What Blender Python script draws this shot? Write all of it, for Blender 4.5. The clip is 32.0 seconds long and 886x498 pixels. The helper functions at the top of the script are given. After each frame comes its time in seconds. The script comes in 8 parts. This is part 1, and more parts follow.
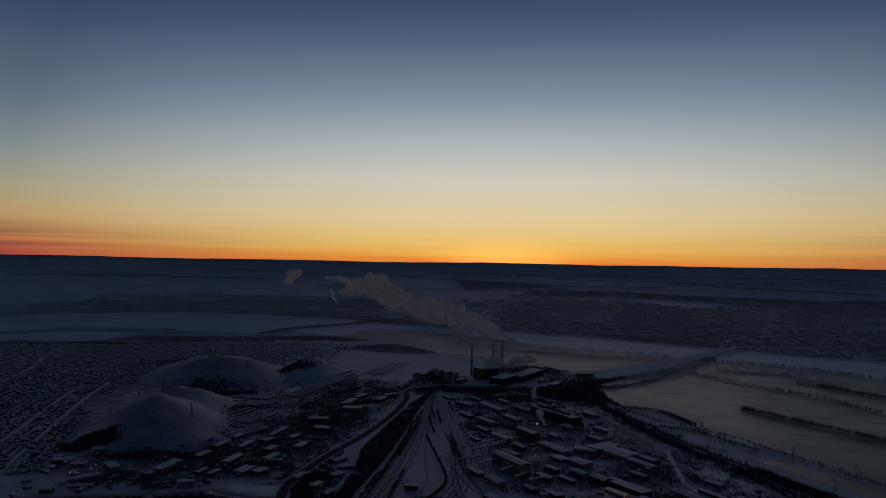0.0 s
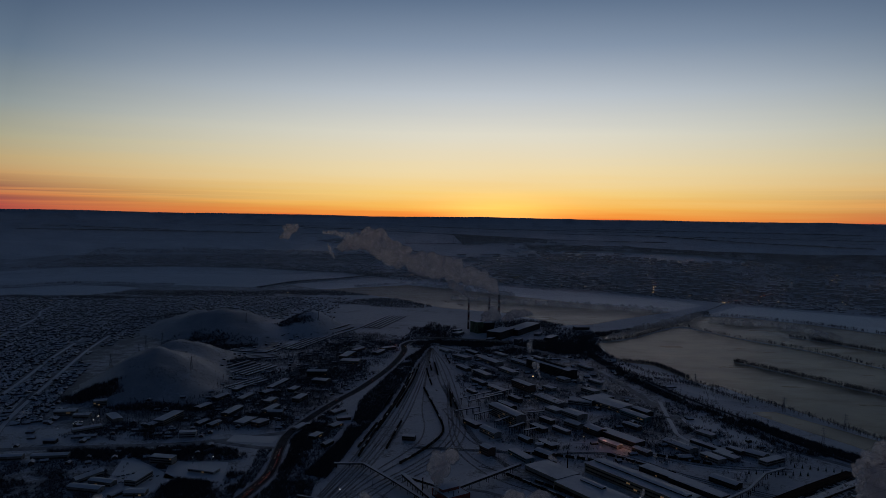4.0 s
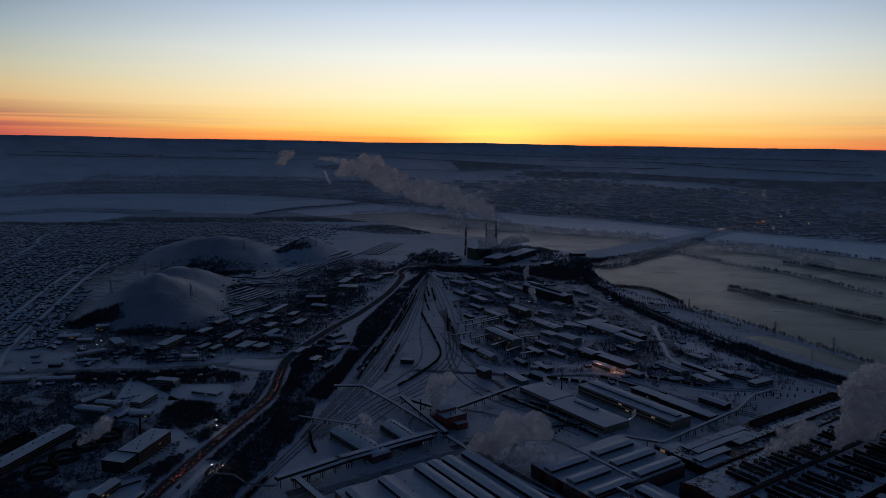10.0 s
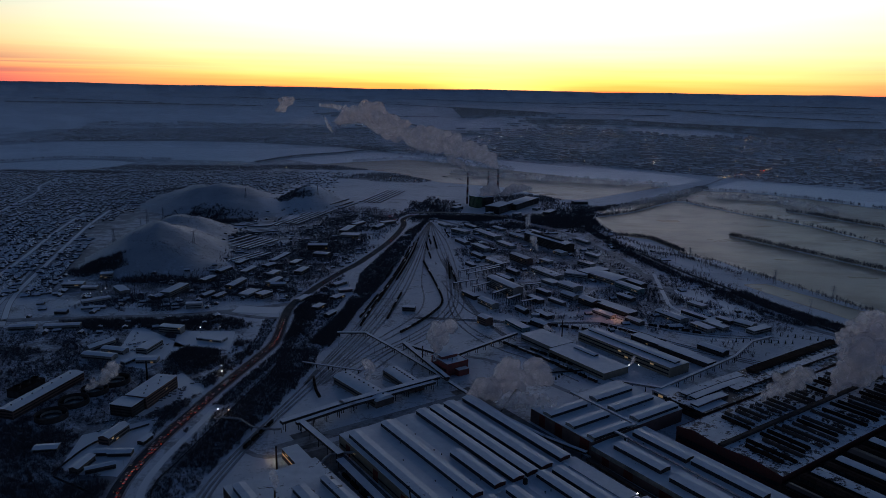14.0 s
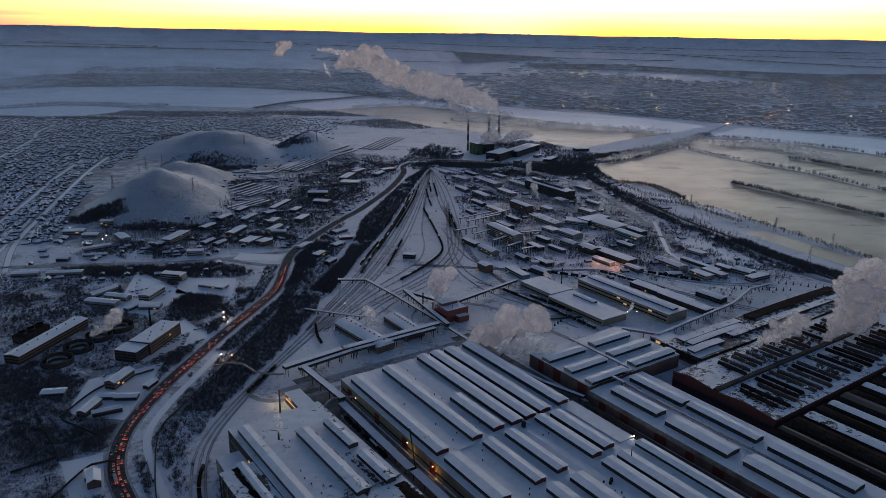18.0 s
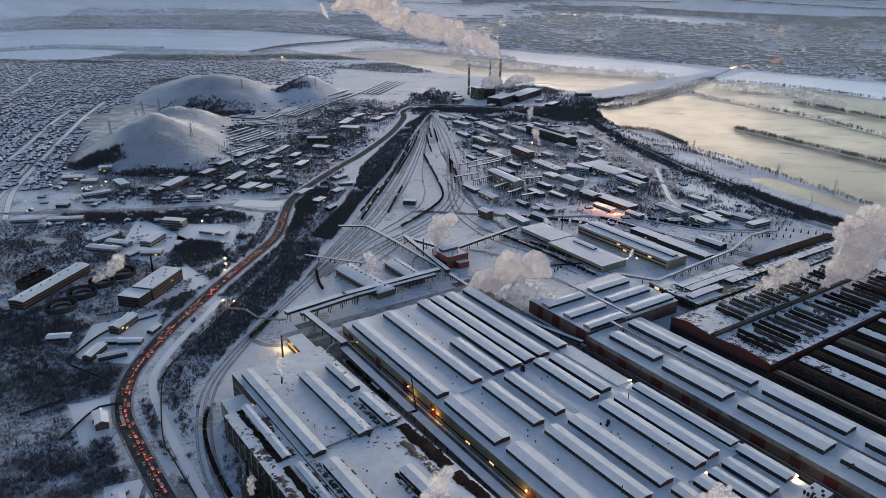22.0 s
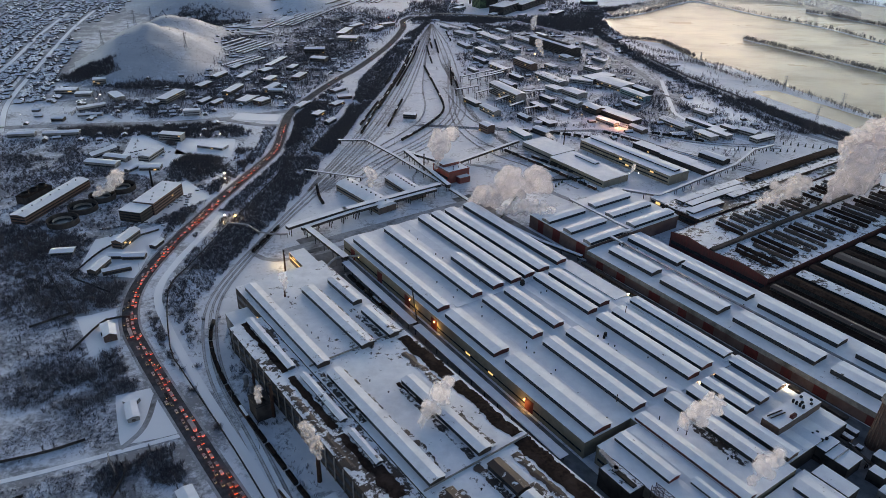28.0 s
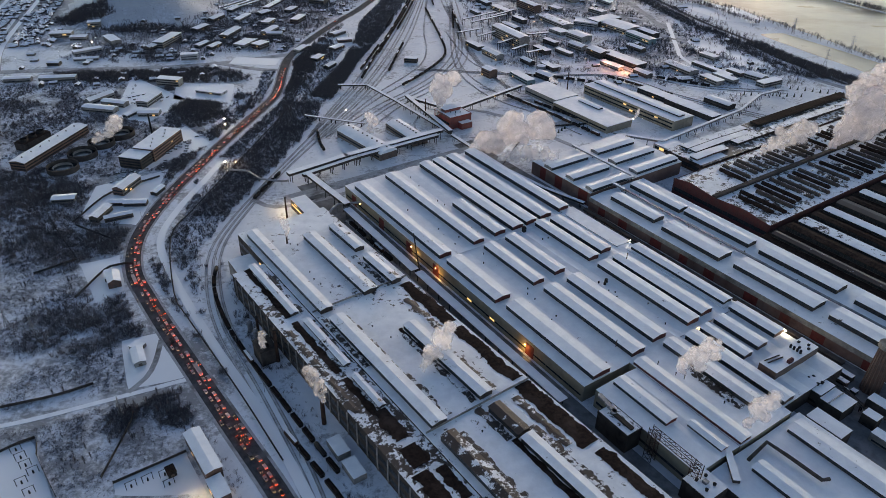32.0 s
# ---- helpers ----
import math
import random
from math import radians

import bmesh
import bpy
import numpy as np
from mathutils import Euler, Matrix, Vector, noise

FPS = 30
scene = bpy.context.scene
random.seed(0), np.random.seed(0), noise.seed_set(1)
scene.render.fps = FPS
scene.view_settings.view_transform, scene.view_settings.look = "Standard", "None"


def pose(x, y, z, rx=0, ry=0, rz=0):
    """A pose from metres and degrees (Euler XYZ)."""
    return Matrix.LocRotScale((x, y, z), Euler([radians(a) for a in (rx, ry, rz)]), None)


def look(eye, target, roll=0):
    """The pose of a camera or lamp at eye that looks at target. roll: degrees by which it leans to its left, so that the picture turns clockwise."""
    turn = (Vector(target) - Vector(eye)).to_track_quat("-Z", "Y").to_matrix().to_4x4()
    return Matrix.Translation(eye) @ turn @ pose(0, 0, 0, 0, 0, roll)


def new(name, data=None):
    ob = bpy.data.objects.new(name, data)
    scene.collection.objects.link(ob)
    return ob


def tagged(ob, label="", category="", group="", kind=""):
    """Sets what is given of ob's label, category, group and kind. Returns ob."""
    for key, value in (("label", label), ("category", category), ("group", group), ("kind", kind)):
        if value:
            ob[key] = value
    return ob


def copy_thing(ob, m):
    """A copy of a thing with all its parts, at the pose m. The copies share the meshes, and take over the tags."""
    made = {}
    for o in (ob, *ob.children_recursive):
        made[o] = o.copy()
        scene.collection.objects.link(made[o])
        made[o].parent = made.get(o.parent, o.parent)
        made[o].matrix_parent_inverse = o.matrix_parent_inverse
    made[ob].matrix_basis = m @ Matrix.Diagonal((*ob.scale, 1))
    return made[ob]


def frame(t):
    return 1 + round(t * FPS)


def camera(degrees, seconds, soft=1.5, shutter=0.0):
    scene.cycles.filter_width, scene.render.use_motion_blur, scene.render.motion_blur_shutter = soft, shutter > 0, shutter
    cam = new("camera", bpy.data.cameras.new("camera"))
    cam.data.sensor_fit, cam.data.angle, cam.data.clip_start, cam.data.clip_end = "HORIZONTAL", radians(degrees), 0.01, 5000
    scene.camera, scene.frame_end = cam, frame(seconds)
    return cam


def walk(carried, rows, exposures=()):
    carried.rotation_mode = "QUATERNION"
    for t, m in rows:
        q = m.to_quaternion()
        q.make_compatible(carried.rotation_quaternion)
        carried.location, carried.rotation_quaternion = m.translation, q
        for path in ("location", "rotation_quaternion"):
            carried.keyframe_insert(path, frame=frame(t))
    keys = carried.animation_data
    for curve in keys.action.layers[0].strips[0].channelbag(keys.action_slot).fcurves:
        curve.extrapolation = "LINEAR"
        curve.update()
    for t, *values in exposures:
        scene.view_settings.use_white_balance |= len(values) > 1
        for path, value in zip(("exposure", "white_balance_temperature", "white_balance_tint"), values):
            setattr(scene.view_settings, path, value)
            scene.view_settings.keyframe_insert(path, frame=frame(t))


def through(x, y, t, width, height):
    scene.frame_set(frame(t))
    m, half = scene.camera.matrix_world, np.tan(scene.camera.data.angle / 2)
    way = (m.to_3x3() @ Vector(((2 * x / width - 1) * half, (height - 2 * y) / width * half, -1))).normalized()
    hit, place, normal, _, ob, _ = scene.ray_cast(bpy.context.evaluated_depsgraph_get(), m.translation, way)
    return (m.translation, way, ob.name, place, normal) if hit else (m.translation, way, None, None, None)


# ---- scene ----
EYE = 350.0
cam = camera(64.0, 32.0, 0.75)
scene.cycles.transparent_max_bounces = 20          # rays cross several veils of steam
PATH = [
    (0.0, pose(0, 0, EYE, 91.100, -0.900, -0.017)),
    (1.0, pose(0, 0, EYE, 90.194, -0.878, -0.085)),
    (2.0, pose(0, 0, EYE, 89.283, -0.896, -0.151)),
    (3.0, pose(0, 0, EYE, 88.357, -0.919, -0.204)),
    (3.5, pose(0, 0, EYE, 87.890, -0.914, -0.229)),
    (5.5, pose(0, 0, EYE, 85.997, -0.916, -0.337)),
    (6.0, pose(0, 0, EYE, 85.501, -0.911, -0.369)),
    (7.0, pose(0, 0, EYE, 84.519, -0.903, -0.419)),
    (8.0, pose(0, 0, EYE, 83.530, -0.885, -0.459)),
    (9.0, pose(0, 0, EYE, 82.514, -0.892, -0.488)),
    (10.0, pose(0, 0, EYE, 81.506, -0.889, -0.483)),
    (11.0, pose(0, 0, EYE, 80.455, -0.890, -0.452)),
    (12.0, pose(0, 0, EYE, 79.365, -0.906, -0.401)),
    (13.0, pose(0, 0, EYE, 78.313, -0.900, -0.359)),
    (14.0, pose(0, 0, EYE, 77.318, -0.896, -0.337)),
    (14.5, pose(0, 0, EYE, 76.822, -0.898, -0.334)),
    (16.5, pose(0, 0, EYE, 74.813, -0.907, -0.349)),
    (17.0, pose(0, 0, EYE, 74.243, -0.913, -0.338)),
    (18.0, pose(0, 0, EYE, 73.074, -0.912, -0.312)),
    (19.0, pose(0, 0, EYE, 71.919, -0.898, -0.278)),
    (20.0, pose(0, 0, EYE, 70.846, -0.898, -0.265)),
    (21.0, pose(0, 0, EYE, 69.822, -0.915, -0.263)),
    (22.0, pose(0, 0, EYE, 68.747, -0.928, -0.271)),
    (23.0, pose(0, 0, EYE, 67.611, -0.914, -0.272)),
    (24.0, pose(0, 0, EYE, 66.478, -0.900, -0.271)),
    (25.0, pose(0, 0, EYE, 65.378, -0.897, -0.278)),
    (25.5, pose(0, 0, EYE, 64.819, -0.909, -0.278)),
    (27.5, pose(0, 0, EYE, 62.459, -0.920, -0.232)),
    (28.0, pose(0, 0, EYE, 61.883, -0.920, -0.212)),
    (29.0, pose(0, 0, EYE, 60.774, -0.879, -0.180)),
    (30.0, pose(0, 0, EYE, 59.684, -0.873, -0.137)),
    (31.0, pose(0, 0, EYE, 58.619, -0.863, -0.111)),
    (32.0, pose(0, 0, EYE, 57.577, -0.841, -0.100)),
]
EXPOSURES = [(0, -0.35, 6050, 12), (3.5, -0.15, 5950, 12), (6, 0.03, 5850, 13), (9, 0.2, 5600, 13), (13, 0.8, 5500, 13), (16.5, 1.85, 6200, 13), (19, 3.05, 7500, 10), (21, 3.65, 8050, 9), (24, 3.8, 8150, 9), (32, 3.95, 8500, 10)]
walk(cam, PATH, EXPOSURES)

# ---- world: the glow of a sun just under the horizon ----
SUN_AZ = radians(4.9)            # clockwise from straight ahead
world = bpy.data.worlds.new("dusk_sky")
scene.world = world
world.use_nodes = True
wn, wl = world.node_tree.nodes, world.node_tree.links
wn.clear()


def wnode(kind, **values):
    n = wn.new(kind)
    for k, v in values.items():
        n.inputs[int(k[1:])].default_value = v
    return n


def wmath(op, a, b=None):
    n = wn.new("ShaderNodeMath")
    n.operation = op
    for i, v in enumerate((a, b)):
        if v is None:
            continue
        if isinstance(v, (int, float)):
            n.inputs[i].default_value = v
        else:
            wl.new(v, n.inputs[i])
    return n.outputs[0]


def wramp(fac, stops):
    n = wn.new("ShaderNodeValToRGB")
    wl.new(fac, n.inputs[0])
    e = n.color_ramp.elements
    while len(e) < len(stops):
        e.new(0.5)
    for el, (p, c) in zip(e, stops):
        el.position, el.color = p, (*c, 1)
    return n.outputs[0]


def srgb(r, g, b):
    return tuple(((v / 255 + 0.055) / 1.055) ** 2.4 if v > 10 else v / 255 / 12.92 for v in (r, g, b))


coord = wn.new("ShaderNodeTexCoord")
sep = wn.new("ShaderNodeSeparateXYZ")
wl.new(coord.outputs["Generated"], sep.inputs[0])
sx, sy, sz = sep.outputs
# streaks of thin cloud low over the horizon bend the colour bands a little
stretch = wn.new("ShaderNodeMapping")
stretch.inputs["Scale"].default_value = (1.6, 1.6, 46)
wl.new(coord.outputs["Generated"], stretch.inputs["Vector"])
streak = wn.new("ShaderNodeTexNoise")
streak.inputs["Scale"].default_value, streak.inputs["Detail"].default_value = 2.2, 4
wl.new(stretch.outputs[0], streak.inputs["Vector"])
bend = wmath("MULTIPLY", wmath("SUBTRACT", streak.outputs[0], 0.5), 0.022)
up = wmath("ADD", sz, wmath("MULTIPLY", bend, wmath("SUBTRACT", 1.0, wmath("MINIMUM", wmath("MULTIPLY", wmath("ABSOLUTE", sz), 5.0), 1.0))))
fac = wmath("POWER", wmath("MAXIMUM", up, 0.0), 0.5)          # square root spreads the low bands
glow_side = wramp(fac, [(0.0, srgb(246, 120, 46)), (0.08, srgb(253, 158, 60)), (0.125, srgb(255, 190, 84)), (0.18, srgb(253, 211, 122)), (0.255, srgb(246, 222, 166)),
                        (0.34, srgb(230, 223, 198)), (0.41, srgb(196, 201, 200)), (0.48, srgb(144, 158, 172)),
                        (0.56, srgb(84, 106, 130)), (0.63, srgb(41, 60, 84)), (0.74, srgb(13, 26, 44)), (1.0, srgb(7, 16, 31))])
far_side = wramp(fac, [(0.0, srgb(166, 66, 66)), (0.09, srgb(196, 88, 68)), (0.14, srgb(206, 118, 72)), (0.19, srgb(206, 150, 90)), (0.25, srgb(198, 170, 118)), (0.30, srgb(180, 172, 138)),
                       (0.36, srgb(150, 157, 150)), (0.44, srgb(106, 122, 136)), (0.54, srgb(64, 83, 108)),
                       (0.63, srgb(35, 52, 74)), (0.74, srgb(13, 26, 44)), (1.0, srgb(7, 16, 31))])
# dusky bands of cloud low over the horizon, away from the sun
banks = wn.new("ShaderNodeMapping")
banks.inputs["Scale"].default_value = (0.9, 0.9, 74)
wl.new(coord.outputs["Generated"], banks.inputs["Vector"])
bank_noise = wn.new("ShaderNodeTexNoise")
bank_noise.inputs["Scale"].default_value, bank_noise.inputs["Detail"].default_value = 1.7, 3
wl.new(banks.outputs[0], bank_noise.inputs["Vector"])
bank_low = wmath("MAXIMUM", wmath("SUBTRACT", 1.0, wmath("MULTIPLY", wmath("ABSOLUTE", wmath("SUBTRACT", sz, 0.022)), 38.0)), 0.0)
bank_fac = wmath("MINIMUM", wmath("MAXIMUM", wmath("MULTIPLY", wmath("SUBTRACT", bank_noise.outputs[0], 0.47), 7.0), 0.0), 0.72)
clouded = wn.new("ShaderNodeMix")
clouded.data_type = "RGBA"
wl.new(wmath("MULTIPLY", bank_fac, bank_low), clouded.inputs["Factor"])
wl.new(far_side, clouded.inputs["A"])
clouded.inputs["B"].default_value = (*srgb(112, 66, 74), 1)
far_side = clouded.outputs["Result"]
back_side = wramp(fac, [(0.0, srgb(28, 40, 56)), (0.2, srgb(41, 53, 71)), (0.34, srgb(57, 66, 80)), (0.46, srgb(49, 61, 77)), (0.6, srgb(25, 38, 55)), (0.74, srgb(13, 26, 44)), (1.0, srgb(7, 16, 31))])
ahead = wmath("ADD", wmath("MULTIPLY", sx, math.sin(SUN_AZ)), wmath("MULTIPLY", sy, math.cos(SUN_AZ)))
near_sun = wmath("MINIMUM", wmath("MAXIMUM", wmath("MULTIPLY", wmath("SUBTRACT", ahead, 0.80), 5.2), 0.0), 1.0)
mixed = wn.new("ShaderNodeMix")
mixed.data_type = "RGBA"
wl.new(near_sun, mixed.inputs["Factor"])
turned = wn.new("ShaderNodeMix")
turned.data_type = "RGBA"
wl.new(wmath("MINIMUM", wmath("MAXIMUM", wmath("MULTIPLY", wmath("SUBTRACT", 0.5, ahead), 1.2), 0.0), 1.0), turned.inputs["Factor"])
wl.new(far_side, turned.inputs["A"])
wl.new(back_side, turned.inputs["B"])
wl.new(turned.outputs["Result"], mixed.inputs["A"])
wl.new(glow_side, mixed.inputs["B"])
background = wn.new("ShaderNodeBackground")
background.inputs["Strength"].default_value = 1.0
wl.new(mixed.outputs["Result"], background.inputs["Color"])
nishita = wn.new("ShaderNodeTexSky")
nishita.sky_type, nishita.sun_disc = "NISHITA", False
nishita.sun_elevation, nishita.sun_rotation = radians(0.5), SUN_AZ
nishita.altitude = 400
sky_light = wn.new("ShaderNodeBackground")
sky_light.inputs["Strength"].default_value = 0.004
wl.new(nishita.outputs[0], sky_light.inputs["Color"])
# brighter core where the sun is about to rise
core = wmath("POWER", wmath("MAXIMUM", wmath("MULTIPLY", wmath("SUBTRACT", ahead, 0.985), 66.0), 0.0), 4.0)
low = wmath("POWER", wmath("MAXIMUM", wmath("SUBTRACT", 1.0, wmath("MULTIPLY", wmath("ABSOLUTE", sz), 22.0)), 0.0), 1.5)
core = wmath("MULTIPLY", core, low)
core_light = wn.new("ShaderNodeBackground")
core_light.inputs["Color"].default_value = (1.0, 0.62, 0.13, 1)
wl.new(wmath("MULTIPLY", core, 0.55), core_light.inputs["Strength"])
lit = wn.new("ShaderNodeAddShader")
both = wn.new("ShaderNodeAddShader")
wl.new(background.outputs[0], both.inputs[0])
wl.new(sky_light.outputs[0], both.inputs[1])
out = wn.new("ShaderNodeOutputWorld")
wl.new(both.outputs[0], lit.inputs[0])
wl.new(core_light.outputs[0], lit.inputs[1])
wl.new(lit.outputs[0], out.inputs["Surface"])

sun = new("sun", bpy.data.lights.new("sun", "SUN"))
sun.data.energy, sun.data.angle, sun.data.color = 0.06, radians(40), (1.0, 0.62, 0.5)
sun.matrix_world = look((0, 0, 900), (-math.sin(SUN_AZ) * 1000, -math.cos(SUN_AZ) * 1000, 778))

# ---- materials ----
def shader(name):
    m = bpy.data.materials.new(name)
    m.use_nodes = True
    nt = m.node_tree
    return m, nt.nodes, nt.links, nt.nodes["Principled BSDF"]


def noise_node(n, l, vec, scale, detail=4, rough=0.55):
    t = n.new("ShaderNodeTexNoise")
    t.inputs["Scale"].default_value, t.inputs["Detail"].default_value, t.inputs["Roughness"].default_value = scale, detail, rough
    l.new(vec, t.inputs["Vector"])
    return t.outputs[0]


def ramp_node(n, l, fac, stops):
    r = n.new("ShaderNodeValToRGB")
    e = r.color_ramp.elements
    while len(e) < len(stops):
        e.new(0.5)
    for el, (p, c) in zip(e, stops):
        el.position, el.color = p, (*c, 1)
    l.new(fac, r.inputs[0])
    return r.outputs[0]


def mix_node(n, l, fac, a, b, mode="MIX"):
    m = n.new("ShaderNodeMix")
    m.data_type, m.blend_type = "RGBA", mode
    for s, v in (("Factor", fac), ("A", a), ("B", b)):
        if isinstance(v, (int, float)):
            m.inputs[s].default_value = v
        elif isinstance(v, tuple):
            m.inputs[s].default_value = (*v, 1)
        else:
            l.new(v, m.inputs[s])
    return m.outputs["Result"]


def world_place(n):
    return n.new("ShaderNodeNewGeometry").outputs["Position"]


def bump_node(n, l, height, strength, distance, bsdf):
    b = n.new("ShaderNodeBump")
    b.inputs["Strength"].default_value, b.inputs["Distance"].default_value = strength, distance
    l.new(height, b.inputs["Height"])
    l.new(b.outputs[0], bsdf.inputs["Normal"])


def lie_level(n, l, bsdf):
    """Far snow and ice lie level, though the far country is drawn in and climbs."""
    up_ = n.new("ShaderNodeCombineXYZ")
    up_.inputs[2].default_value = 1.0
    l.new(up_.outputs[0], bsdf.inputs["Normal"])


def plain(name, c1, c2, scale=0.6, rough=0.8, metal=0.0, stain=None, stain_scale=0.05, bump=0.2, vary=0.0, spec=0.15):
    """Two tones of grain, stains at a larger scale, fine relief."""
    m, n, l, b = shader(name)
    p = world_place(n)
    g = noise_node(n, l, p, scale)
    col = ramp_node(n, l, g, [(0.3, c1), (0.7, c2)])
    if stain:
        s = noise_node(n, l, p, stain_scale, 6, 0.65)
        col = mix_node(n, l, ramp_node(n, l, s, [(0.5, (0, 0, 0)), (0.68, (1, 1, 1))]), col, stain)
    if vary:
        info = n.new("ShaderNodeObjectInfo")
        v = n.new("ShaderNodeMath")
        v.operation = "MULTIPLY_ADD"
        l.new(info.outputs["Random"], v.inputs[0])
        v.inputs[1].default_value, v.inputs[2].default_value = 2 * vary, 1 - vary
        sc = n.new("ShaderNodeVectorMath")
        sc.operation = "SCALE"
        l.new(col, sc.inputs[0])
        l.new(v.outputs[0], sc.inputs["Scale"])
        col = sc.outputs[0]
    l.new(col, b.inputs["Base Color"])
    b.inputs["Roughness"].default_value, b.inputs["Metallic"].default_value = rough, metal
    b.inputs["Specular IOR Level"].default_value = spec
    if bump:
        bump_node(n, l, g, bump, 0.1, b)
    return m


def glowing(name, colour, strength):
    m, n, l, b = shader(name)
    b.inputs["Base Color"].default_value = (*colour, 1)
    b.inputs["Emission Color"].default_value = (*colour, 1)
    b.inputs["Emission Strength"].default_value = strength
    return m


def ground_material(name="snowy_ground", lo=0.525, hi=0.61, most=0.78, level=False):
    """Trodden and drifted snow with dry grass, scrub litter and bare earth showing through."""
    m, n, l, b = shader(name)
    p = world_place(n)
    fine = noise_node(n, l, p, 0.22, 8, 0.75)
    mid = noise_node(n, l, p, 0.035, 5, 0.6)
    big = noise_node(n, l, p, 0.006, 5, 0.6)
    snow = ramp_node(n, l, mid, [(0.3, (0.60, 0.63, 0.69)), (0.65, (0.80, 0.82, 0.86))])
    earth = ramp_node(n, l, fine, [(0.35, (0.046, 0.047, 0.055)), (0.7, (0.128, 0.127, 0.142))])
    add = None
    for src, k in ((fine, 0.375), (mid, 0.375), (big, 0.25)):
        node = n.new("ShaderNodeMath")
        node.operation = "MULTIPLY_ADD"
        l.new(src, node.inputs[0])
        node.inputs[1].default_value, node.inputs[2].default_value = k, 0.0
        if add:
            l.new(add.outputs[0], node.inputs[2])
        add = node
    grown = n.new("ShaderNodeAttribute")          # how overgrown the land is
    grown.attribute_name = "cover"
    node = n.new("ShaderNodeMath")
    node.operation = "ADD"
    l.new(add.outputs[0], node.inputs[0])
    l.new(grown.outputs["Fac"], node.inputs[1])
    add = node
    cover = ramp_node(n, l, add.outputs[0], [(lo, (0, 0, 0)), (hi, (1, 1, 1))])
    half = n.new("ShaderNodeMath")
    half.operation = "MULTIPLY"
    half.inputs[1].default_value = most
    l.new(cover, half.inputs[0])
    l.new(mix_node(n, l, half.outputs[0], snow, earth), b.inputs["Base Color"])
    b.inputs["Roughness"].default_value = 0.6
    b.inputs["Specular IOR Level"].default_value = 0.35
    if level:
        b.inputs["Roughness"].default_value, b.inputs["Specular IOR Level"].default_value = 0.42, 0.9
        lie_level(n, l, b)
    else:
        bump_node(n, l, fine, 0.35, 0.5, b)
    return m


def snow_material(name, dirt=0.0, lo=(0.74, 0.765, 0.81), hi=(0.88, 0.895, 0.925), scale=0.12, dark=(0.034, 0.023, 0.02), gloss=0.4, rough=0.55, level=False):
    """Snow lying on a roof or in a yard; dirt 0 to 1 is how much has melted or blown off."""
    m, n, l, b = shader(name)
    p = world_place(n)
    a = noise_node(n, l, p, scale, 5, 0.6)
    f = noise_node(n, l, p, 1.1, 4, 0.6)
    col = ramp_node(n, l, a, [(0.3, lo), (0.7, hi)])
    if dirt:
        s = noise_node(n, l, p, 0.16, 8, 0.72)
        wide = noise_node(n, l, p, 0.022, 3, 0.5)
        both = n.new("ShaderNodeMath")
        both.operation = "MULTIPLY_ADD"
        l.new(wide, both.inputs[0])
        both.inputs[1].default_value = 0.45
        l.new(s, both.inputs[2])
        film = noise_node(n, l, p, 0.07, 6, 0.7)
        col = mix_node(n, l, ramp_node(n, l, film, [(0.45, (0, 0, 0)), (0.75, (min(0.4, dirt),) * 3)]), col, (0.4, 0.385, 0.38))
        s = both.outputs[0]
        t = 1.0 - 0.5 * dirt
        col = mix_node(n, l, ramp_node(n, l, s, [(t - 0.02, (0, 0, 0)), (t + 0.02, (1, 1, 1))]), col, dark)
    l.new(col, b.inputs["Base Color"])
    b.inputs["Roughness"].default_value = rough
    b.inputs["Specular IOR Level"].default_value = gloss
    if level:
        lie_level(n, l, b)
    else:
        bump_node(n, l, f, 0.2, 0.2, b)
    return m


def brick_material(name, c1, c2, mortar):
    m, n, l, b = shader(name)
    co = n.new("ShaderNodeTexCoord").outputs["Object"]
    br = n.new("ShaderNodeTexBrick")
    br.inputs["Scale"].default_value = 1.0
    br.inputs["Brick Width"].default_value, br.inputs["Row Height"].default_value = 0.9, 0.3
    br.inputs["Mortar Size"].default_value = 0.02
    br.inputs["Color1"].default_value, br.inputs["Color2"].default_value, br.inputs["Mortar"].default_value = (*c1, 1), (*c2, 1), (*mortar, 1)
    l.new(co, br.inputs["Vector"])
    s = noise_node(n, l, world_place(n), 0.15, 6, 0.65)
    l.new(mix_node(n, l, ramp_node(n, l, s, [(0.45, (0, 0, 0)), (0.75, (0.6, 0.6, 0.6))]), br.outputs[0], (0.05, 0.04, 0.04)), b.inputs["Base Color"])
    b.inputs["Roughness"].default_value = 0.85
    return m


def water_material(name, base, rough, ripple):
    m, n, l, b = shader(name)
    p = world_place(n)
    w = noise_node(n, l, p, 0.05, 6, 0.6)
    drift = n.new("ShaderNodeMapping")
    drift.inputs["Rotation"].default_value = (0, 0, 0.9)
    drift.inputs["Scale"].default_value = (0.006, 0.016, 1)
    l.new(p, drift.inputs["Vector"])
    bands = noise_node(n, l, drift.outputs[0], 1.0, 6, 0.6)
    # base tone holds the warm sky's reflection as colour; gloss is kept low
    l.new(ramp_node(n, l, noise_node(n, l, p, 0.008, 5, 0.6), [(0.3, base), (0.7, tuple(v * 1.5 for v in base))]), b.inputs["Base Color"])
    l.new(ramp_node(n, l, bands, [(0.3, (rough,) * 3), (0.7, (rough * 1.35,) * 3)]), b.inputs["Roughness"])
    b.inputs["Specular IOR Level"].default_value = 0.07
    bump_node(n, l, w, ripple, 0.6, b)
    return m


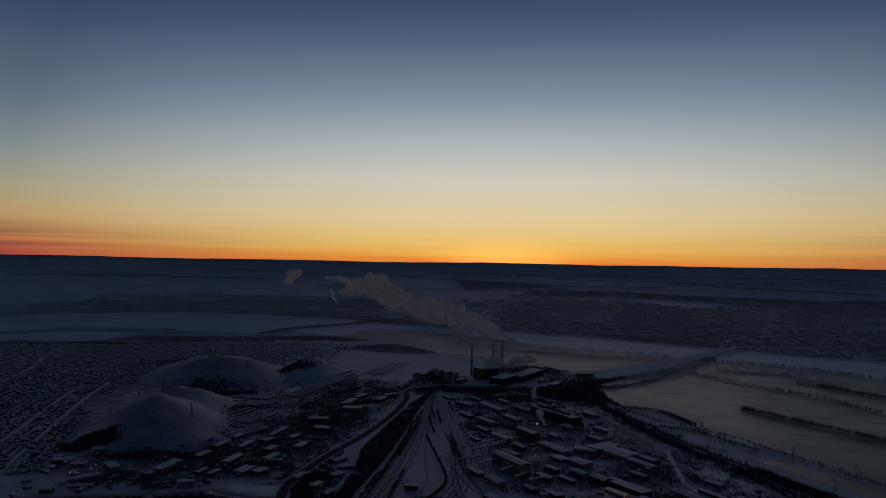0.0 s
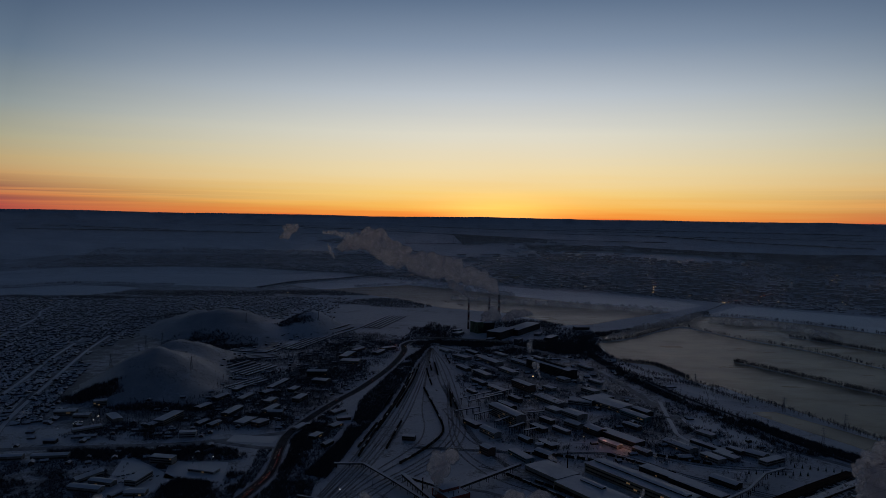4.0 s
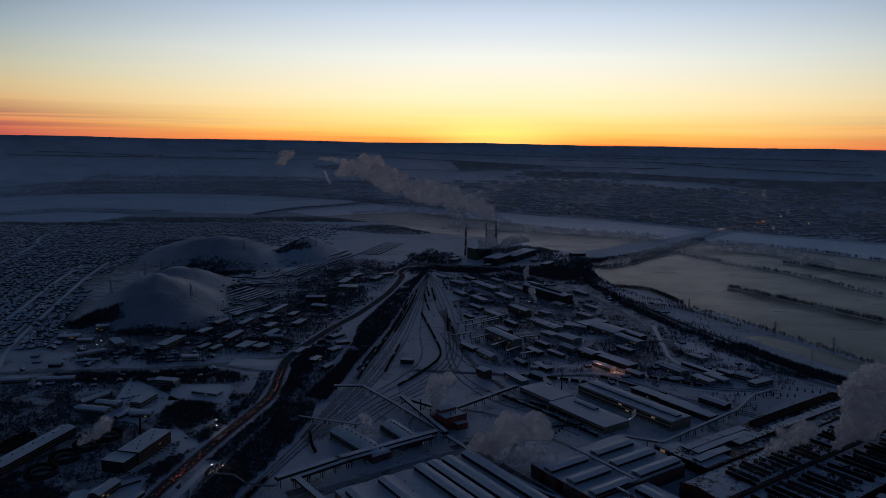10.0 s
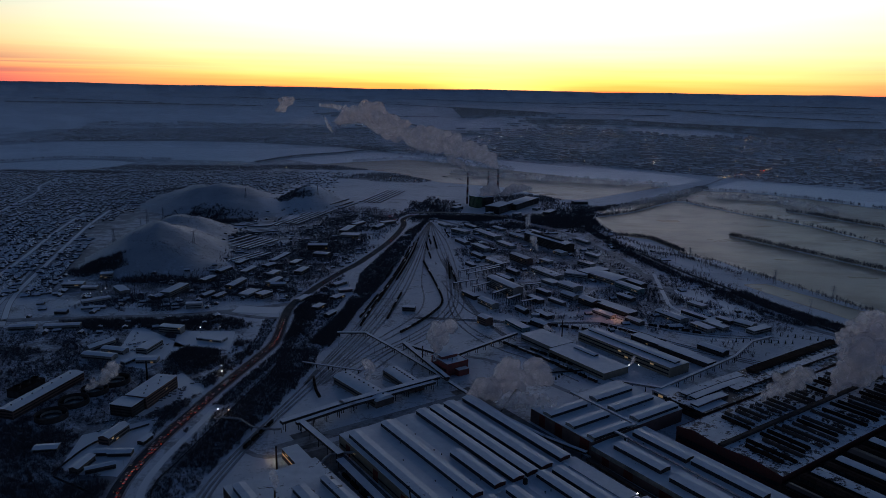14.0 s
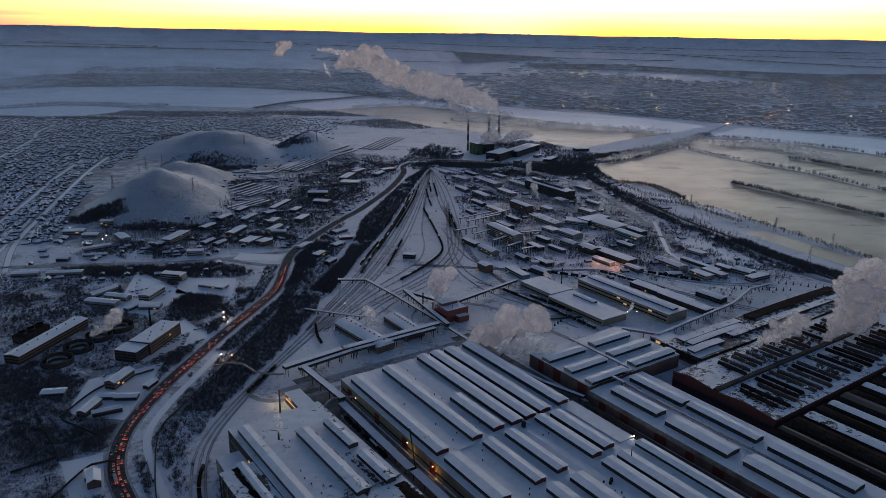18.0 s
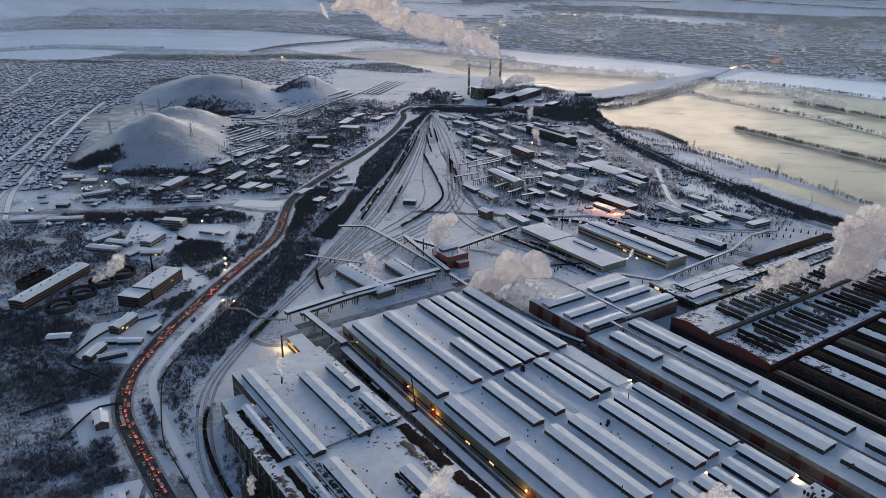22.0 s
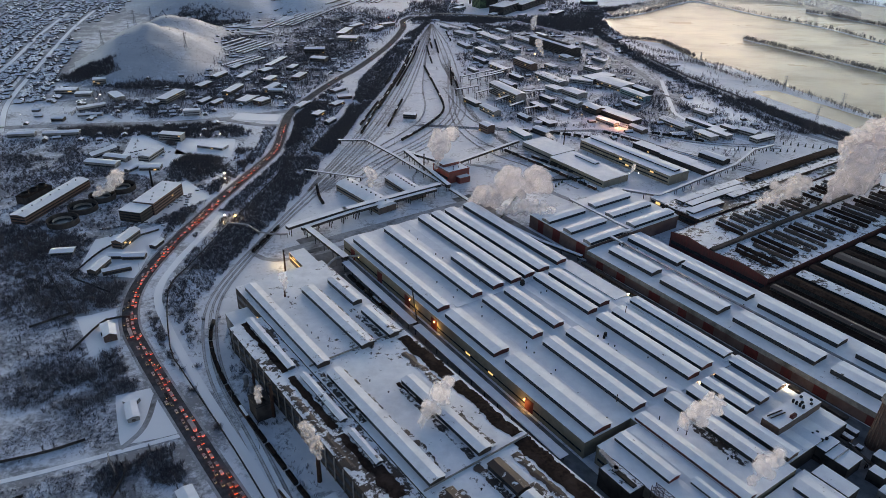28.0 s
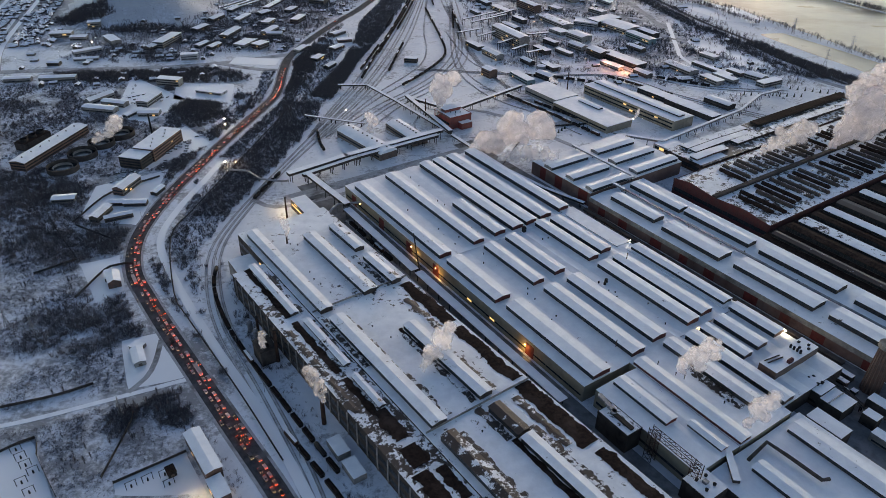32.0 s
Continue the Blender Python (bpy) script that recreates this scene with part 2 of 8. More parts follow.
# the default tint's faint pink puts the warm sky glow into the colour
def steam_material(name, clear, ragged, tint=(0.98, 0.93, 0.915), through=0.68):
    """Vapour that lets light through; tint: white warmed by the glow's colour; clear: how much one sees through it."""
    m, n, l, b = shader(name)
    n.remove(b)
    d, t, x = n.new("ShaderNodeBsdfDiffuse"), n.new("ShaderNodeBsdfTranslucent"), n.new("ShaderNodeBsdfTransparent")
    for s in (d, t):
        s.inputs["Color"].default_value = (*tint, 1)
    m1 = n.new("ShaderNodeMixShader")
    m1.inputs[0].default_value = through
    l.new(d.outputs[0], m1.inputs[1])
    l.new(t.outputs[0], m1.inputs[2])
    last = m1
    if clear:
        m2 = n.new("ShaderNodeMixShader")
        f = noise_node(n, l, world_place(n), ragged, 5, 0.6)
        l.new(ramp_node(n, l, f, [(0.35, (clear - 0.12,) * 3), (0.65, (min(1, clear + 0.15),) * 3)]), m2.inputs[0])
        l.new(m1.outputs[0], m2.inputs[1])
        l.new(x.outputs[0], m2.inputs[2])
        last = m2
    l.new(last.outputs[0], n["Material Output"].inputs["Surface"])
    return m


GROUND = ground_material()
FAR_GROUND = ground_material("far_snowy_ground", level=True)
HILL_GROUND = ground_material("wind_swept_hill", 0.48, 0.58, 0.42)
SNOW = snow_material("snow")
ROOF_SNOW = snow_material("roof_snow", 0.12)
ROOF_PATCHY = snow_material("patchy_roof_snow", 0.3)
ROOF_MELTED = snow_material("melted_roof", 0.86)
ROOF_OLD = snow_material("old_roof_snow", 0.28)
ROOF_SIDE = snow_material("side_bay_roof_snow", 0.45)
ROOF_RAGGED = snow_material("ragged_roof_snow", 0.62)
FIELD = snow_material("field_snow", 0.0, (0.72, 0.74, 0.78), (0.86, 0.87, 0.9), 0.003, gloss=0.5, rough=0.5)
# far snow and ice coloured paler, standing in for haze and low glow
FAR_FIELD = snow_material("brightened_far_snow", 0.0, (0.8, 0.82, 0.85), (0.92, 0.93, 0.95), 0.003, gloss=1.0, rough=0.42, level=True)
ICE = snow_material("snow_covered_ice", 0.0, (0.88, 0.895, 0.92), (0.95, 0.955, 0.965), 0.004, gloss=1.0, rough=0.42, level=True)
ROAD_SNOW = plain("packed_road_snow", (0.3, 0.3, 0.31), (0.46, 0.46, 0.48), 0.3, 0.8, stain=(0.14, 0.13, 0.13))
ASPHALT = plain("wet_asphalt", (0.05, 0.05, 0.054), (0.095, 0.093, 0.097), 0.25, 0.8, stain=(0.13, 0.13, 0.135), spec=0.04)
# tan base puts the cream reflection of the low sky into the water's colour
WATER = water_material("sky_tinted_water", (0.27, 0.213, 0.145), 0.26, 0.4)
SOOT_SNOW = plain("sooty_trodden_snow", (0.12, 0.115, 0.115), (0.3, 0.3, 0.31), 0.12, 0.85, stain=(0.06, 0.055, 0.055), stain_scale=0.06)
BALLAST = plain("railway_ballast", (0.42, 0.42, 0.43), (0.66, 0.67, 0.69), 0.15, 0.9, stain=(0.24, 0.22, 0.22), stain_scale=0.02)
RAIL = plain("rail_steel", (0.06, 0.05, 0.045), (0.12, 0.1, 0.09), 0.8, 0.5, 0.7)
TWIG = plain("bare_twigs", (0.09, 0.08, 0.086), (0.165, 0.15, 0.158), 0.3, 0.9, bump=0)
PINE = plain("conifer_needles", (0.02, 0.035, 0.025), (0.05, 0.065, 0.05), 0.5, 0.8, bump=0)
CONCRETE = plain("grey_concrete", (0.2, 0.19, 0.18), (0.33, 0.31, 0.29), 0.3, 0.85, stain=(0.12, 0.11, 0.1))
PANEL_TAN = plain("tan_wall_panels", (0.24, 0.205, 0.155), (0.34, 0.3, 0.235), 0.2, 0.8, stain=(0.2, 0.17, 0.13))
PANEL_WHITE = plain("dirty_white_panels", (0.32, 0.31, 0.31), (0.48, 0.46, 0.45), 0.2, 0.8, stain=(0.22, 0.2, 0.19))
CHIMNEY_GREY = plain("sooty_chimney_concrete", (0.11, 0.085, 0.08), (0.19, 0.15, 0.14), 0.2, 0.85, stain=(0.06, 0.05, 0.05))
PANEL_DULL_RED = plain("dull_red_panels", (0.08, 0.028, 0.025), (0.125, 0.042, 0.038), 0.3, 0.75, stain=(0.07, 0.04, 0.036))
PANEL_ROSE = plain("faded_rose_panels", (0.15, 0.092, 0.08), (0.22, 0.145, 0.128), 0.2, 0.8, stain=(0.11, 0.06, 0.052))
PANEL_RED = plain("red_painted_panels", (0.13, 0.03, 0.026), (0.19, 0.042, 0.036), 0.3, 0.7, stain=(0.12, 0.05, 0.042))
DARK_WALL = plain("sooty_dark_wall", (0.045, 0.038, 0.035), (0.1, 0.085, 0.078), 0.2, 0.85, stain=(0.03, 0.028, 0.026), spec=0.05)
TAR = plain("bare_tar_roof", (0.017, 0.011, 0.0095), (0.04, 0.026, 0.022), 0.4, 0.9, stain=(0.062, 0.042, 0.035), spec=0.03)
BRICK = brick_material("red_brick", (0.12, 0.024, 0.022), (0.09, 0.018, 0.017), (0.085, 0.045, 0.04))
BRICK_BRIGHT = brick_material("bright_red_brick", (0.34, 0.06, 0.045), (0.27, 0.045, 0.035), (0.2, 0.09, 0.075))
BRICK_BROWN = brick_material("brown_brick", (0.12, 0.066, 0.05), (0.16, 0.085, 0.062), (0.15, 0.125, 0.11))
TIMBER = plain("weathered_timber", (0.06, 0.05, 0.045), (0.14, 0.115, 0.1), 0.8, 0.85, vary=0.3)
METAL = plain("dull_steel", (0.2, 0.2, 0.21), (0.34, 0.34, 0.35), 0.5, 0.5, 0.6)
PIPE = plain("clad_heat_pipe", (0.28, 0.28, 0.29), (0.42, 0.42, 0.43), 0.5, 0.5, 0.4, stain=(0.15, 0.12, 0.1))
BLACK = plain("sooty_steel", (0.018, 0.016, 0.016), (0.045, 0.04, 0.038), 0.8, 0.7, 0.3)
RUST = plain("rusty_steel", (0.05, 0.03, 0.024), (0.1, 0.055, 0.04), 0.6, 0.85, 0.3)
BLUE_PAINT = plain("blue_green_cladding", (0.12, 0.2, 0.22), (0.18, 0.27, 0.29), 0.3, 0.7)
GREEN_PAINT = plain("green_cladding", (0.085, 0.135, 0.075), (0.13, 0.185, 0.1), 0.2, 0.7)
GLASS = plain("dusty_glass", (0.016, 0.018, 0.02), (0.04, 0.042, 0.045), 0.4, 0.25, bump=0, spec=0.25)
GLASS_LIT = glowing("lit_window", (1.0, 0.62, 0.25), 0.085)
LAMP_WARM = glowing("sodium_lamp", (1.0, 0.62, 0.28), 1.9)
LAMP_WHITE = glowing("white_lamp", (1.0, 0.93, 0.8), 2.6)
TAIL = glowing("tail_light", (1.0, 0.07, 0.03), 0.8)
HEAD = glowing("headlight", (1.0, 0.75, 0.4), 0.2)
CAR_PAINT = plain("car_paint", (0.16, 0.16, 0.17), (0.2, 0.2, 0.21), 1.0, 0.35, 0.2, vary=0.95, bump=0)
STEAM = steam_material("steam", 0.5, 0.03, through=0.8)
VEIL_DENSE = steam_material("dense_steam_veil", 0.5, 0.06, through=0.8)
VEIL_MID = steam_material("steam_veil", 0.72, 0.06, through=0.8)
VEIL_THIN = steam_material("thin_steam_veil", 0.87, 0.06, through=0.8)
def mist_sheet_material(name):
    """Torn low mist drifting over warm water."""
    m, n, l, b = shader(name)
    n.remove(b)
    drift = n.new("ShaderNodeMapping")
    drift.inputs["Rotation"].default_value, drift.inputs["Scale"].default_value = (0, 0, 0.5), (0.009, 0.02, 1)
    l.new(world_place(n), drift.inputs["Vector"])
    f = noise_node(n, l, drift.outputs[0], 1.0, 7, 0.62)
    t, x, mx = n.new("ShaderNodeBsdfTranslucent"), n.new("ShaderNodeBsdfTransparent"), n.new("ShaderNodeMixShader")
    t.inputs["Color"].default_value = (0.96, 0.93, 0.9, 1)
    l.new(ramp_node(n, l, f, [(0.44, (1, 1, 1)), (0.75, (0.72, 0.72, 0.72))]), mx.inputs[0])
    l.new(t.outputs[0], mx.inputs[1])
    l.new(x.outputs[0], mx.inputs[2])
    l.new(mx.outputs[0], n["Material Output"].inputs["Surface"])
    return m


MIST_SHEET = mist_sheet_material("torn_low_mist")
MIST = steam_material("low_mist", 0.8, 0.02)
# for a see-through sheet that pales the far town as haze would
HAZE = steam_material("thin_haze_sheet", 0.86, 0.004, (0.9, 0.92, 0.97), 0.5)

# ---- helpers for shapes ----
FAR0, FAR_REACH = 3400.0, 1480.0


EL0, EL1 = math.atan2(EYE, FAR0), radians(0.35)


def warp(x, y, z=0.0):
    """Far country is drawn in and raised along the camera's sight lines, to end before its clip distance."""
    d = math.hypot(x, y)
    if d <= FAR0:
        return (x, y, z)
    s = (FAR0 + FAR_REACH * min(1.0, (EL0 - math.atan2(EYE, d)) / (EL0 - EL1))) / d
    return (x * s, y * s, EYE * (1 - s) + z * s)


HILLS = [(-582, 1460, 146, 200, 66), (-510, 1360, 105, 115, 22), (-605, 1668, 130, 160, 54), (-560, 1590, 130, 120, 22), (-680, 2160, 230, 250, 60), (-560, 2060, 160, 200, 32),
         (-392, 2165, 120, 180, 52), (-840, 2260, 170, 120, 22)]


def height(x, y):
    """Height of the land."""
    h = 0.0
    for cx, cy, rx, ry, top in HILLS:
        r = ((x - cx) / rx) ** 2 + ((y - cy) / ry) ** 2
        if r < 1:
            v = top * (0.6 * (1 - r) ** 1.6 + 0.4 * (1 - math.sqrt(r))) * (1 + 0.24 * noise.noise((x * 0.012, y * 0.012, top)) + 0.16 * noise.noise((x * 0.028, y * 0.028, top)))
            h = max(h, v) + 0.25 * min(h, v)
    return h


class Shape:
    """Gathers vertices and faces of one mesh."""

    def __init__(self):
        self.v, self.f, self.mi = [], [], []

    def add(self, verts, faces, mat=0):
        k = len(self.v)
        self.v += verts
        self.f += [tuple(k + i for i in f) for f in faces]
        self.mi += [mat] * len(faces)
        return self

    def box(self, x0, x1, y0, y1, z0, z1, mat=0):
        return self.add([(x0, y0, z0), (x1, y0, z0), (x1, y1, z0), (x0, y1, z0), (x0, y0, z1), (x1, y0, z1), (x1, y1, z1), (x0, y1, z1)],
                        [(0, 3, 2, 1), (4, 5, 6, 7), (0, 1, 5, 4), (1, 2, 6, 5), (2, 3, 7, 6), (3, 0, 4, 7)], mat)

    def gable(self, x0, x1, y0, y1, z0, z1, ridge, along_x=True, mat=0):
        """A pitched roof body from z0 up, eaves at z1, ridge above."""
        if along_x:
            ym = (y0 + y1) / 2
            v = [(x0, y0, z0), (x1, y0, z0), (x1, y1, z0), (x0, y1, z0), (x0, y0, z1), (x1, y0, z1), (x1, y1, z1), (x0, y1, z1), (x0, ym, ridge), (x1, ym, ridge)]
            f = [(0, 3, 2, 1), (0, 1, 5, 4), (2, 3, 7, 6), (1, 2, 6, 9, 5), (3, 0, 4, 8, 7), (4, 5, 9, 8), (6, 7, 8, 9)]
        else:
            xm = (x0 + x1) / 2
            v = [(x0, y0, z0), (x1, y0, z0), (x1, y1, z0), (x0, y1, z0), (x0, y0, z1), (x1, y0, z1), (x1, y1, z1), (x0, y1, z1), (xm, y0, ridge), (xm, y1, ridge)]
            f = [(0, 3, 2, 1), (1, 2, 6, 5), (3, 0, 4, 7), (0, 1, 5, 8, 4), (2, 3, 7, 9, 6), (5, 6, 9, 8), (7, 4, 8, 9)]
        return self.add(v, f, mat)

    def cone(self, x, y, z0, z1, r0, r1, n=10, mat=0, caps=True):
        v = [(x + r * math.cos(2 * math.pi * i / n), y + r * math.sin(2 * math.pi * i / n), z) for z, r in ((z0, r0), (z1, r1)) for i in range(n)]
        f = [(i, (i + 1) % n, n + (i + 1) % n, n + i) for i in range(n)]
        if caps:
            f += [tuple(range(n - 1, -1, -1)), tuple(range(n, 2 * n))]
        return self.add(v, f, mat)

    def tube(self, pts, r, n=6, mat=0):
        rings = []
        for i, p in enumerate(pts):
            p = Vector(p)
            d = (Vector(pts[min(i + 1, len(pts) - 1)]) - Vector(pts[max(i - 1, 0)])).normalized()
            s = d.cross(Vector((0, 0, 1)))
            s = s.normalized() if s.length > 1e-4 else Vector((1, 0, 0))
            u = s.cross(d)
            rings += [tuple(p + r * (math.cos(2 * math.pi * k / n) * s + math.sin(2 * math.pi * k / n) * u)) for k in range(n)]
        f = [(i * n + k, i * n + (k + 1) % n, (i + 1) * n + (k + 1) % n, (i + 1) * n + k) for i in range(len(pts) - 1) for k in range(n)]
        f += [tuple(range(n - 1, -1, -1)), tuple((len(pts) - 1) * n + k for k in range(n))]
        return self.add(rings, f, mat)

    def beam(self, p, q, w, mat=0):
        return self.tube([p, q], w / 1.41, 4, mat)


def build(name, shape, mats, smooth=False):
    me = bpy.data.meshes.new(name)
    me.from_pydata(shape.v, [], shape.f)
    for m in (mats if isinstance(mats, (list, tuple)) else [mats]):
        me.materials.append(m)
    if any(shape.mi):
        me.polygons.foreach_set("material_index", shape.mi)
    if smooth:
        me.polygons.foreach_set("use_smooth", [True] * len(me.polygons))
    me.update()
    return me


def part(name, shape, mats, parent=None, label="", smooth=False):
    ob = new(name, shape if isinstance(shape, bpy.types.Mesh) else build(name, shape, mats, smooth))
    if parent is not None:
        ob.parent = parent
    if name in ("window_band", "glazing", "panel_run", "girder"):
        ob["kind"] = "stuff"          # panes and bars too fine to part
    return tagged(ob, label)


def thing(name, label, category, m=None, group="", kind=""):
    ob = new(name)
    ob.empty_display_size = 1
    if m is not None:
        ob.matrix_world = m
    return tagged(ob, label, category, group, kind)


def solid(name, shape, mats, label, category="", group="", kind="", m=None, smooth=False):
    ob = part(name, shape, mats, None, "", smooth)
    if m is not None:
        ob.matrix_world = m
    return tagged(ob, label, category, group, kind)


def smooth_line(pts, step):
    """A soft curve through the points, in steps of about that many metres."""
    p = [Vector((*q, 0)[:3]) for q in pts]
    p = [2 * p[0] - p[1], *p, 2 * p[-1] - p[-2]]
    line = []
    for i in range(1, len(p) - 2):
        n = max(2, int((p[i + 1] - p[i]).length / step))
        for k in range(n):
            t = k / n
            a, b, c, d = p[i - 1:i + 3]
            line.append(0.5 * (2 * b + (c - a) * t + (2 * a - 5 * b + 4 * c - d) * t * t + (3 * b - 3 * c + d - a) * t ** 3))
    return line + [p[-2]]


def side_of(line, i):
    d = line[min(i + 1, len(line) - 1)] - line[max(i - 1, 0)]
    return Vector((-d.y, d.x, 0)).normalized()


def strip(line, width, lift, thick=0.3, offset=0.0, land=True):
    """A band of the ground's cover along a line, with its own edge."""
    s = Shape()
    n = len(line)
    top, low = [], []
    for i, p in enumerate(line):
        w = side_of(line, i)
        for e in (offset - width / 2, offset + width / 2):
            q = p + w * e
            z = height(q.x, q.y) if land else 0
            top.append(warp(q.x, q.y, z + lift))
            low.append(warp(q.x, q.y, z + lift - thick))
    s.add(top + low, [(2 * i, 2 * i + 2, 2 * i + 3, 2 * i + 1) for i in range(n - 1)]
          + [(2 * n + 2 * i, 2 * n + 2 * i + 2, 2 * i + 2, 2 * i) for i in range(n - 1)]
          + [(2 * i + 1, 2 * i + 3, 2 * n + 2 * i + 3, 2 * n + 2 * i + 1) for i in range(n - 1)])
    return s


WET = set()           # cells of the plan under ice or water


def loft(near, far, lift, cols=60, rows=10, wet=True):
    """A level sheet between two lines of the plan."""
    def along(pts, n):
        pts = [Vector((*p, 0)) for p in pts]
        cum = [0]
        for a, b in zip(pts, pts[1:]):
            cum.append(cum[-1] + (b - a).length)
        res = []
        for k in range(n + 1):
            t = cum[-1] * k / n
            i = next((j for j in range(len(cum) - 1) if cum[j + 1] >= t - 1e-6), len(cum) - 2)
            res.append(pts[i].lerp(pts[i + 1], (t - cum[i]) / max(cum[i + 1] - cum[i], 1e-6)))
        return res
    a, b = along(near, cols), along(far, cols)
    s = Shape()
    v = []
    if wet:
        fine_a, fine_b = along(near, 160), along(far, 160)
        for p, q in zip(fine_a, fine_b):
            n = int((q - p).length / 9) + 1
            WET.update((int(r.x // 10), int(r.y // 10)) for r in (p.lerp(q, k / n) for k in range(n + 1)))
    for j in range(rows + 1):
        for i in range(cols + 1):
            p = a[i].lerp(b[i], j / rows)
            wob = 8 * noise.noise((p.x * 0.02, p.y * 0.02, 3)) if j in (0, rows) else 0
            v.append(warp(p.x, p.y + wob, lift))
    c = cols + 1
    return s.add(v, [(j * c + i, j * c + i + 1, (j + 1) * c + i + 1, (j + 1) * c + i) for j in range(rows) for i in range(cols)])


# ---- ground: one sheet out to the horizon ----
rings = [0, 60, 120, 180] + [200 + 20 * i for i in range(150)] + [3200 + 100 * i for i in range(30)] + [6400 * 1.13 ** i for i in range(18)]
turns = [-58 + 0.45 * i for i in range(258)]
turns += [turns[-1] + (360 - 116.1) * i / 60 for i in range(1, 60)]
ground = Shape()
gv, gf = [(0, 0, 0)], []
for r in rings[1:]:
    for a in turns:
        x, y = r * math.sin(radians(a)), r * math.cos(radians(a))
        z = height(x, y)
        if r > 260:
            z += 0.12 * noise.noise((x * 0.01, y * 0.01, 0))
        gv.append(warp(x, y, z))
nt_ = len(turns)
gf += [(0, 1 + (i + 1) % nt_, 1 + i) for i in range(nt_)]
for j in range(len(rings) - 2):
    o = 1 + j * nt_
    gf += [(o + i, o + (i + 1) % nt_, o + nt_ + (i + 1) % nt_, o + nt_ + i) for i in range(nt_)]
gm = []
for f in gf:
    x, y, z = (sum(gv[i][k] for i in f) / len(f) for k in range(3))
    d = math.hypot(x, y)
    if height(x, y) > 2.5:
        gm.append(1)
    else:
        # beyond 4150 m the brightened far snow takes over
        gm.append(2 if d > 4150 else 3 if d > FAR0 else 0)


def soft(v, a, b):
    t = min(1.0, max(0.0, (v - a) / (b - a)))
    return t * t * (3 - 2 * t)


def overgrown(x, y):
    """How far scrub, gardens and bare earth have broken up the snow."""
    d = math.hypot(x, y)
    wx, wy = x + 70 * noise.noise((x * 0.01, y * 0.01, 4)), y + 70 * noise.noise((x * 0.01, y * 0.01, 8))
    west = soft(-wx, 230, 300) * (1 - soft(wy, 980, 1100))
    south = soft(-wx, 110, 160) * (1 - soft(wy, 400, 470))
    village = soft(-wx, 480, 560) * soft(wy, 1100, 1180)
    mills = soft(wx, 70, 130) * (1 - soft(wx, 440, 500)) * soft(wy, 1040, 1140) * (1 - soft(wy, 1850, 1950))
    foot = soft(-wx, 170, 230) * soft(wy, 1120, 1180) * (1 - soft(wy, 1850, 2000))
    yard = 0.35 * soft(wy, 560, 640) * (1 - soft(wy, 1000, 1150))
    return 0.072 * max(1.1 * west, 1.1 * south, 1.35 * village, 1.1 * mills, foot, yard, soft(d, 3380, 3480))


ground.add(gv, gf)
ground.mi = gm
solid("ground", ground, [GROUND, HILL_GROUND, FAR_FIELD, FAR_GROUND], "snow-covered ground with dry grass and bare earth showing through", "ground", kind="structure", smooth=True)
bpy.data.objects["ground"].data.attributes.new("cover", "FLOAT", "POINT").data.foreach_set("value", [overgrown(p[0], p[1]) for p in gv])

# low hills on the horizon
ridge = Shape()
rv = []
steps = 400
for i in range(steps + 1):
    a = radians(-65 + 130 * i / steps)
    top = 349 + 5 * noise.noise((a * 7, 0, 0)) + 3 * noise.noise((a * 25, 2, 0)) + 1.2 * noise.noise((a * 90, 5, 0)) - 1.0 * abs(a) + 20 * max(0.0, -a - 0.08) + 3 * math.exp(-((a - 0.09) / 0.2) ** 2)
    for d, z in ((4700, 262), (4800, 300), (4840, 322 + 3 * noise.noise((a * 18, 9, 0))), (4890, top), (4920, top - 30)):
        rv.append((d * math.sin(a), d * math.cos(a), z))
ridge.add(rv, [(5 * i + k, 5 * i + 5 + k, 5 * i + 6 + k, 5 * i + 1 + k) for i in range(steps) for k in range(4)])
HILL_FAR = plain("far_snowy_hills", (0.68, 0.71, 0.76), (0.82, 0.84, 0.88), 0.003, 0.55, stain=(0.5, 0.53, 0.58), stain_scale=0.008, bump=0, spec=0.6)
solid("horizon_hills", ridge, HILL_FAR, "low snowy hills along the horizon", "hills", kind="structure", smooth=True)

# ---- ice and water ----
def sheet(name, label, near, far, mat, lift=0.3, cols=60, rows=8):
    solid(name, loft(near, far, lift, cols, rows), mat, label, "ice" if mat is ICE else "water", kind="structure", smooth=True)


sheet("ice_bay", "snow-covered ice of a wide bay", [(-3008, 4990), (-2999, 5397), (-3127, 6199), (-3311, 6890)], [(-7000, 8461), (-5064, 8461), (-4173, 8500), (-3311, 6900)], ICE)
sheet("ice_river", "snow-covered river ice above the causeway", [(-2600, 3000), (-1960, 3219), (-1805, 3459), (-1280, 3431), (-866, 3388), (-740, 3696), (-539, 3929), (-309, 4155)],
      [(-3300, 3600), (-2478, 4095), (-2314, 4394), (-1714, 4622), (-1155, 4547), (-590, 4303), (-309, 4170)], ICE)
sheet("ice_backwater", "snow-covered ice of a backwater", [(-2300, 2850), (-1785, 2925), (-1647, 2923), (-1462, 2969), (-1398, 3088), (-1393, 3271)],
      [(-2500, 3000), (-1933, 3174), (-1752, 3356), (-1509, 3341), (-1393, 3281)], ICE)
sheet("ice_midstream", "snow-covered river ice below the causeway", [(-760, 3540), (-550, 3331), (-343, 3495), (-155, 3610), (69, 3450), (317, 3192), (535, 2989), (733, 2827), (900, 2711), (1089, 2905)],
      [(-700, 3640), (-277, 4130), (221, 3730), (606, 3400), (842, 3264), (1039, 3073), (1103, 2930)], ICE, 0.3)
